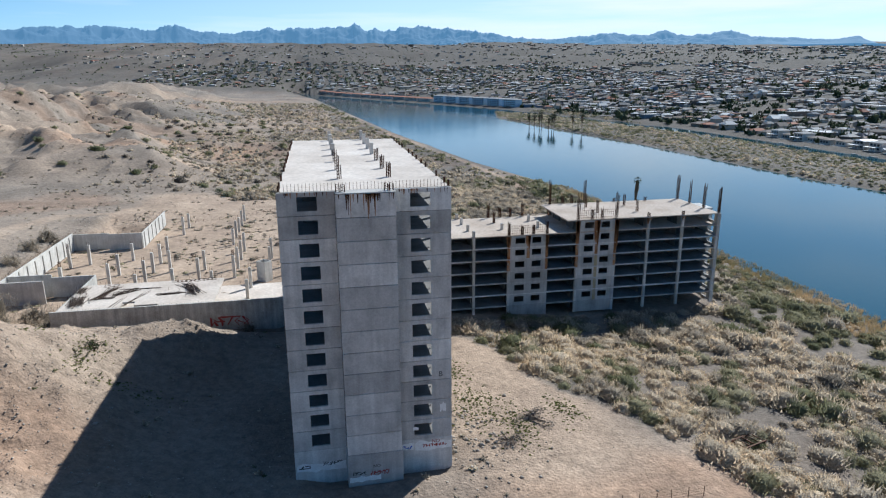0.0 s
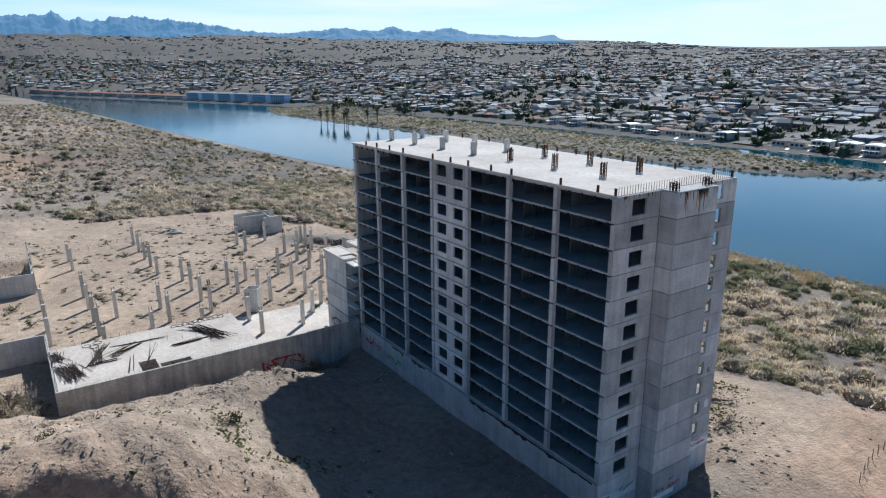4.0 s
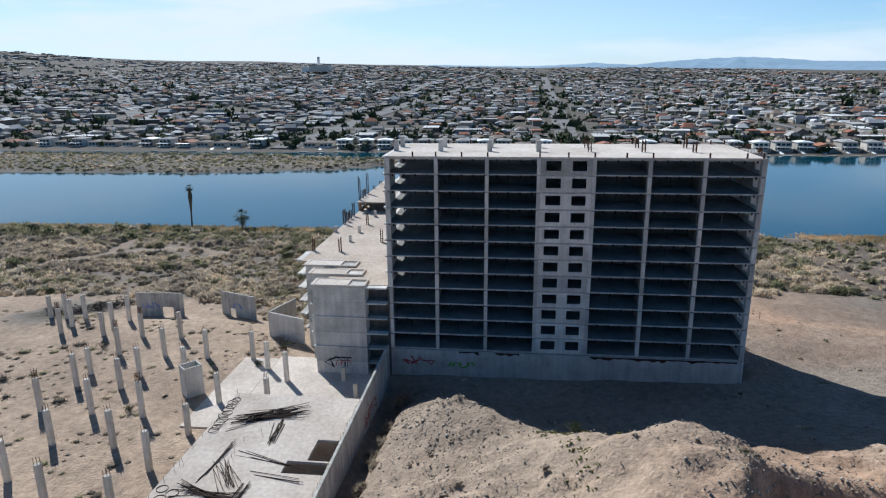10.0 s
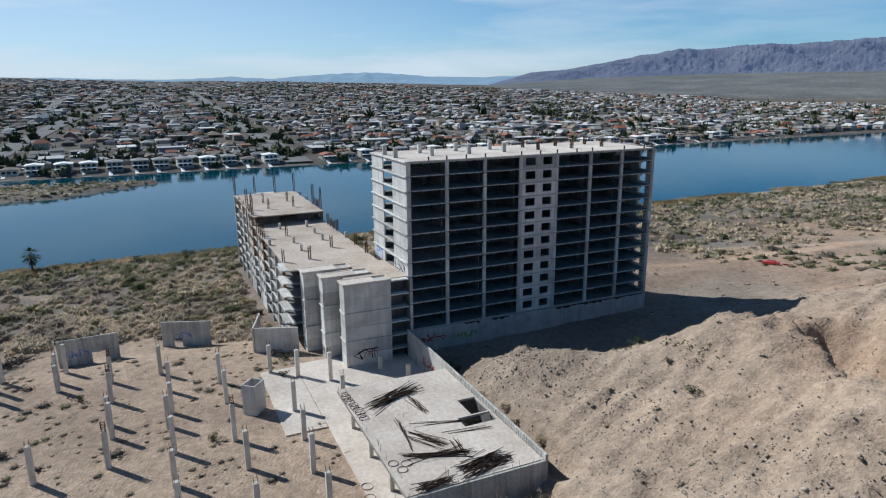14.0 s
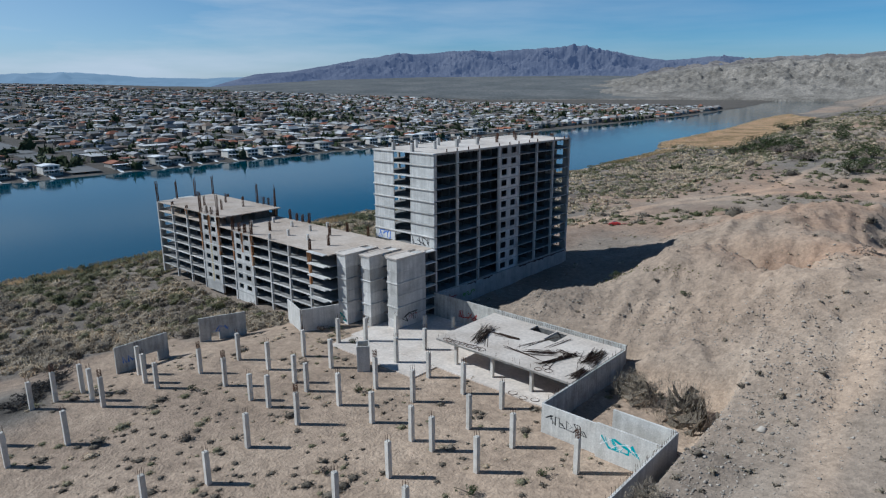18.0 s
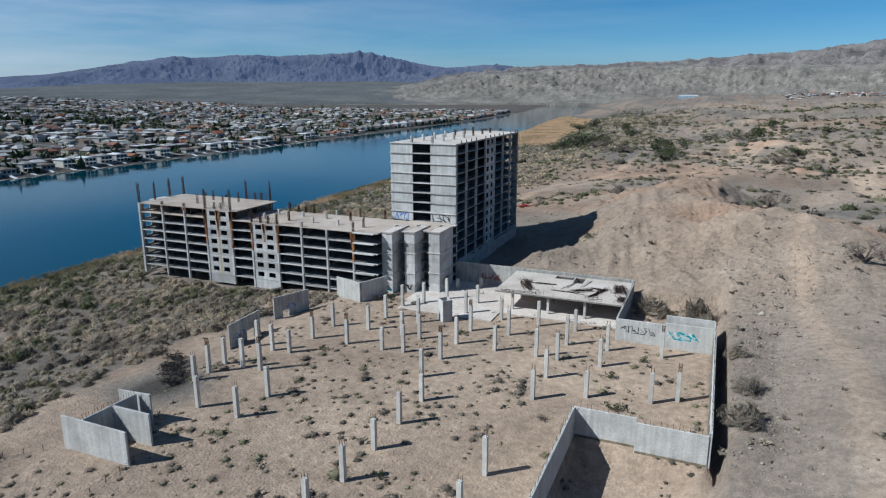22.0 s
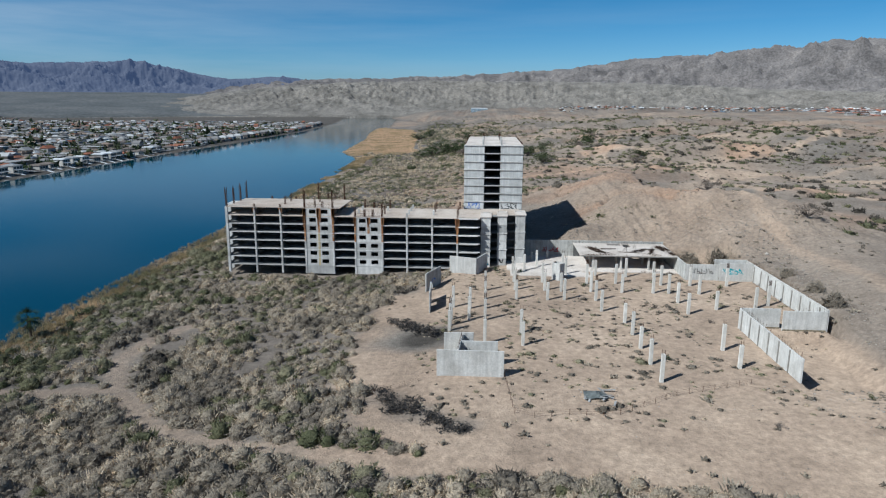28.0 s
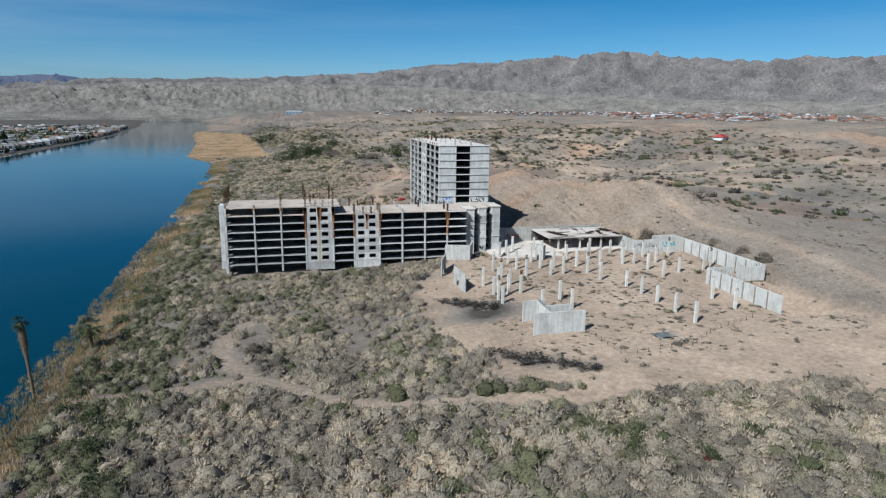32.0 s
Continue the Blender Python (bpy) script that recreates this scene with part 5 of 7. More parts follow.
plant_field("outer_shrubs", np.concatenate(parts_), LIGHT, SHRUB, "scattered dry shrubs along the river bank", "shrubs")
# sparse tufts in the yard, on the heaps and over the desert
parts_ = []
x, y = scatter(-72, 24, 140, 262, 1.9)
keep = 0.6 * smooth(0.46, 0.6, fbm(x / 8, y / 8, 3, 51)) * (1 - bare(x, y)) * (1 - ((y < 158) & (x > -54)))
plant_field("yard_tufts", shrubs(x, y, keep, 0.5 + 0.8 * fbm(x / 3, y / 3, 2, 52) ** 2, 0.42, 0.12 + 0.2 * nrng.uniform(size=len(x)) + 0.5 * (nrng.uniform(size=len(x)) < 0.35)), [bush_shape(70, 80 + i, 5) for i in range(5)], SHRUB, "low grey-olive tufts in the sandy yard", "shrubs")
x, y = scatter(-130, 24, -20, 137, 2.2)
parts_.append(shrubs(x, y, 0.03 + 0.22 * smooth(0.46, 0.64, fbm(x / 12, y / 12, 3, 53)) * (1 - bare(x, y)) * ~((x > -5) & (x < 19) & (y > 73)), 0.6, 0.6, 0.26 + 0.3 * nrng.uniform(size=len(x)) + 0.45 * (nrng.uniform(size=len(x)) < 0.15)))
x, y = scatter(-260, 60, 137, 420, 3.4)
parts_.append(shrubs(x, y, 0.06 + 0.6 * smooth(0.4, 0.6, fbm(x / 16, y / 16, 3, 54)) * (1 - bare(x, y)) * ((x < -75) | (y > 255)), 0.75, 0.75, 0.15 + 0.3 * nrng.uniform(size=len(x))))
for x0, x1, y0, y1, step in ((-420, 60, 420, 900, 6.8), (-420, -130, -300, 140, 7.8), (-500, 60, -900, -100, 8.2), (-900, -420, -900, 900, 19), (-400, 200, -1500, -500, 14)):
    x, y = scatter(x0, x1, y0, y1, step)
    s = near_bank(y) - x
    parts_.append(shrubs(x, y, 0.8 * smooth(60, 110, s) * smooth(0.36, 0.56, fbm(x / 60, y / 60, 3, 55)), 1.35 + 0 * x, 0.75, 0.08 + 0.25 * nrng.uniform(size=len(x)) + 0.6 * (nrng.uniform(size=len(x)) < 0.4)))
x, y = scatter(-2600, 100, -2300, 2600, 38)
s = near_bank(y) - x
parts_.append(shrubs(x, y, 0.95 * smooth(0.42, 0.6, fbm(x / 240, y / 240, 3, 56)) * smooth(120, 300, s) * (np.abs(x) + np.abs(y - 150) > 900), 1.6 + 0 * x, 0.6, 0.2 + 0.3 * nrng.uniform(size=len(x))))
plant_field("desert_tufts", np.concatenate(parts_), TINY, SHRUB, "small grey-brown desert tufts and creosote bushes", "shrubs")

x, y = scatter(-420, 130, -1200, -180, 13)
s = near_bank(y) - x
keep = 0.9 * smooth(20, 40, s) * smooth(0.44, 0.56, fbm(x / 110, y / 60, 3, 57)) * (1 - bare(x, y)) * ~reed_flat(x, y)[1]
plant_field("dark_brush", shrubs(x, y, keep, 3.4, 0.75, 0.72 + 0.28 * nrng.uniform(size=len(x))), LIGHT, SHRUB, "belts of dark olive brush on the southern plain", "shrubs")

x, y = scatter(-150, 130, -420, 20, 4.6)
keep = 0.75 * smooth(0.45, 0.58, fbm(x / 55, y / 38, 4, 59)) * (1 - bare(x, y)) * (near_bank(y) - x > 30) * ~reed_flat(x, y)[1]
plant_field("olive_brush", shrubs(x, y, keep, 1.7, 0.7, np.where(nrng.uniform(size=len(x)) < 0.55, nrng.uniform(0.76, 0.98, len(x)), nrng.uniform(0.15, 0.45, len(x)))), [bush_shape(44, 95 + i, 5) for i in range(4)], SHRUB, "olive and grey brush over the southern flat", "shrubs")
x, y = scatter(-460, 60, -620, 60, 17)
u, w = scatter(-330, 0, 290, 900, 15)
x, y = np.concatenate([x, u]), np.concatenate([y, w])
keep = 0.7 * smooth(0.42, 0.57, fbm(x / 90, y / 90, 2, 58)) * (near_bank(y) - x > 110) * (1 - bare(x, y)) * (np.hypot(x + 58, y - 90) > 60)
plant_field("large_bushes", shrubs(x, y, keep, 2.7, 0.8, np.where(nrng.uniform(size=len(x)) < 0.5, 0.04 + 0.12 * nrng.uniform(size=len(x)), 0.78 + 0.2 * nrng.uniform(size=len(x)))), FULL, SHRUB, "large dark mesquite and creosote bushes in the washes", "shrubs")

# thin green grass where the ground stays damp
GRASS = toned("young_grass", [(0.0, (0.10, 0.11, 0.035)), (1.0, (0.19, 0.20, 0.07))], fine=0.25, thin=0.3)
parts_ = []
for cx, cy, sx, sy, n in ((24, 92, 2.5, 4, 420), (29, 84, 1.6, 3.5, 320), (22, 105, 2.0, 4.0, 260), (38, 88, 1.5, 2.5, 160), (-36, 108, 1.2, 2.4, 160), (-36.5, 104, 0.8, 3.0, 120), (-30, 100, 3.5, 1.2, 140), (-48, 108, 4.0, 0.8, 120), (21, 290, 4, 2, 200), (-16, 160, 2.0, 1.4, 90)):
    x, y = cx + nrng.normal(0, sx, n), cy + nrng.normal(0, sy, n)
    parts_.append(np.stack([x, y, yard(x, y), nrng.uniform(0.1, 0.3, n), nrng.uniform(0.5, 0.9, n), nrng.uniform(0, 6.28, n), nrng.uniform(size=n)], 1))
plant_field("grass", np.concatenate(parts_), [bush_shape(16, 140 + i, 3) for i in range(3)], GRASS, "thin young green grass on bare ground", "grass")

# reeds along the water's edge
blade = []
r_ = np.random.RandomState(3)
for _ in range(20):
    a, d_ = r_.uniform(0, 6.28), r_.uniform(0, 0.9)
    c = np.array([math.cos(a) * d_, math.sin(a) * d_, -0.1])
    t = np.array([math.cos(a * 3), math.sin(a * 3), 0]) * 0.09
    blade.append([c - t, c + t, c + np.array([r_.uniform(-0.35, 0.35), r_.uniform(-0.35, 0.35), r_.uniform(0.6, 1.2)])])
blade = (np.array(blade), 20)
parts_ = []
for y0, y1, step in ((-300, 345, 1.25), (-1200, -300, 2.2)):
    x, y = scatter(40, 280, y0, y1, step)
    s = near_bank(y) - x
    wide = reed_flat(x, y)[0]
    keep = smooth(-5.5, -3, s) * smooth(0, -3, s - wide) * smooth(0.3, 0.42, fbm(x * 0 + 3, y / 30, 2, 34) + 0.1 * (y < -300))
    k = nrng.uniform(size=len(x)) < keep * 0.9
    x, y = x[k], y[k]
    parts_.append(np.stack([x, y, np.maximum(land(x, y), WATER_Z - 0.3), np.full(len(x), step * 0.75), nrng.uniform(0.8, 1.3, len(x)) * (1.5 / step if step < 2 else 0.8), nrng.uniform(0, 6.28, len(x)), np.clip(-0.12 + 1.1 * fbm(x / 14, y / 14, 2, 35) + nrng.normal(0, 0.1, len(x)) + 0.45 * (y < -340), 0, 1)], 1))
plant_field("reeds", np.concatenate(parts_), [blade], REED, "golden dry reeds along the water's edge", "reeds")

# island scrub
x, y = scatter(225, 372, 175, 960, 3.6)
keep = (land(x, y) > -9.4) * 0.8
plant_field("island_scrub", shrubs(x, y, keep, 1.5, 0.7, np.clip(0.55 + 0.4 * fbm(x / 20, y / 20, 2, 44) + nrng.normal(0, 0.1, len(x)), 0, 1)), LIGHT, SHRUB, "olive green scrub on the low river island", "shrubs")

BARK = surface("palm_bark", [(0.3, (0.10, 0.075, 0.05)), (0.7, (0.22, 0.16, 0.10))], 3.0, 0.95, fine=0.2)
FROND = surface("palm_fronds", [(0.3, (0.018, 0.03, 0.012)), (0.7, (0.04, 0.065, 0.022))], 1.0, 0.95)
DEAD = surface("dead_fronds", [(0.3, (0.09, 0.065, 0.045)), (0.7, (0.20, 0.145, 0.09))], 2.0, 0.95)


def palm(x, y, z, h, lean, label, skirt=0.0, crown=1.6, seed=0, group=""):
    """A fan palm: tapered ringed trunk, a skirt of dead fronds and a round head of leaves."""
    r = random.Random(seed)
    tree = thing("palm_tree", label, "palm tree", group, at=pose(x, y, z, lean, lean * 0.6, r.uniform(0, 360)))
    v, f = [], []
    n, rows = 9, 10
    for k in range(rows + 1):
        zz = h * k / rows
        rad = (0.34 - 0.1 * k / rows) * (1 + 0.08 * (k % 2)) + (skirt * 0.55 * max(0, 1 - abs(k / rows - 0.78) * 3.2))
        for i in range(n):
            a = 2 * math.pi * i / n
            w = rad * (1 + r.uniform(-0.12, 0.12))
            v.append((math.cos(a) * w, math.sin(a) * w, zz))
    for k in range(rows):
        f += [(k * n + i, k * n + (i + 1) % n, (k + 1) * n + (i + 1) % n, (k + 1) * n + i) for i in range(n)]
    part("trunk", mesh_from("trunk", v, f, BARK, True), tree)
    for nm, mat, lo, hi, cnt, ln in (("crown", FROND, -0.6, 1.0, 90, crown), ("dead_skirt", DEAD, -1.0, -0.5, int(60 * skirt), crown * 0.75)):
        v, f = [], []
        for k in range(cnt):
            a, e = r.uniform(0, 6.283), r.uniform(lo, hi)
            base = Vector((0, 0, h - (r.uniform(0, h * 0.32) if nm == "dead_skirt" else 0)))
            d = Vector((math.cos(a) * math.sqrt(max(0, 1 - e * e)), math.sin(a) * math.sqrt(max(0, 1 - e * e)), e))
            side = d.cross(Vector((0, 0, 1)))
            side = side.normalized() if side.length > 0.01 else Vector((1, 0, 0))
            mid = base + d * ln * 0.55
            tip = base + d * ln + Vector((0, 0, -0.22 * ln))
            for q in range(5):
                w = (q - 2) * 0.17 * ln
                b0 = len(v)
                v += [tuple(mid - side * 0.03 * ln), tuple(mid + side * 0.03 * ln), tuple(tip + side * w + d * ln * 0.12 * (2 - abs(q - 2)))]
                f.append((b0, b0 + 1, b0 + 2))
            b0 = len(v)
            v += [tuple(base - side * 0.03), tuple(base + side * 0.03), tuple(mid)]
            f.append((b0, b0 + 1, b0 + 2))
        if v:
            part(nm, mesh_from(nm, v, f, mat), tree, None, "shaggy dead fronds" if nm == "dead_skirt" else "")
    return tree


palm(127.5, 241.5, -10.2, 16.0, 2.5, "tall fan palm with a shaggy dead skirt at the waterside", 1.0, 1.8, 1)
palm(122.3, 218.5, -8.9, 5.4, 0, "short green fan palm among riverside shrubs", 0.3, 3.2, 2)
for k, (px, py) in enumerate(((222, 690), (226, 668), (231, 676), (235, 655), (240, 662), (229, 648), (252, 640), (258, 630), (224, 679))):
    palm(px + 10, py, -9.6, 12 + (k * 37 % 5), 1, "fan palm on the tip of the river island", 0.8, 3.4, 10 + k, "island palms")

LEAF = surface("mesquite_leaves", [(0.3, (0.035, 0.05, 0.02)), (0.6, (0.07, 0.085, 0.035)), (0.8, (0.12, 0.12, 0.05))], 0.7, 0.9, fine=0.2)
TWIG = surface("bare_twigs", [(0.3, (0.13, 0.105, 0.085)), (0.7, (0.26, 0.21, 0.17))], 2.0, 0.95)


def tree_mesh(seed, leaves, lumps):
    """A crown of small leaf tufts gathered round several limbs, uneven and open."""
    r = np.random.RandomState(seed)
    cen = np.stack([r.normal(0, 0.42, lumps), r.normal(0, 0.42, lumps), r.uniform(0.35, 0.95, lumps)], 1)
    which = r.randint(0, lumps, leaves)
    d = r.normal(size=(leaves, 3))
    d /= np.linalg.norm(d, axis=1)[:, None]
    c = cen[which] + d * r.uniform(0.12, 0.34, (leaves, 1))
    c[:, 2] = np.abs(c[:, 2])
    s = r.uniform(0.5, 1.3, (leaves, 1)) * 2.6 / math.sqrt(leaves) * 0.55
    t1 = np.cross(d, r.normal(size=(leaves, 3)))
    t1 /= np.linalg.norm(t1, axis=1)[:, None]
    return np.stack([c - t1 * s, c + t1 * s, c + d * s * 1.5], 1), cen


def tree(x, y, radius, height, label, seed, material=None, leaves=900, name="mesquite_tree", category="tree", group=""):
    z = level(x, y)
    ob = thing(name, label, category, group, at=pose(x, y, z))
    tri, cen = tree_mesh(seed, leaves, 9)
    tri = tri.reshape(-1, 3) * [radius, radius, height]
    part("crown", raw_mesh("crown", tri, np.arange(len(tri)).reshape(-1, 3), 3, material or LEAF), ob)
    v, f = [], []
    for c in cen:
        e = Vector((c[0] * radius, c[1] * radius, c[2] * height))
        side = Vector((e.y, -e.x, 0.01)).normalized() * 0.035 * radius
        k = len(v)
        up = Vector((0, 0, 0.03 * radius))
        v += [tuple(-side), tuple(side), tuple(Vector((0, 0, 0.2 * radius))), tuple(e - side * 0.3), tuple(e + side * 0.3), tuple(e + up)]
        f += [(k, k + 1, k + 4, k + 3), (k + 1, k + 2, k + 5, k + 4), (k + 2, k, k + 3, k + 5)]
    part("trunk", mesh_from("trunk", v, f, TWIG), ob)
    return ob


for k, (tx, ty, tr, th) in enumerate(((48, -325, 14, 9), (62, -345, 12, 8), (35, -318, 11, 7), (75, -310, 9, 6), (-30, -250, 10, 7), (-42, -262, 8, 6), (-20, -300, 9, 6), (20, -420, 13, 8), (110, -600, 16, 9), (95, -640, 14, 9), (-60, -420, 10, 6), (40, -520, 14, 8), (-120, -470, 10, 6), (-150, -300, 8, 5), (-160, -560, 12, 7), (10, -640, 14, 8))):
    tree(tx, ty, tr, th, "dark green mesquite thicket on dry ground", 100 + k, None, 700, group="mesquite trees")
def dome_bush(x, y, radius, flat, tone, label, seed):
    """A dense dome of fine bare twigs on a low core."""
    shape, leafy = bush_shape(2600, seed, 9, flat)
    v = shape.reshape(-1, 3) * radius
    a = np.arctan2(v[:, 1], v[:, 0])
    v = v * (0.85 + 0.2 * np.sin(3 * a + seed) + 0.12 * np.sin(7 * a + 2 * seed + v[:, 2]))[:, None] + np.repeat(nrng.normal(0, 0.09 * radius, (len(v) // 3, 3)) * [0.6, 0.6, 0.9], 3, axis=0)
    me = raw_mesh("twigs", v, np.arange(len(v)).reshape(-1, 3), 3, SHRUB)
    # Twigs lighter, core darker, so the bush's inner shade is in the tone.
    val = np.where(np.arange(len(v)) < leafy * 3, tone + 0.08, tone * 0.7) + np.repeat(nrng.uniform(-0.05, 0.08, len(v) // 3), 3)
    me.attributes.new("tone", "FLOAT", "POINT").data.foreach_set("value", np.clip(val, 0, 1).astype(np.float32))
    return tagged(part("tamarisk_bush", me, None, pose(x, y, level(x, y) - 0.1)), label, "bush", "bushes by the walls")


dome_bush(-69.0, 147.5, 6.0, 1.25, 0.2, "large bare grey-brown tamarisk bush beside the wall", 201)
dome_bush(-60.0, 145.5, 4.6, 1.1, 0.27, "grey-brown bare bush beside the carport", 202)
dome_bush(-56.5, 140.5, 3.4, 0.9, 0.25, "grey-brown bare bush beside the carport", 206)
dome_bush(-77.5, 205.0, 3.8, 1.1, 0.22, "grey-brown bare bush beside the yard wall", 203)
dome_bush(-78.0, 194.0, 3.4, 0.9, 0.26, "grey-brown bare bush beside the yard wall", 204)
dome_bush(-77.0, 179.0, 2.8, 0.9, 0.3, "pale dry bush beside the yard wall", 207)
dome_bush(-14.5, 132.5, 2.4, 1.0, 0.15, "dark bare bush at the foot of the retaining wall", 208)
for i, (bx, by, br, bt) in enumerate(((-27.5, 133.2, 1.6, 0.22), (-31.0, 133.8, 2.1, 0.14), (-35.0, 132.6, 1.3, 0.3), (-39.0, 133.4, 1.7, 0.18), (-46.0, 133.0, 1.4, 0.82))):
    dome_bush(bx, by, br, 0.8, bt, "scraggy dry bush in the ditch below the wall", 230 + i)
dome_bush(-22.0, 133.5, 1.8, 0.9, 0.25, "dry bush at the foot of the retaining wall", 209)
tree(-35.5, 107.5, 1.3, 1.5, "lone green bush on the sandy slope", 205, LEAF, 420, "green_bush", "bush")
tree(-54.5, 114, 1.2, 1.3, "lone green bush on the spoil heap", 206, LEAF, 420, "green_bush", "bush")
tree(-86, 78, 5.0, 4.5, "dark bush on the desert slope", 207, TWIG, 1100, "tamarisk_bush", "bush")
tree(-90, 20, 4.0, 3.5, "dark bush on the desert slope", 208, TWIG, 900, "tamarisk_bush", "bush")

# soil tone: darker litter and painted shade under shrubs, pale packed sand on tracks
soil = ground.data.attributes.new("soil", "FLOAT", "POINT")
fx, fy = X.ravel(), Y.ravel()
inner = (np.abs(fx) < 700) & (np.abs(fy) < 1200)
tonev = 0.45 + 0 * fx
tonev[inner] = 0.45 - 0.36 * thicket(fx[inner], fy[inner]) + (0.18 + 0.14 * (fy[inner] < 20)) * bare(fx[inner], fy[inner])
for line in ([(-200, 60), (-150, -20), (-142, -67), (-143, -158), (-118, -225), (-85, -262), (-72, -300), (-85, -345), (-118, -345), (-190, -380), (-320, -420)], [(-330, 800), (-241, 749), (-147, 690), (-93, 721), (-30, 765)], [(-330, 450), (-200, 415), (-140, 403), (-100, 384), (-55, 372)], [(-40, -215), (-81, -174), (-114, -118), (-150, -150), (-195, -205), (-258, -240), (-340, -330), (-420, -480)], [(-114, -118), (-150, -100), (-191, -103), (-260, -60), (-330, -70)], [(-81, -174), (-100, -260), (-128, -362), (-110, -470), (-160, -640)]):
    tonev = tonev + 0.5 * smooth(7.5, 3.5, near_line(fx, fy, line) + (fbm(fx / 20, fy / 20, 2, 62) - 0.5) * 5)
wet = smooth(9, 1, near_bank(fy) - fx)
tonev = tonev - 0.4 * wet
soilyard = smooth(30, 16, fx) * smooth(-76, -70, fx) * smooth(136, 142, fy) * smooth(275, 258, fy) + smooth(18, 24, fx) * smooth(44, 36, fx) * smooth(165, 185, fy) * smooth(262, 248, fy) + smooth(40, 25, fx) * smooth(-75, -60, fx) * smooth(236, 250, fy) * smooth(306, 288, fy)
heap = mound(fx, fy, -68, 112, 1.0, 34, 30) + mound(fx, fy, -60, 82, 0.6, 12, 10)
tonev = tonev + 0.46 * np.clip(soilyard, 0, 1) * (0.5 + fbm(fx / 9, fy / 9, 2, 81)) + 0.26 * np.clip(heap, 0, 1) * (0.6 + 0.8 * fbm(fx / 14, fy / 14, 3, 83))
tonev = tonev + (fbm(fx / 60, fy / 60, 4, 85) - 0.5) * 0.9 * smooth(90, 180, np.hypot(fx + 10, fy - 190))
tonev = tonev - 0.2 * smooth(1200, 2200, np.hypot(fx, fy)) - 0.3 * smooth(1300, 2300, fy)
eastern = np.where(fy < 1900, fx > far_bank(fy) - 2, smooth(-1100, 300, fx + (fbm(fx / 400, fy / 400, 3, 87) - 0.5) * 1400))
tonev = tonev * (1 - eastern) - 0.1 * eastern
for bx, by, br in ((25, 220, 10.0), (26, 222, 8.0), (19, 224, 8.0), (28, 212, 6.5), (22, 218, 5.0), (33, 180, 4.0), (27, 252, 5.5), (21, 258, 6.0), (13, 264, 5.0), (30, 281, 5.0), (18, 283, 5.0), (8, 284, 4.0)):
    tonev = tonev - 0.5 * mound(fx, fy, bx, by, 1.0, br * 0.7, br * 0.5)
tonev = tonev + 0.42 * np.clip(mound(fx, fy, 31, 95, 1.5, 9, 26), 0, 1) * (1 - thicket(fx, fy)) + 0.3 * mound(fx, fy, 50, 66, 1.0, 14, 8)
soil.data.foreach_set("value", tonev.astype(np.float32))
# reddish clay in the cuts and on some slopes
clay = mound(fx, fy, -36, 82, 1.4, 6, 7) + mound(fx, fy, -60, 92, 1.1, 8, 6) + mound(fx, fy, -72, 70, 0.9, 18, 7) + mound(fx, fy, -10, -40, 0.9, 12, 8) + 0.9 * smooth(0.52, 0.66, fbm(fx / 55, fy / 55, 4, 88)) * (np.hypot(fx + 10, fy - 190) > 110)
ground.data.attributes.new("clay", "FLOAT", "POINT").data.foreach_set("value", np.clip(clay * (0.5 + fbm(fx / 6, fy / 6, 3, 89)) * (1 - eastern), 0, 1).astype(np.float32))


# ---- the town across the river ----
def palette(name, stops, rough=0.85):
    m = toned(name, stops, rough)
    for node in m.node_tree.nodes:
        if node.bl_idname == "ShaderNodeValToRGB":
            node.color_ramp.interpolation = "CONSTANT"
    return m


ROOFS = palette("town_roofs", [(0.0, (0.50, 0.49, 0.475)), (0.15, (0.36, 0.345, 0.33)), (0.27, (0.25, 0.235, 0.225)), (0.45, (0.16, 0.135, 0.12)), (0.62, (0.27, 0.205, 0.16)), (0.76, (0.31, 0.13, 0.08)), (0.86, (0.11, 0.125, 0.15)), (0.92, (0.62, 0.61, 0.595))])
WALLS = palette("town_walls", [(0.0, (0.46, 0.40, 0.33)), (0.3, (0.40, 0.38, 0.355)), (0.5, (0.27, 0.21, 0.165)), (0.72, (0.13, 0.115, 0.105)), (0.92, (0.17, 0.22, 0.28))])
GLASS = surface("dark_window_glass", [(0.3, (0.02, 0.025, 0.03)), (0.7, (0.05, 0.06, 0.07))], 0.5, 0.15)
ASPHALT = surface("pale_asphalt", [(0.3, (0.13, 0.125, 0.12)), (0.7, (0.21, 0.205, 0.2))], 0.05, 0.95, fine=0.1)
TREES = toned("town_tree_leaves", [(0.0, (0.035, 0.05, 0.022)), (0.5, (0.07, 0.085, 0.042)), (1.0, (0.13, 0.14, 0.085))], fine=0.3, mottle=0.3)


def house_shape(hip):
    """A unit house: four walls and a roof with eaves, as triangles; the last ones are the roof."""
    e, r = 0.56, 0.5 - hip
    w = [(-0.5, -0.5), (0.5, -0.5), (0.5, 0.5), (-0.5, 0.5)]
    tri = []
    for i in range(4):
        a, b = w[i], w[(i + 1) % 4]
        tri += [((*a, -0.6), (*b, -0.6), (*b, 1)), ((*a, -0.6), (*b, 1), (*a, 1))]
    o = [(-e, -e, 0.97), (e, -e, 0.97), (e, e, 0.97), (-e, e, 0.97)]
    p, q = (-r, 0, 1.55), (r, 0, 1.55)
    tri += [(o[0], o[1], q), (o[0], q, p), (o[2], o[3], p), (o[2], p, q), (o[1], o[2], q), (o[3], o[0], p), (o[0], o[2], o[1]), (o[0], o[3], o[2])]
    return np.array(tri, float)


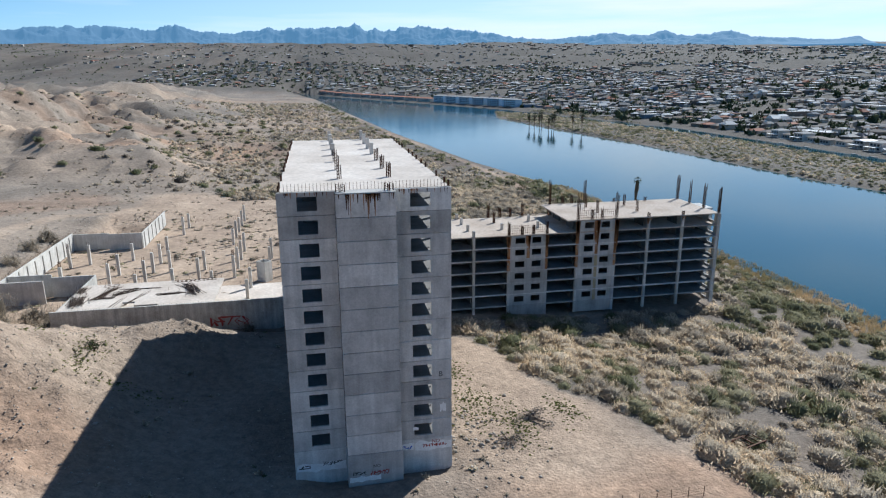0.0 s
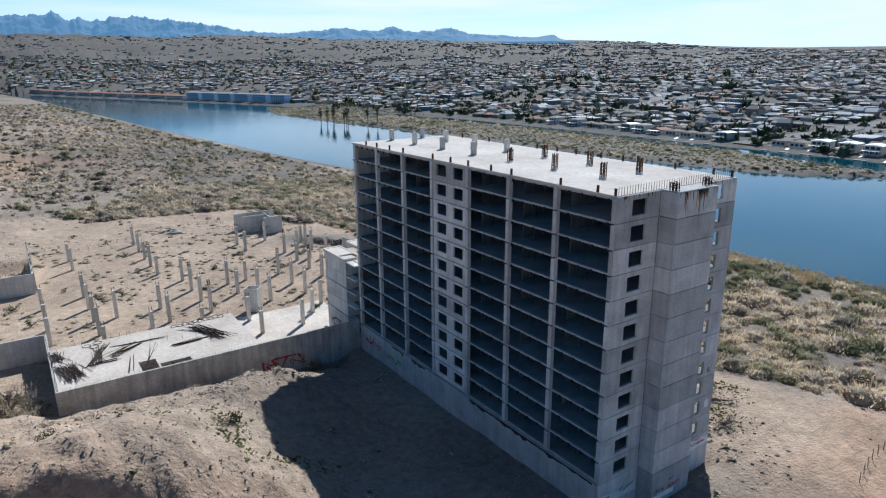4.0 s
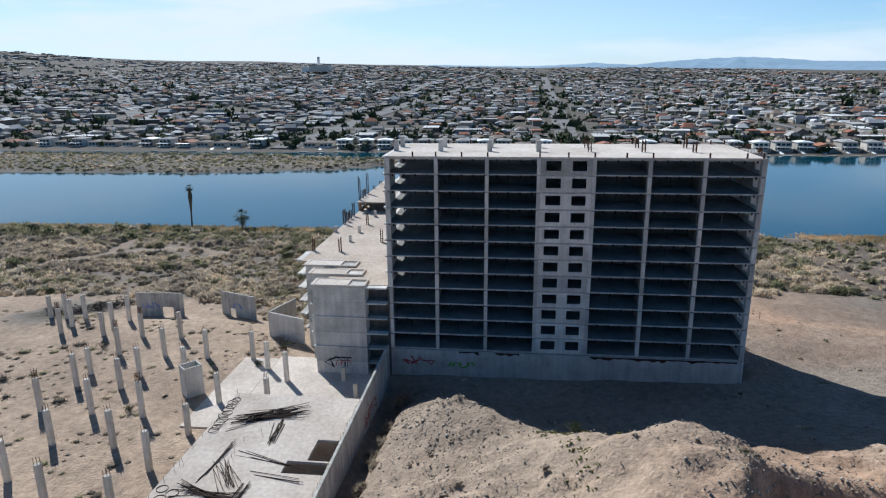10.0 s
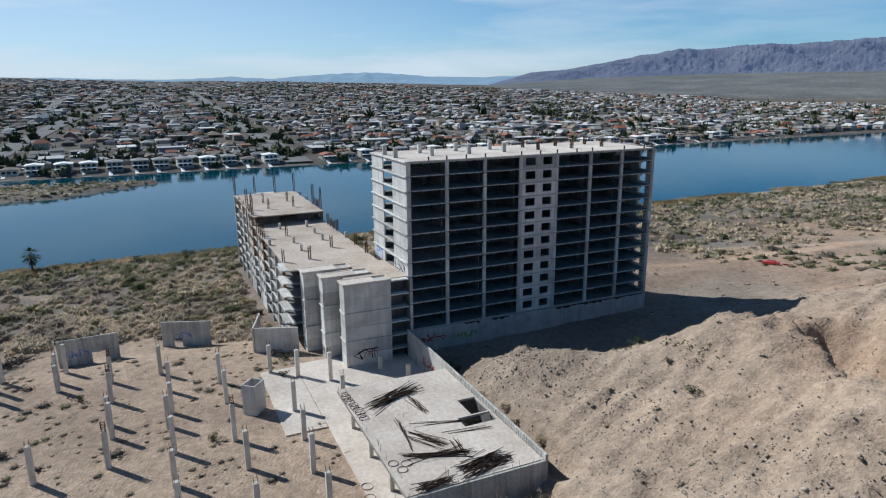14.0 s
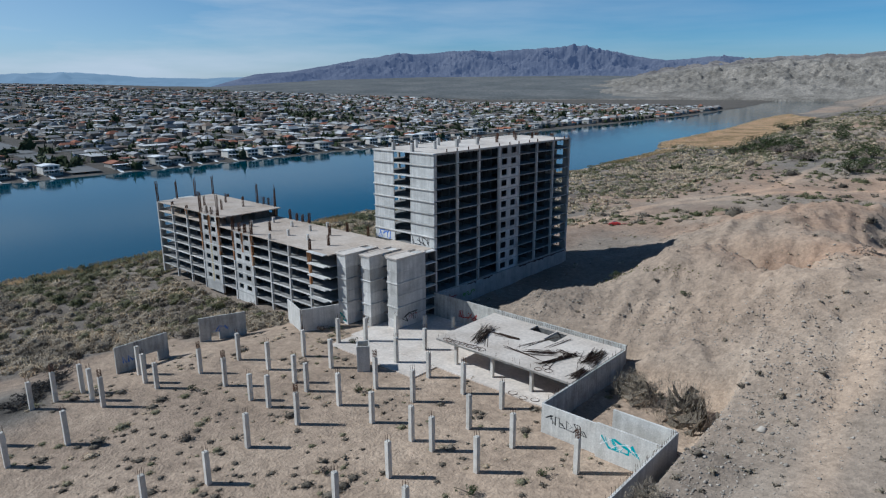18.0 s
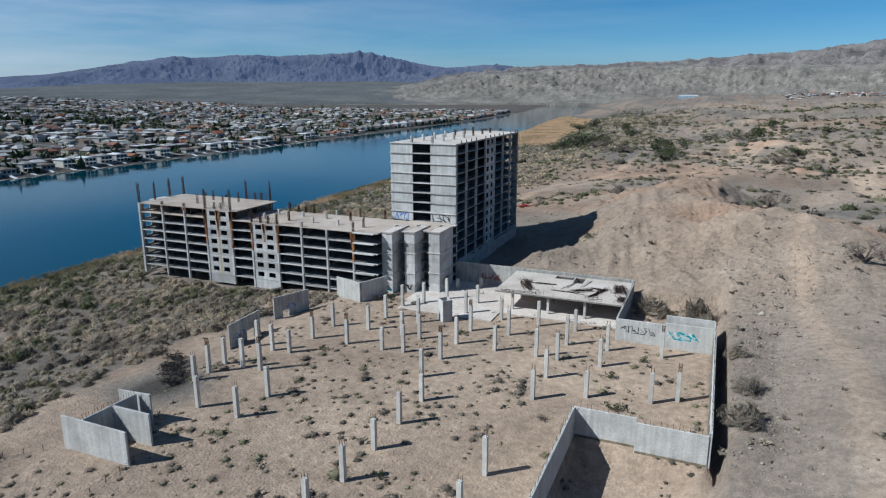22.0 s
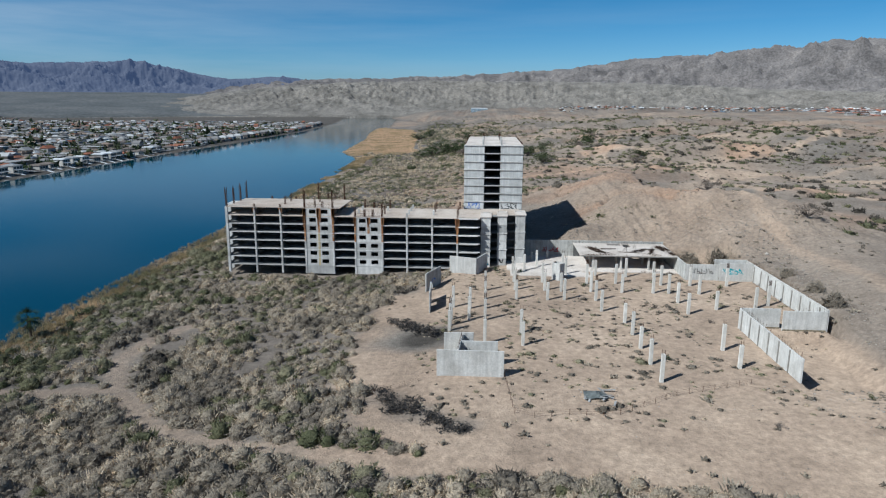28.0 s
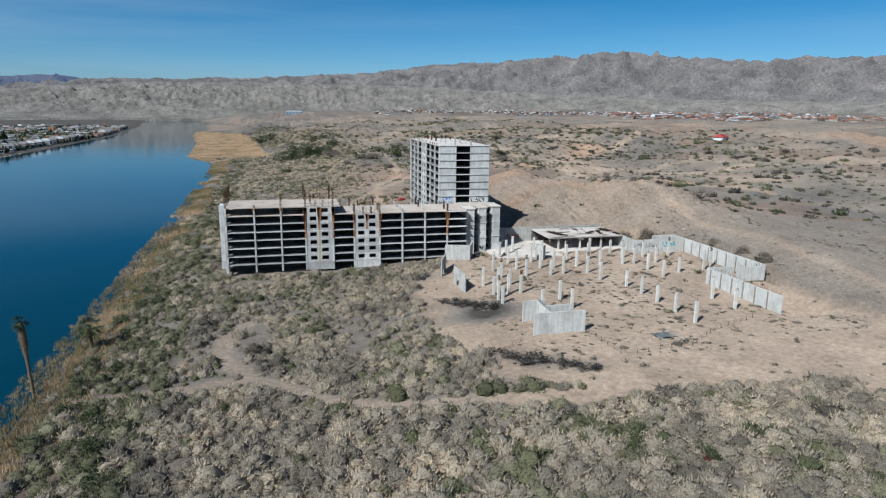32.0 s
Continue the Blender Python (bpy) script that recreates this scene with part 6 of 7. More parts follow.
def house_field(name, rows, label):
    """One object from many far houses; rows are (x, y, z, along, deep, high, turn, wall tone, roof tone, hip)."""
    rows = np.asarray(rows, float)
    vs, tones, mats = [], [], []
    for hip in (0.0, 0.25, 0.42):
        p = rows[rows[:, 9] == hip]
        if not len(p):
            continue
        shape = house_shape(hip)
        if hip == 0.42:
            shape[8:, :, 2] = np.minimum(shape[8:, :, 2], 1.08)
        flat = shape.reshape(-1, 3)
        c, s = np.cos(p[:, 6]), np.sin(p[:, 6])
        lx, ly = flat[None, :, 0] * p[:, 3:4], flat[None, :, 1] * p[:, 4:5]
        x = lx * c[:, None] - ly * s[:, None] + p[:, 0:1]
        y = lx * s[:, None] + ly * c[:, None] + p[:, 1:2]
        z = flat[None, :, 2] * p[:, 5:6] + p[:, 2:3]
        vs.append(np.stack([x, y, z], 2).reshape(-1, 3))
        roof = np.repeat((np.arange(len(shape)) >= 8).astype(int), 3)
        tones.append(np.where(roof[None, :] > 0, p[:, 8:9], p[:, 7:8]).ravel())
        mats.append(np.tile((np.arange(len(shape)) >= 8).astype(int), len(p)))
    v = np.concatenate(vs)
    me = raw_mesh(name, v, np.arange(len(v)).reshape(-1, 3), 3, [WALLS, ROOFS], mat_index=np.concatenate(mats))
    me.attributes.new("tone", "FLOAT", "POINT").data.foreach_set("value", np.concatenate(tones).astype(np.float32))
    return tagged(part(name, me), label, "houses", kind="stuff")


hr = np.random.RandomState(21)
STREETS = [-1180, -900, -640, -395, -150, 75, 300, 560, 800, 1050]          # streets that run away from the river
AVENUES = [150, 430, 760, 1180, 1700]                                       # distance of avenues from the bank


def lots(e0, e1, y0, y1, de, dy, fill, size, x_shift=None):
    E_, Y_ = np.meshgrid(np.arange(e0, e1, de), np.arange(y0, y1, dy))
    E_, Y_ = E_.ravel(), Y_.ravel()
    n = len(E_)
    E_ = E_ + hr.uniform(-0.18, 0.18, n) * de
    Y_ = Y_ + hr.uniform(-0.2, 0.2, n) * dy
    keep = hr.uniform(size=n) < fill * smooth(0.22, 0.4, fbm(E_ / 160, Y_ / 160, 2, 7))
    for st in STREETS:
        keep &= np.abs(Y_ - st - 0.06 * E_ * math.sin(st)) > (24 if st in (75, 300, -395) else 13)
    for av in AVENUES:
        keep &= np.abs(E_ - av) > 14
    E_, Y_ = E_[keep], Y_[keep]
    n = len(E_)
    X_ = far_bank(Y_) + E_ if x_shift is None else x_shift + E_
    big = hr.uniform(size=n) < 0.05
    w = hr.uniform(0.7, 1.1, n) * size * np.where(big, 2.2, 1)
    d = hr.uniform(0.6, 0.9, n) * size * np.where(big, 1.5, 1)
    h = np.where(big, 5.0, hr.choice([2.8, 3.0, 3.4, 5.6], n, p=[0.35, 0.35, 0.2, 0.1]))
    turn = hr.choice([0, math.pi / 2], n) + 0.12 * np.sin(Y_ / 300) + hr.normal(0, 0.04, n)
    hip = np.where(big, 0.42, hr.choice([0.0, 0.25, 0.42], n, p=[0.35, 0.35, 0.3]))
    return np.stack([X_, Y_, land(X_, Y_) - 0.2, w, d, h, turn, hr.uniform(size=n), np.where(big, hr.choice([0.95, 0.1, 0.2], n), np.where((hr.uniform(size=n) < 0.2) & (fbm(X_ / 190, Y_ / 190, 2, 19) > 0.54), hr.choice([0.05, 0.96, 0.05, 0.2], n), hr.uniform(size=n) * 0.93)), hip], 1)


near = np.concatenate([lots(46, 900, -1420, 1250, 21, 16.5, 0.93, 11.6), lots(60, 1300, 1250, 2050, 36, 30, 0.8, 15.0)])
# sheds, carports, parked vehicles and wings beside the houses
n_ = len(near)
pick = hr.choice(n_, int(n_ * 1.7))
bits = near[pick].copy()
bits[:, 0] += hr.uniform(-10, 10, len(pick))
bits[:, 1] += hr.uniform(-9, 9, len(pick))
bits[:, 2] = land(bits[:, 0], bits[:, 1]) - 0.2
bits[:, 3], bits[:, 4], bits[:, 5] = hr.uniform(2.2, 8.0, len(pick)), hr.uniform(2.0, 5.0, len(pick)), hr.uniform(1.5, 3.2, len(pick))
bits[:, 7], bits[:, 8], bits[:, 9] = hr.uniform(size=len(pick)), hr.choice([0.05, 0.5, 0.3, 0.95, 0.7, 0.9], len(pick)), hr.choice([0.25, 0.42], len(pick))
house_field("town_outbuildings", bits, "sheds, carports and parked vehicles between the houses")
house_field("town_houses", near, "low desert houses with white, grey and red roofs across the river")
far1 = lots(900, 2000, -1500, 2400, 30, 26, 0.85, 17.0)
far2 = lots(2000, 3900, -1200, 3300, 55, 46, 0.6, 24.0)
far3 = np.concatenate([lots(0, 1500, 1990, 2750, 34, 28, 0.85, 15.0, -520), lots(0, 3400, 2500, 4300, 80, 64, 0.6, 18.0, -900), lots(0, 1500, 2500, 4200, 150, 120, 0.3, 16.0, -2400)])
house_field("far_town_houses", np.concatenate([far1, far2, far3]), "dense far suburb of low pale houses on a rising plain")
sw = lots(0, 750, -1800, -1080, 22, 20, 0.95, 17.0, -1650)
sw[:, 8] = np.where(hr.uniform(size=len(sw)) < 0.4, 0.8, sw[:, 8])
house_field("hillside_houses", sw, "distant pale houses with red roofs below the mountains")


def town_trees(name, e0, e1, y0, y1, n, rad, shift=None):
    E_, Y_ = hr.uniform(e0, e1, n), hr.uniform(y0, y1, n)
    X_ = far_bank(Y_) + E_ if shift is None else shift + E_
    # Tone grows paler with distance, haze put into the leaf colour.
    rows = np.stack([X_, Y_, land(X_, Y_), rad * hr.uniform(0.6, 1.5, n), hr.uniform(1.0, 1.9, n), hr.uniform(0, 6.28, n), np.clip(hr.uniform(0, 1, n) + smooth(900, 3000, np.hypot(X_, Y_)) * 0.6, 0, 1)], 1)
    return rows


plant_field("town_trees", np.concatenate([town_trees("f", 8, 110, -1000, 900, 620, 4.4), town_trees("n", 0, 1500, 1960, 2750, 1300, 5, -520), town_trees("a", 26, 900, -1420, 1250, 4600, 4.0), town_trees("g", 20, 900, -1420, 1250, 420, 7.0), town_trees("e", 40, 1300, 1250, 2050, 900, 4), town_trees("b", 900, 2600, -1500, 3000, 3200, 5.5), town_trees("c", 0, 750, -1800, -1080, 250, 4, -1650), town_trees("d", 0, 3400, 1980, 4300, 2000, 3.6, -900), town_trees("d", 0, 1500, 1500, 4200, 1300, 4.0, -2400)]), TOWN, TREES, "dark green trees between the houses", "trees")


def road(name, pts, width, label, lift=0.35):
    """A paved strip that follows the ground through pts."""
    P = []
    for (ax, ay), (bx, by) in zip(pts[:-1], pts[1:]):
        k = max(2, int(math.hypot(bx - ax, by - ay) / 25))
        P += [(ax + (bx - ax) * i / k, ay + (by - ay) * i / k) for i in range(k)]
    P.append(pts[-1])
    P = np.array(P, float)
    d = np.gradient(P, axis=0)
    d /= np.linalg.norm(d, axis=1)[:, None]
    nrm = np.stack([-d[:, 1], d[:, 0]], 1) * width / 2
    v = []
    for s_ in (-1, 1):
        q = P + nrm * s_
        far_ = np.hypot(q[:, 0], q[:, 1])
        v.append(np.stack([q[:, 0], q[:, 1], land(q[:, 0], q[:, 1]) + lift + np.clip(far_ - 600, 0, None) * 0.0012], 1))
    n = len(P)
    v = np.concatenate(v)
    i = np.arange(n - 1)
    ob = part(name, raw_mesh(name, v, np.stack([i, i + 1, i + n + 1, i + n], 1)[:, ::-1], 4, ASPHALT))
    return tagged(ob, label, "road", kind="structure")


for st in STREETS:
    b = float(far_bank(st))
    road("road", [(b + 8, st), (b + 500, st + 30 * math.sin(st)), (b + 1100, st + 66 * math.sin(st)), (b + 1900, st + 114 * math.sin(st))], 20 if st in (75, 300, -395) else 8, "pale asphalt street between houses")
for av in AVENUES:
    ys = np.arange(-1400, 1300, 150)
    road("road", [(float(far_bank(t)) + av, float(t)) for t in ys], 10, "pale asphalt avenue through the suburb")

# waterfront houses, one by one
HOUSEWALL = surface("painted_plaster", [(0.3, (0.46, 0.42, 0.37)), (0.7, (0.60, 0.57, 0.52))], 0.2, 0.9, per="object", spread=0.35, fine=0.06)
WHITE = surface("white_paint", [(0.3, (0.66, 0.66, 0.64)), (0.7, (0.78, 0.78, 0.76))], 0.5, 0.6)
ROOFMAT = [surface("tile_roof_red", [(0.3, (0.26, 0.10, 0.06)), (0.7, (0.38, 0.17, 0.10))], 0.8, 0.85, fine=0.15), surface("shingle_roof_grey", [(0.3, (0.24, 0.23, 0.22)), (0.7, (0.38, 0.37, 0.36))], 0.8, 0.9, fine=0.15), surface("shingle_roof_brown", [(0.3, (0.14, 0.11, 0.09)), (0.7, (0.24, 0.20, 0.17))], 0.8, 0.9, fine=0.15), surface("metal_roof_white", [(0.3, (0.58, 0.58, 0.57)), (0.7, (0.70, 0.70, 0.69))], 0.8, 0.5, fine=0.05)]
DOCK = surface("grey_dock_boards", [(0.3, (0.25, 0.24, 0.22)), (0.7, (0.40, 0.38, 0.35))], 1.0, 0.9, fine=0.1)


def roof_mesh(name, w, d, rise, hip, material):
    e = 0.7
    v = [(-w / 2 - e, -d / 2 - e, 0), (w / 2 + e, -d / 2 - e, 0), (w / 2 + e, d / 2 + e, 0), (-w / 2 - e, d / 2 + e, 0)]
    v += [(a, b, 0.22) for a, b, _ in v]
    v += [(-w / 2 + hip, 0, rise), (w / 2 - hip, 0, rise)]
    f = [(3, 2, 1, 0), (0, 1, 5, 4), (1, 2, 6, 5), (2, 3, 7, 6), (3, 0, 4, 7), (4, 5, 9, 8), (6, 7, 8, 9), (5, 6, 9), (7, 4, 8)]
    return mesh_from(name, v, f, material)


def waterfront_house(kind, label):
    """A house on the bank: body, roof, terrace with rail, windows, boat ramp."""
    r = random.Random(kind)
    w, d, h = r.choice((10.5, 11.5, 9.5)), r.choice((11.0, 13.0)), (3.0, 5.6, 3.2, 5.4)[kind]
    ob = thing("waterfront_house", label, "house", "waterfront houses")
    body = box("wall", -d / 2, d / 2, -w / 2, w / 2, -1.2, h, HOUSEWALL, ob)
    part("roof", roof_mesh("roof", d, w, (1.9, 1.6, 1.4, 1.1)[kind], (0.4, 3.5, 3.0, 0.3)[kind], ROOFMAT[kind]), ob, pose(0, 0, h + 0.01))
    for z0 in ((0.8,) if h < 4 else (0.6, 3.3)):
        for k in range(3):
            y = (k - 1) * w * 0.3
            pane = box("window", -d / 2 - 0.06, -d / 2 - 0.01, y - 1.1, y + 1.1, z0, z0 + 1.6, GLASS, ob)
    box("terrace", -d / 2 - 4.5, -d / 2 - 0.02, -w / 2, w / 2, -1.6, -0.1, DOCK, ob)
    for k in range(4):
        box("terrace_post", -d / 2 - 4.4, -d / 2 - 4.2, -w / 2 + k * w / 3.1, -w / 2 + k * w / 3.1 + 0.2, -0.1, 2.6 if kind != 2 else 1.0, WHITE, ob)
    if kind != 2:
        box("awning", -d / 2 - 4.7, -d / 2 - 0.7, -w / 2, w / 2, 2.6, 2.75, ROOFMAT[3] if kind != 0 else WHITE, ob)
    ramp = mesh_from("boat_ramp", [(0, -1.2, 0), (0, 1.2, 0), (-7.5, 1.2, -1.9), (-7.5, -1.2, -1.9), (0, -1.2, -0.3), (0, 1.2, -0.3), (-7.5, 1.2, -2.2), (-7.5, -1.2, -2.2)], [(0, 1, 2, 3), (7, 6, 5, 4), (0, 3, 7, 4), (1, 5, 6, 2), (2, 6, 7, 3), (0, 4, 5, 1)], WHITE)
    part("boat_ramp", ramp, ob, pose(-d / 2 - 4.5, w * 0.28, -0.4))
    part("dock", box_mesh("dock", 3.0, 6.5, 0.35, DOCK), ob, pose(-d / 2 - 13.2, w * 0.1, -2.35))
    return ob


models = [waterfront_house(0, "single-storey waterfront house with a red tile roof"), waterfront_house(1, "two-storey waterfront house with a grey shingle roof"), waterfront_house(2, "waterfront house with a brown roof and dock"), waterfront_house(3, "two-storey waterfront house with a white metal roof")]
y, first = -1380.0, {}
while y < 640:
    near_st = min(abs(y - st) for st in STREETS)
    if near_st > 11:
        k = hr.choice([0, 1, 1, 2, 2, 3])
        b = float(far_bank(y))
        m = pose(b + 20 + hr.uniform(-1.5, 1.5), y, -7.6, 0, 0, math.degrees(0.05 * math.sin(y / 90)))
        if -520 < y < 520:
            if k not in first:
                models[k].matrix_basis = m
                first[k] = True
            else:
                copy_thing(models[k], m)
        else:
            first.setdefault("rest", []).append((b + 20, y, -7.8, 13, 11, (3.2, 5.6, 3.2, 5.4)[k], 0.0, hr.uniform(), (0.8, 0.3, 0.5, 0.0)[k], 0.25))
    y += hr.uniform(13.2, 17.5)
house_field("waterfront_row", first["rest"], "far row of waterfront houses with docks")

# apartments up the river
AQUA = surface("pale_blue_plaster", [(0.3, (0.38, 0.50, 0.60)), (0.7, (0.52, 0.63, 0.71))], 0.2, 0.8, per="object", spread=0.12)


def apartment(x, y, turn, ln, floors, wall_mat, roof_mat, label, name="apartment_building"):
    ob = thing(name, label, "apartment building", "apartments", at=pose(x, y, float(land(x, y)) - 0.5, 0, 0, turn))
    h = floors * 3.0
    box("wall", -ln / 2, ln / 2, -7, 7, 0, h, wall_mat, ob)
    part("roof", roof_mesh("roof", ln, 14, 2.2, 5, roof_mat), ob, pose(0, 0, h + 0.01))
    for k in range(floors):
        for j in range(int(ln / 5)):
            box("window", -ln / 2 + 2 + j * 5, -ln / 2 + 4.6 + j * 5, 7.01, 7.08, k * 3 + 0.8, k * 3 + 2.4, GLASS, ob)
        box("balcony", -ln / 2 + 1, ln / 2 - 1, 7.1, 8.2, k * 3 + 0.1, k * 3 + 0.35, WHITE, ob)
    return ob


for k in range(6):
    t = 1055 + k * 42
    b = float(far_bank(t))
    apartment(b + 30, t, 112, 34, 4, AQUA, ROOFMAT[1], "pale blue four-storey apartment building by the river")
for k in range(11):
    t = 1310 + k * 52
    b = float(far_bank(t))
    apartment(b + 26, t, 112, 46, 2, HOUSEWALL, ROOFMAT[0], "low apartment building with an orange tile roof")
apartment(40, -1990, 0, 60, 5, AQUA, ROOFMAT[3], "distant blue and white riverside hotel")
apartment(-1050, -1420, 30, 130, 2, WHITE, ROOFMAT[3], "long white distant building on the plain")
apartment(-1240, -1290, 32, 120, 2, WHITE, ROOFMAT[3], "long white distant building on the plain")
plant = thing("power_plant", "distant pale power plant with one chimney stack", "power plant", at=pose(2300, 851, 66))
box("hall", -25, 25, -45, 30, -8, 14, HOUSEWALL, plant)
box("hall", -18, 18, 31, 60, -8, 9, WHITE, plant)
box("chimney_stack", -4, 4, -4, 4, 14.1, 45, WHITE, plant)
for pts, wd in (([(560, 520), (900, 760), (1500, 1080), (2300, 1700)], 18), ([(470, 380), (800, 300), (1500, 340), (2500, 260)], 16), ([(640, -900), (1100, -600), (1800, -420), (2600, -380)], 16)):
    road("road", pts, wd, "wide pale main road through the suburb", 2.2)


# ---- wear, paint and clutter on and round the buildings ----
def paint(name, r, g, b):
    return surface(name, [(0.3, (r * 0.8, g * 0.8, b * 0.8)), (0.7, (r, g, b))], 1.5, 0.7, fine=0.1)


PAINT = {"black": paint("black_spray_paint", 0.02, 0.02, 0.022), "turquoise": paint("turquoise_spray_paint", 0.01, 0.34, 0.38), "red": paint("red_spray_paint", 0.34, 0.06, 0.055), "blue": paint("blue_spray_paint", 0.05, 0.16, 0.55),
         "purple": paint("purple_spray_paint", 0.22, 0.05, 0.35), "green": paint("green_spray_paint", 0.16, 0.34, 0.05), "white": paint("white_wall_paint", 0.86, 0.86, 0.84)}


def graffiti(x, y, z, turn, width, height, colour, seed, parent, bold=0.16):
    """Sprayed strokes in unreadable shapes, flat on a wall that faces local -y; (x, y, z) is the lower middle."""
    r = random.Random(seed)
    n = max(2, int(width / (height * 0.8)))
    pts = []
    for k in range(n):
        x0, w = -width / 2 + k * width / n, width / n * 0.86
        for j in range(5):
            p = (x0 + w * r.choice((0.05, 0.5, 0.95)), height * r.choice((0.02, 0.5, 0.98)))
            if not pts or p != pts[-1]:
                pts.append(p)
    v, f = [], []
    for i, (px, pz) in enumerate(pts):
        (ax, az), (bx, bz) = pts[max(i - 1, 0)], pts[min(i + 1, len(pts) - 1)]
        d = math.hypot(bx - ax, bz - az) or 1
        t = bold * height * r.uniform(0.35, 0.6)
        v += [(px - (bz - az) / d * t - 0.3 * t, -0.001 * (i % 7), pz + (bx - ax) / d * t), (px + (bz - az) / d * t + 0.3 * t, -0.001 * (i % 7), pz - (bx - ax) / d * t)]
        if i:
            f.append((2 * i - 2, 2 * i - 1, 2 * i + 1, 2 * i))
    ob = part("graffiti", mesh_from("graffiti", v, f, PAINT[colour]), None, pose(x, y, z, 0, 0, turn), colour + " sprayed graffiti")
    if parent is not None:
        ob.parent = parent
        ob.matrix_parent_inverse = parent.matrix_basis.inverted()
    else:
        tagged(ob, "unreadable " + colour + " graffiti sprayed on concrete", "graffiti")
    return ob


def patch(x0, x1, y, z0, z1, parent, colour="white"):
    """A worn patch of rolled-on paint on a wall that faces south."""
    r = random.Random(int(x0 * 13 + z0 * 7))
    n = 9
    top = [(x0 + (x1 - x0) * i / (n - 1), y, z1 - r.uniform(0, 0.25) * (z1 - z0)) for i in range(n)]
    low = [(x0 + (x1 - x0) * i / (n - 1), y, z0 + r.uniform(0, 0.25) * (z1 - z0)) for i in range(n)]
    return part("paint_patch", mesh_from("paint_patch", low + top, [(i, i + 1, n + i + 1, n + i) for i in range(n - 1)], PAINT[colour]), parent, None, colour + " paint patch")


WALLOBS = {}
for ob in list(bpy.data.objects):
    if ob.parent is None and ob.name.split(".")[0] in ("yard_wall", "retaining_wall", "free_wall"):
        WALLOBS[(round(ob.matrix_basis.translation.x), round(ob.matrix_basis.translation.y))] = ob
wall_turq = next(o for k, o in WALLOBS.items() if o.get("label", "").find("turquoise") >= 0)
wall_black = next(o for k, o in WALLOBS.items() if o.get("label", "") == "pale concrete yard wall with black graffiti")
wall_red = next(o for k, o in WALLOBS.items() if o.get("label", "").find("red graffiti") >= 0)
graffiti(-67.0, 166.385, -1.7, 180, 6.4, 1.6, "turquoise", 3, wall_turq, 0.26)
graffiti(-67.0, 166.395, -1.7, 180, 6.6, 1.6, "white", 4, wall_turq, 0.06)
graffiti(-57.6, 165.785, -1.9, 180, 7.6, 1.5, "black", 5, wall_black, 0.13)
graffiti(-18.4, 136.79, -3.6, 0, 8.0, 2.0, "red", 6, wall_red, 0.2)
graffiti(-14.0, 137.21, -2.3, 180, 6.0, 1.6, "red", 7, wall_red, 0.2)
graffiti(0.8, TY1 + 0.31, 12.85, 180, 6.6, 1.9, "black", 8, tower, 0.14)
graffiti(13.4, TY1 + 0.31, 12.85, 180, 5.6, 1.9, "blue", 9, tower, 0.16)
graffiti(TX0 - 0.13, 131.5, -1.6, -90, 6.0, 1.6, "red", 10, tower, 0.18)
graffiti(TX0 - 0.13, 124.0, -1.9, -90, 5.0, 1.0, "green", 11, tower, 0.3)
# painted-over base at the south end, with warning writing
yb = TY0 - 0.254
patch(-3.2, 3.1, yb, -1.9, -0.35, tower)
graffiti(-2.2, yb - 0.006, -1.5, 0, 1.6, 0.7, "black", 12, tower, 0.2)
graffiti(1.4, yb - 0.006, -0.95, 0, 2.6, 0.5, "black", 13, tower, 0.2)
patch(12.2, 17.1, yb, -0.7, 1.2, tower)
patch(10.5, 12.0, yb, -0.2, 1.0, tower)
graffiti(11.2, yb - 0.006, 0.1, 0, 1.2, 0.4, "blue", 14, tower, 0.3)
graffiti(14.9, yb - 0.006, 0.1, 0, 3.2, 0.4, "red", 15, tower, 0.3)
patch(3.4, 7.4, TY0 - 2.505, -2.6, -1.6, tower)
graffiti(4.6, TY0 - 2.51, -1.5, 0, 1.8, 0.45, "black", 16, tower, 0.25)
graffiti(7.2, TY0 - 2.51, -1.7, 0, 2.6, 0.6, "red", 17, tower, 0.22)
patch(15.6, 16.4, TY0 - 0.215, 5.0, 6.5, tower)
patch(12.0, 12.7, TY0 - 0.215, 2.6, 3.2, tower)


def lettering(text, x, y, z, size, colour, parent):
    cu = bpy.data.curves.new("lettering", "FONT")
    cu.body, cu.size, cu.align_x, cu.extrude = text, size, "CENTER", 0.002
    cu.materials.append(PAINT[colour])
    return part("lettering", cu, parent, pose(x, y, z, 90, 0, 0), colour + " painted letters")


lettering("NO", 15.0, yb - 0.008, 0.62, 0.7, "red", tower)
lettering("NO", 6.9, TY0 - 2.512, -0.6, 0.6, "black", tower)
lettering("B", 15.7, TY0 - 0.218, 10.2, 1.0, "black", tower)
# rust that has run down from the bars at the roof edge
sr = random.Random(31)
for k in range(64):
    x = sr.choice((sr.uniform(3.6, 10.0), sr.uniform(6.5, 8.6), sr.uniform(TX0 + 0.4, 3.0), sr.uniform(10.6, TX1 - 0.4)))
    on_shaft = 3.4 < x < 10.1
    h = sr.uniform(0.5, 1.2) * (2.6 if sr.random() < 0.3 else 1.0) if on_shaft else sr.uniform(0.3, 0.9)
    y = TY0 - 2.404 if on_shaft else TY0 - 0.214
    w = sr.uniform(0.04, 0.13)
    part("rust_streak", mesh_from("rust_streak", [(x - w, y, TTOP - 0.08), (x - w * 0.3, y, TTOP - h), (x + w * 0.3, y, TTOP - h), (x + w, y, TTOP - 0.08)], [(0, 1, 2, 3)], RUST if sr.random() < 0.5 else STEEL), tower)
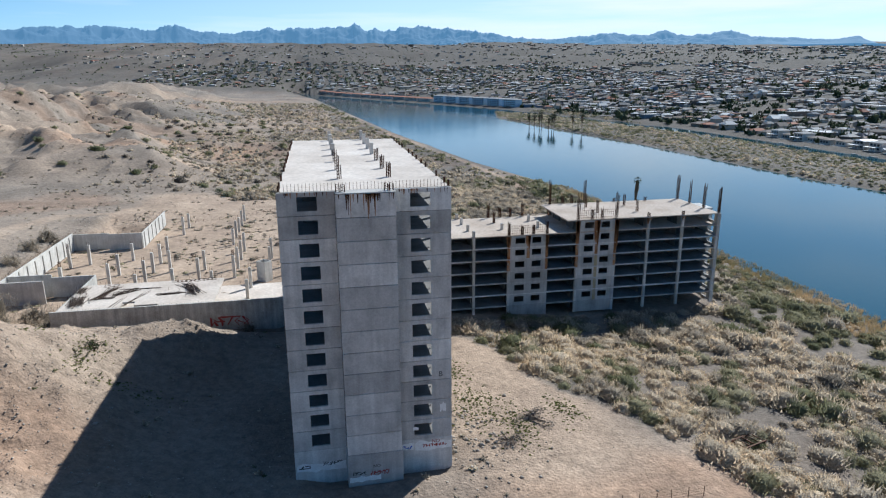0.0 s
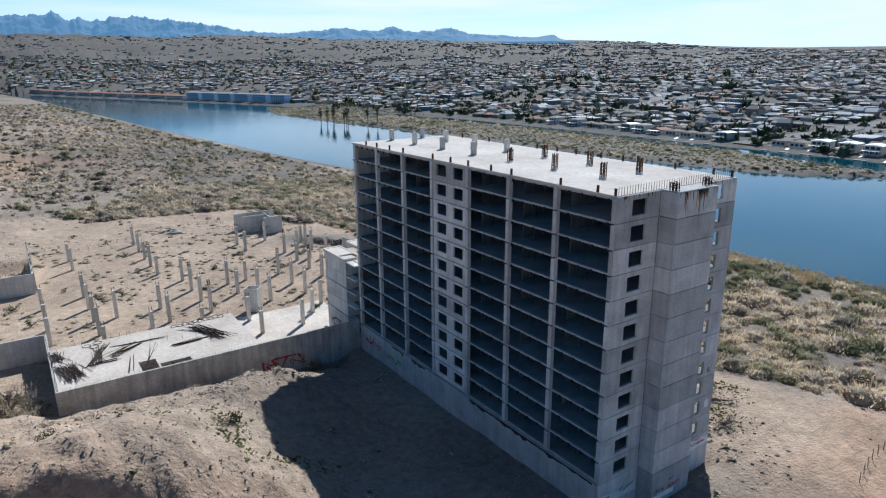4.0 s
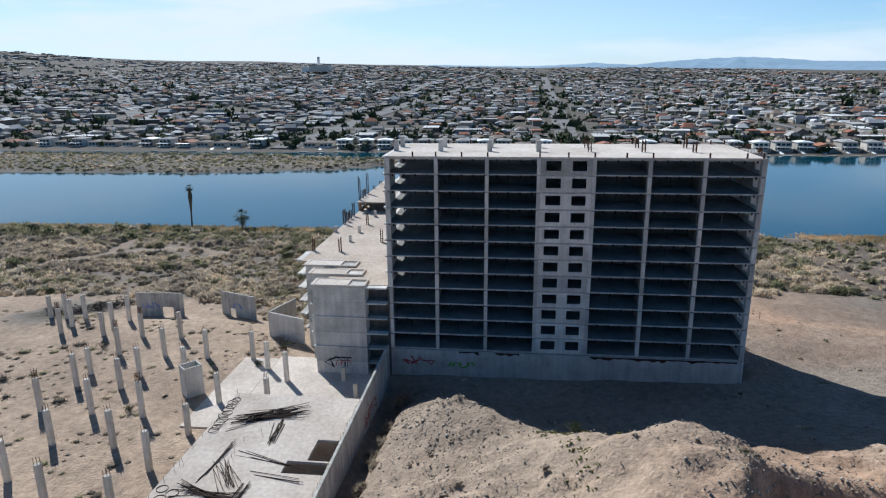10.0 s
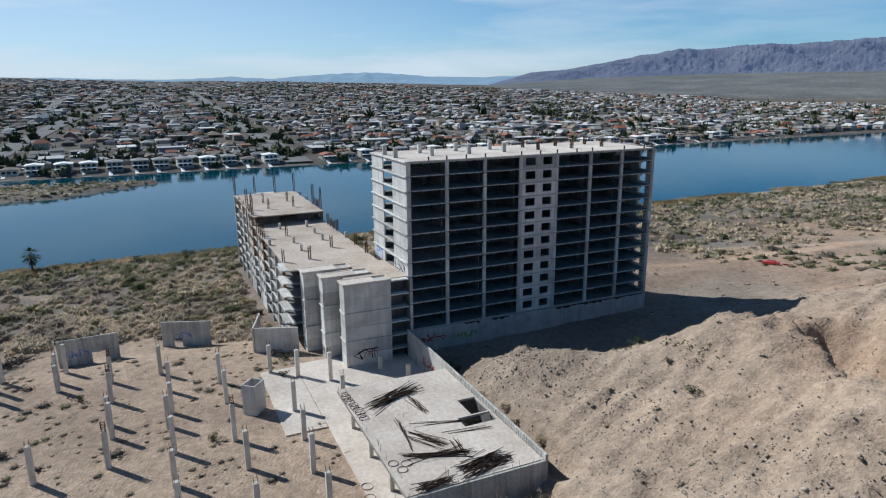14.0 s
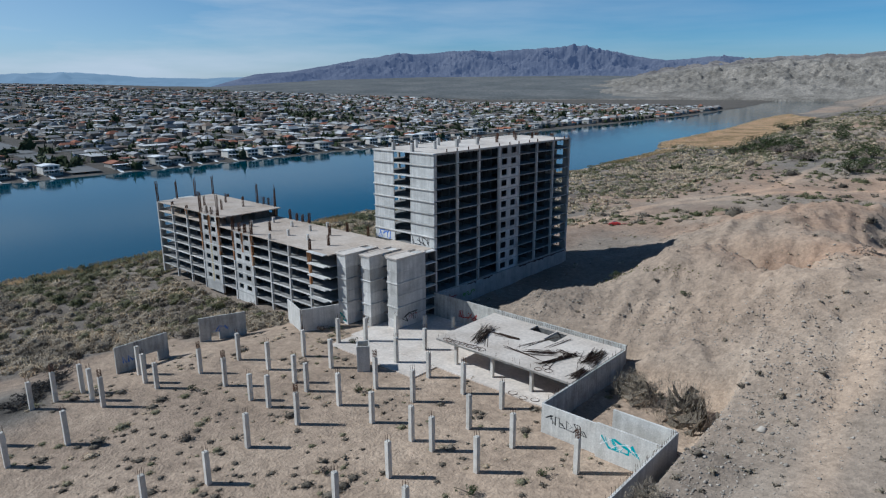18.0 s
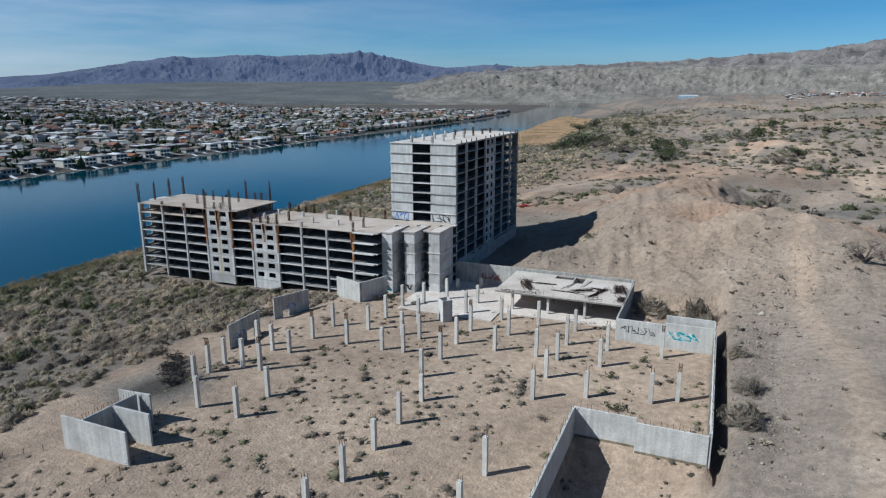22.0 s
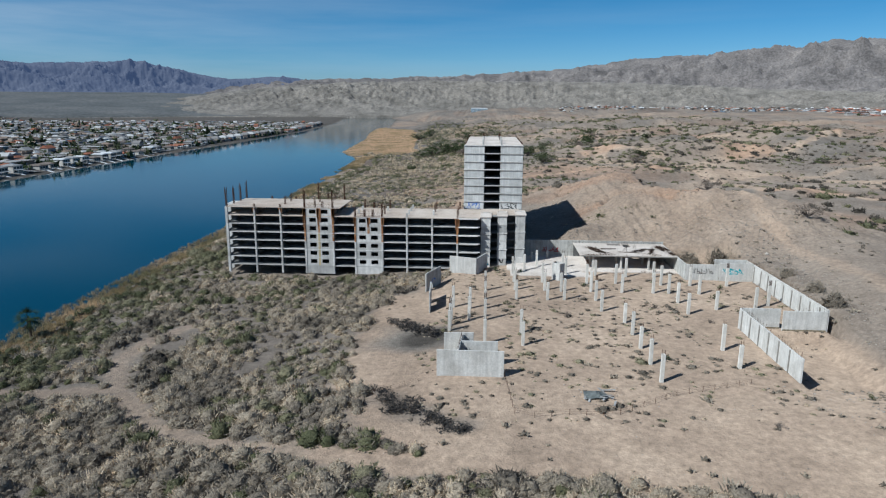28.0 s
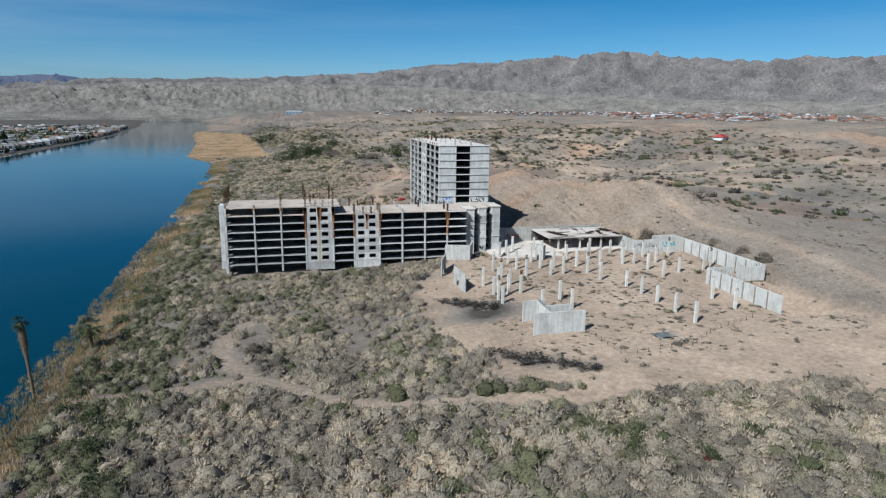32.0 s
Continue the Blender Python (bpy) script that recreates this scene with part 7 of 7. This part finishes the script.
for x, depth in ((69.0, 8.0), (59.6, 7.0), (64.3, 6.0), (52.2, 3.5), (43.2, 3.0), (47.7, 3.2), (18.4, 6.0), (77.2, 1.5), (86.0, 1.2)):
    for k in range(5):
        w, dx = sr.uniform(0.12, 0.38), sr.uniform(-0.5, 0.5)
        top = (WHIGH if x > 57 else WLOW) - 0.3
        h = depth * sr.uniform(0.4, 1.0)
        for y, s_ in ((WY1 + 0.075, 1), (WY0 - 0.075, -1)):
            q = [(x + dx - w, y, top), (x + dx - w * 0.35, y, top - h), (x + dx + w * 0.35, y, top - h), (x + dx + w, y, top)]
            part("rust_streak", mesh_from("rust_streak", q if s_ < 0 else q[::-1], [(0, 1, 2, 3)], RUST), wing)


def bar_mat(x0, x1, y, z, h, parent):
    """A standing mat of thin bars tied in a grid."""
    v, f = [], []

    def strip(ax, az, bx, bz, w):
        b0 = len(v)
        if abs(bx - ax) > abs(bz - az):
            v.extend([(ax, 0, az), (bx, 0, bz), (bx, 0, bz + w), (ax, 0, az + w)])
        else:
            v.extend([(ax, 0, az), (ax + w, 0, az), (bx + w, 0, bz), (bx, 0, bz)])
        f.append((b0, b0 + 1, b0 + 2, b0 + 3))
    n = int((x1 - x0) / 0.5)
    for i in range(n + 1):
        strip(x0 + (x1 - x0) * i / n, 0, x0 + (x1 - x0) * i / n + 0.05, h * (0.85 + 0.15 * ((i * 7) % 3)), 0.05)
    for zz in (0.4, 0.95, 1.5, 2.05):
        if zz < h:
            strip(x0, zz, x1, zz + 0.08, 0.045)
    part("bar_mat", mesh_from("bar_mat", v, f, STEEL), parent, pose(0, y, z), "rusty mat of tied bars")


for a, b, y, z, h in ((59.9, 68.7, WY0 + 0.3, WHIGH, 2.6), (59.9, 68.7, WY1 - 0.3, WHIGH, 1.5), (43.5, 52.0, WY0 + 0.3, WLOW, 2.2), (43.5, 51.9, WY1 - 0.3, WLOW, 1.6)):
    bar_mat(a, b, y, z, h, wing)
# balcony slabs that stick out of the bay beside the stair blocks
for k in range(1, 6):
    box("balcony_slab", 11.6, 18.0, WY1 - 0.08, WY1 + 1.1, WHIGH - k * STOREY - 0.2, WHIGH - k * STOREY, CONCRETE, wing)

# bent bars along the tops of the yard walls
tip = [box_mesh("rebar", 0.045, 0.045, h, STEEL, 0.01) for h in (0.7, 0.9, 1.15)]
for x0, y0, x1, y1, z, step in ((-73.0, 161.5, -73.0, 211.0, 1.4, 0.62), (-52.9, 210.4, -52.9, 242.0, 1.0, 0.7), (-53.0, 138.0, -53.0, 165.0, 1.0, 1.4), (-62.5, 209.7, -53.2, 209.7, 1.0, 0.8), (-72.6, 211.2, -62.8, 211.2, 1.0, 0.8)):
    mid = (round((x0 + x1) / 2), round((y0 + y1) / 2))
    host = min(WALLOBS.values(), key=lambda o: math.hypot(o.matrix_basis.translation.x - (x0 + x1) / 2, o.matrix_basis.translation.y - (y0 + y1) / 2))
    n = int(math.hypot(x1 - x0, y1 - y0) / step)
    for i in range(n):
        t = (i + sr.uniform(-0.3, 0.3)) / n
        ob = part("rebar", sr.choice(tip), host, pose(x0 + (x1 - x0) * t, y0 + (y1 - y0) * t, z - 0.02, sr.uniform(-14, 14), sr.uniform(-14, 14)))
        ob.matrix_parent_inverse = host.matrix_basis.inverted()
for obx, key, args in ((None, "purple", (9.6, 160.6, -3.2, 248.7, 5.0, 1.7, "purple", 21)), (None, "blue", (23.62, 197.5, -3.4, -87, 4.2, 1.4, "blue", 22)), (None, "black", (11.5, 235.0, -2.6, 174, 3.5, 1.2, "black", 23)), (None, "blue", (24.3, 177.3, -3.2, 249, 3.0, 1.2, "blue", 24))):
    gx_, gy_, gz_, gt_, gw_, gh_, gc_, gs_ = args
    host = min((o for o in WALLOBS.values() if o.name.startswith("free_wall")), key=lambda o: (o.matrix_basis @ Vector((5, 0, 0)) - Vector((gx_, gy_, o.matrix_basis.translation.z))).length)
    loc = host.matrix_basis.inverted() @ Vector((gx_, gy_, 0))
    g = graffiti(0, 0, 0, 0, gw_, gh_, gc_, gs_, None, 0.16)
    for prop in ("category", "kind", "group"):
        if prop in g:
            del g[prop]
    g["label"] = gc_ + " sprayed graffiti"
    g.parent = host
    side = 1 if gs_ in (23,) else -1
    g.matrix_basis = pose(max(gw_ / 2 + 0.1, loc.x), side * 0.185, gz_ - host.matrix_basis.translation.z, 0, 0, 0 if side < 0 else 180)
graffiti(-4.02, 145.4, -2.6, -90, 6.2, 2.0, "black", 26, wing, 0.16)
graffiti(-4.03, 145.0, -2.2, -90, 3.0, 1.0, "red", 27, wing, 0.12)
graffiti(9.2, 154.93, -3.2, 180, 2.6, 1.6, "turquoise", 28, wing, 0.3)
graffiti(3.7, 152.43, -3.2, 180, 2.4, 1.4, "black", 29, wing, 0.2)


# ---- rocks on the heaps ----
def rock_shape(seed):
    r = np.random.RandomState(seed)
    v = np.array([(1, 0, 0), (-1, 0, 0), (0, 1, 0), (0, -1, 0), (0, 0, 0.8), (0, 0, -0.6)], float) * r.uniform(0.6, 1.2, (6, 1)) + r.uniform(-0.2, 0.2, (6, 3))
    tri = [(0, 2, 4), (2, 1, 4), (1, 3, 4), (3, 0, 4), (2, 0, 5), (1, 2, 5), (3, 1, 5), (0, 3, 5)]
    return v[np.array(tri)], 8


STONES = toned("loose_stones", [(0.0, (0.17, 0.15, 0.13)), (0.5, (0.30, 0.262, 0.22)), (1.0, (0.46, 0.41, 0.36))], fine=0.25)
parts_ = []
for cx, cy, sx, sy, n, rad in ((-62, 124, 16, 6, 1800, 0.13), (-38, 120, 10, 6, 800, 0.13), (-26, 126, 6, 4, 700, 0.17), (-46, 86, 8, 8, 500, 0.18), (-80, 175, 5, 30, 1600, 0.2), (-84, 140, 10, 10, 1200, 0.18), (-60, 84, 9, 7, 700, 0.25), (-30, 70, 25, 25, 1500, 0.16), (-66, 232, 10, 14, 900, 0.2), (21, 84, 4, 6, 160, 0.3), (-12, 252, 3, 3, 30, 0.25), (-92, 130, 30, 60, 3000, 0.11), (-40, 60, 45, 40, 2200, 0.11), (-60, 275, 50, 20, 800, 0.1)):
    n, rad = int(n * 1.9), rad * 0.62
    x, y = cx + nrng.normal(0, sx, n), cy + nrng.normal(0, sy, n)
    ok = ~((x > -4) & (x < 18) & (y > 74)) & ~((y > 136.5) & (y < 243) & (x > -74) & (x < 0))
    x, y = x[ok], y[ok]
    n = len(x)
    size = rad * np.exp(nrng.normal(0, 0.45, n))
    parts_.append(np.stack([x, y, yard(x, y) + size * 0.15, size, nrng.uniform(0.6, 1.1, n), nrng.uniform(0, 6.28, n), np.clip(nrng.normal(0.5, 0.25, n), 0, 0.65)], 1))
plant_field("loose_stones", np.concatenate(parts_), [rock_shape(i) for i in range(5)], STONES, "loose grey and tan stones on the spoil heaps", "stones", False)


# ---- fences, wrecks and rubbish ----
def fence(pts, step, height, label):
    ob = thing("wire_fence", label, "fence", "fences")
    post_me = box_mesh("post", 0.07, 0.07, height + 0.4, STEEL, 0.01)
    last = None
    for (ax, ay), (bx, by) in zip(pts[:-1], pts[1:]):
        n = max(1, int(math.hypot(bx - ax, by - ay) / step))
        for i in range(n + (1 if (bx, by) == pts[-1] else 0)):
            x, y = ax + (bx - ax) * i / n, ay + (by - ay) * i / n
            z = level(x, y)
            part("post", post_me, ob, pose(x, y, z - 0.4, sr.uniform(-5, 5), sr.uniform(-5, 5)))
            if last:
                d = Vector((x, y, z)) - Vector(last)
                for h in (0.35, 0.75, 1.1):
                    if h < height:
                        me = box_mesh("wire", round(d.length, 2), 0.018, 0.018, STEEL, 0.005)
                        a = math.degrees(math.atan2(d.y, d.x))
                        part("wire", me, ob, pose((x + last[0]) / 2, (y + last[1]) / 2, (z + last[2]) / 2 + h, 0, -math.degrees(math.asin(max(-1, min(1, d.z / d.length)))), a))
            last = (x, y, z)
    return ob


fence([(36, 253), (27, 248), (22, 245)], 2.6, 1.2, "leaning rusty wire fence on pale sand")
fence([(5, 243), (3.5, 259), (0, 260), (-15, 258.5), (-27, 250), (-43, 243.5)], 2.6, 1.2, "sagging rusty wire fence round the yard")
fence([(29, 63), (36, 64.5), (48, 66)], 2.2, 1.6, "row of thin fence posts in dry ground")
SCRAP = surface("weathered_boards", [(0.3, (0.16, 0.15, 0.14)), (0.7, (0.42, 0.41, 0.39))], 1.0, 0.85, per="object", spread=0.5, fine=0.15)
TARP = surface("grey_green_tarpaulin", [(0.3, (0.09, 0.10, 0.095)), (0.7, (0.18, 0.19, 0.18))], 1.2, 0.6, fine=0.15)
heap_ob = thing("debris_heap", "heap of broken boards and tarpaulin on the sand", "debris", at=pose(-12, 252, level(-12, 252)))
for k in range(16):
    part("board", box_mesh("board", round(sr.uniform(1.2, 3.2), 1), 0.35, 0.06, SCRAP, 0.01), heap_ob, pose(sr.gauss(0, 1.5), sr.gauss(0, 1.1), 0.1 + 0.06 * k / 2, sr.uniform(-9, 9), sr.uniform(-12, 12), sr.uniform(0, 180)))
v, f = [], []
for i in range(7):
    for j in range(6):
        v.append((i * 0.7 - 2.4 + sr.uniform(-0.15, 0.15), j * 0.6 - 1.6 + sr.uniform(-0.15, 0.15), max(0.06, 0.75 * math.exp(-((i - 3) ** 2 + (j - 2.5) ** 2) / 5) + sr.uniform(0, 0.25))))
f = [(i * 6 + j, (i + 1) * 6 + j, (i + 1) * 6 + j + 1, i * 6 + j + 1) for i in range(6) for j in range(5)]
part("tarpaulin", mesh_from("tarpaulin", v, f, TARP), heap_ob, pose(0.6, -0.4, 0.15), "crumpled grey-green tarpaulin")
REDM = surface("faded_red_paint", [(0.3, (0.28, 0.02, 0.02)), (0.7, (0.42, 0.05, 0.045))], 1.0, 0.45, fine=0.1)
car = thing("wrecked_car", "crushed red car wreck among desert brush", "car", at=pose(11, 17, level(11, 17) - 0.1, 3, 4, 25))
prof = [(-2.3, 0.3), (-2.25, 0.85), (-1.5, 1.0), (-0.9, 1.4), (0.7, 1.38), (1.3, 0.95), (2.2, 0.8), (2.3, 0.3)]
v = [(a, s_ * (0.85 if b < 1.1 else 0.62), b) for s_ in (-1, 1) for a, b in prof]
part("body", mesh_from("body", v, [tuple(range(7, -1, -1)), tuple(range(8, 16))] + [(i, i + 1, i + 9, i + 8) for i in range(7)] + [(7, 0, 8, 15)], REDM), car)
for dx in (-1.4, 1.4):
    for dy in (-0.8, 0.8):
        part("wheel", box_mesh("wheel", 0.6, 0.2, 0.6, GLASS, 0.15), car, pose(dx, dy, 0.0), "dark bare wheel")
part("windscreen", box_mesh("windscreen", 1.2, 1.1, 0.05, GLASS, 0.01), car, pose(-0.1, 0, 1.41))
panel = tagged(part("car_panel", box_mesh("car_panel", 2.4, 1.3, 0.1, REDM, 0.04), None, pose(8.2, 13.6, level(8.2, 13.6) + 0.12, 8, -6, 60)), "detached red car panel lying on the sand", "car part")
panel = tagged(part("red_crate", box_mesh("red_crate", 1.6, 1.0, 0.9, surface("dark_maroon_paint", [(0.3, (0.07, 0.015, 0.015)), (0.7, (0.13, 0.03, 0.028))], 1.0, 0.6, fine=0.2), 0.06), None, pose(12.3, 303, level(12.3, 303), 0, 0, 30)), "small dark maroon box among the shrubs", "crate")
rack = thing("steel_frame", "low rusted steel frame lying among shrubs", "frame", at=pose(62, 77, level(62, 77) + 0.2, 0, 3, 20))
for y in (-1.2, 1.2):
    part("rail", box_mesh("rail", 6.5, 0.22, 0.25, STEEL, 0.02), rack, pose(0, y, 0.6))
for k in range(6):
    part("crossbar", box_mesh("crossbar", 0.14, 2.2, 0.16, STEEL, 0.02), rack, pose(-2.8 + k * 1.12, 0, 0.64))
for x in (-2.9, 2.9):
    for y in (-1.2, 1.2):
        part("leg", box_mesh("leg", 0.16, 0.16, 1.2, STEEL, 0.02), rack, pose(x, y, -0.62))
tree(31, 86, 2.8, 1.1, "flat pile of dead brush on bare ground", 301, TWIG, 700, "brush_pile", "brush")
tree(26, 80, 2.0, 0.8, "flat pile of dead brush on bare ground", 302, TWIG, 500, "brush_pile", "brush")
CHAR = surface("charred_twigs", [(0.3, (0.02, 0.018, 0.017)), (0.7, (0.07, 0.062, 0.055))], 2.0, 0.95)
for k, (bx, by, br) in enumerate(((32, 208.5, 2.4), (29.5, 211, 2.8), (27, 212.5, 2.6), (25, 215.5, 2.8), (22.5, 217, 2.6), (20, 219.5, 2.4), (29, 214.5, 2.2), (33, 181, 2.2), (30.5, 178, 1.9), (29, 250.5, 2.4), (26.5, 253, 2.6), (24, 255.5, 2.8), (21.5, 258, 2.8), (18.5, 260.5, 2.6), (15.5, 262.5, 2.6), (12, 264.5, 2.4), (25.5, 257, 2.2), (31, 281, 2.6), (26, 282, 2.4), (17, 282.5, 2.6), (11, 283.5, 2.4), (5.5, 284.5, 2.2))):
    tree(bx, by, br * 1.15, br * 0.5, "burnt black shrub on pale sand", 320 + k, CHAR, 420, "burnt_shrub", "shrub", "burnt shrubs")
for k, (bx, by, br) in enumerate(((-40, 262, 0.9), (-62, 250, 1.0), (-20, 176, 1.3), (-36, 196, 1.2), (-55, 186, 1.4), (-58, 199, 1.6), (-12, 205, 1.3), (-60, 176, 1.2), (3, 196, 1.2), (-47, 207, 1.0), (-30, 232, 1.0), (6, 159.5, 1.6), (9, 161.5, 1.4), (-2, 162, 1.3))):
    tree(bx, by, br, br * 0.8, "low olive green bush in the sandy yard", 340 + k, LEAF if k % 3 else TWIG, 300, "yard_bush", "bush", "bushes in the yard")
# green leafy clumps along the water
for k, (bx, by, br) in enumerate(((112, 262, 3.2), (116, 254, 3.0), (109, 272, 3.4), (104, 283, 3.2), (118, 243, 2.6), (113, 236, 2.8), (106, 292, 3.6), (99, 301, 3.2), (116, 212, 2.6), (119, 200, 2.4), (117, 188, 2.6), (120, 172, 2.4), (96, 314, 3.4), (88, 322, 3.2), (21, 296, 2.6), (12, 303, 2.4), (-30, 303, 2.4), (-42, 300, 2.2))):
    tree(bx, by, br, br * 0.85, "dense dark green bush beside the river reeds", 370 + k, LEAF, 620, "green_bush", "bush", "riverside green bushes")

DAMP = surface("damp_stained_concrete", [(0.3, (0.16, 0.115, 0.07)), (0.7, (0.27, 0.21, 0.14))], 0.6, 0.9, fine=0.15, streak=0.15)
for x0, x1, y in ((-72.6, -62.6, 211.379), (-62.3, -53.2, 209.879)):
    host = min(WALLOBS.values(), key=lambda o: (o.matrix_basis.translation - Vector(((x0 + x1) / 2, y - 0.18, -7))).length)
    ob = box("damp_foot", x0, x1, y - 0.003, y + 0.003, -6.9, -4.7, DAMP, host, "brown damp-stained wall foot", bevel=0.001)
    ob.matrix_parent_inverse = host.matrix_basis.inverted()


# ---- the plain towards the southern bluffs ----
# suburb strung out below the bluffs
pr = np.random.RandomState(77)
n_ = 1200
az_ = np.radians(pr.uniform(-142, -97, n_))
reach_ = 2290 - 430 * pr.uniform(size=n_) ** 1.6
hx, hy = np.cos(az_) * reach_, np.sin(az_) * reach_
house_field("bluff_suburb", np.stack([hx, hy, land(hx, hy) - 0.3, pr.uniform(7, 13, n_), pr.uniform(7, 10, n_), pr.choice([3.0, 3.4, 5.6], n_), pr.uniform(0, 3.1, n_), pr.uniform(0.4, 1, n_), np.where(pr.uniform(size=n_) < 0.25, 0.8, pr.choice([0.05, 0.2, 0.65, 0.5, 0.95], n_)), pr.choice([0.25, 0.42], n_)], 1), "distant suburb of pale houses with red roofs below the bluffs")
k_ = pr.choice(n_, 260)
plant_field("suburb_trees", np.stack([hx[k_] + pr.uniform(-16, 16, 260), hy[k_] + pr.uniform(-16, 16, 260), land(hx[k_], hy[k_]), pr.uniform(3, 6, 260), np.full(260, 0.9), pr.uniform(0, 6, 260), pr.uniform(0.85, 1, 260)], 1), TOWN, SHRUB, "dark trees between distant suburban houses", "trees")

# dark bushes over the open desert
x, y = scatter(-520, -100, -520, 150, 12)
keep = 0.8 * smooth(0.38, 0.54, fbm(x / 70, y / 70, 3, 66)) * (1 - bare(x, y)) * (np.hypot(x + 58, y - 90) > 62) * (near_bank(y) - x > 150)
plant_field("desert_bushes", shrubs(x, y, keep, 2.5, 0.8, np.where(nrng.uniform(size=len(x)) < 0.6, 0.02 + 0.12 * nrng.uniform(size=len(x)), 0.86 + 0.14 * nrng.uniform(size=len(x)))), [bush_shape(46, 90 + i, 4) for i in range(4)], SHRUB, "dark creosote bushes scattered over the open desert", "shrubs")

# a lone building with a red roof and a small shed on the plain
lone = thing("roadside_building", "white roadside building with a red gabled roof", "building", at=pose(-433, -305, float(land(-433, -305)) - 0.4, 0, 0, 40))
box("wall", -11, 11, -6, 6, 0, 4.2, WHITE, lone)
part("roof", roof_mesh("roof", 23, 13, 3.2, 0.6, surface("red_metal_roof", [(0.3, (0.36, 0.035, 0.03)), (0.7, (0.46, 0.06, 0.05))], 0.3, 0.6)), lone, pose(0, 0, 4.21), "red metal roof")
for k in range(4):
    box("window", -9 + k * 5, -7 + k * 5, 6.01, 6.1, 1.2, 2.8, GLASS, lone)
box("annex", -24, -11.05, -5, 5, 0, 3.4, WHITE, lone)
shed = thing("roadside_shed", "small white shed with a blue roof", "shed", at=pose(-398, -375, float(land(-398, -375)) - 0.4, 0, 0, 25))
box("wall", -6, 6, -4, 4, 0, 3.2, WHITE, shed)
box("roof", -6.5, 6.5, -4.5, 4.5, 3.21, 3.6, AQUA, shed)

# dark tamarisks on the bank and in the washes down the river
for k, (bx, by, br, bh) in enumerate(((65, -322, 9, 7), (53, -330, 11, 9), (40, -318, 10, 7), (31, -282, 7, 5), (-35, -165, 6, 5), (-38, -182, 7, 5.5), (-27, -218, 6, 5), (-90, -318, 8, 6), (-103, -372, 8, 7), (-3, -210, 6, 4), (-103, -138, 5, 3.5), (-120, -190, 7, 4.5))):
    tree(bx, by, br * (1.75 if by < -270 else 1.45), bh * (1.35 if by < -270 else 1.15), "broad dark green tamarisk bush on the desert flat", 230 + k, TWIG if k in (3, 9, 10) else LEAF, 1500, "tamarisk_bush", "bush", "tamarisks down the river")
tree(-103.5, 132, 5.0, 4.0, "dark bush on the desert slope", 250, TWIG, 1100, "tamarisk_bush", "bush")
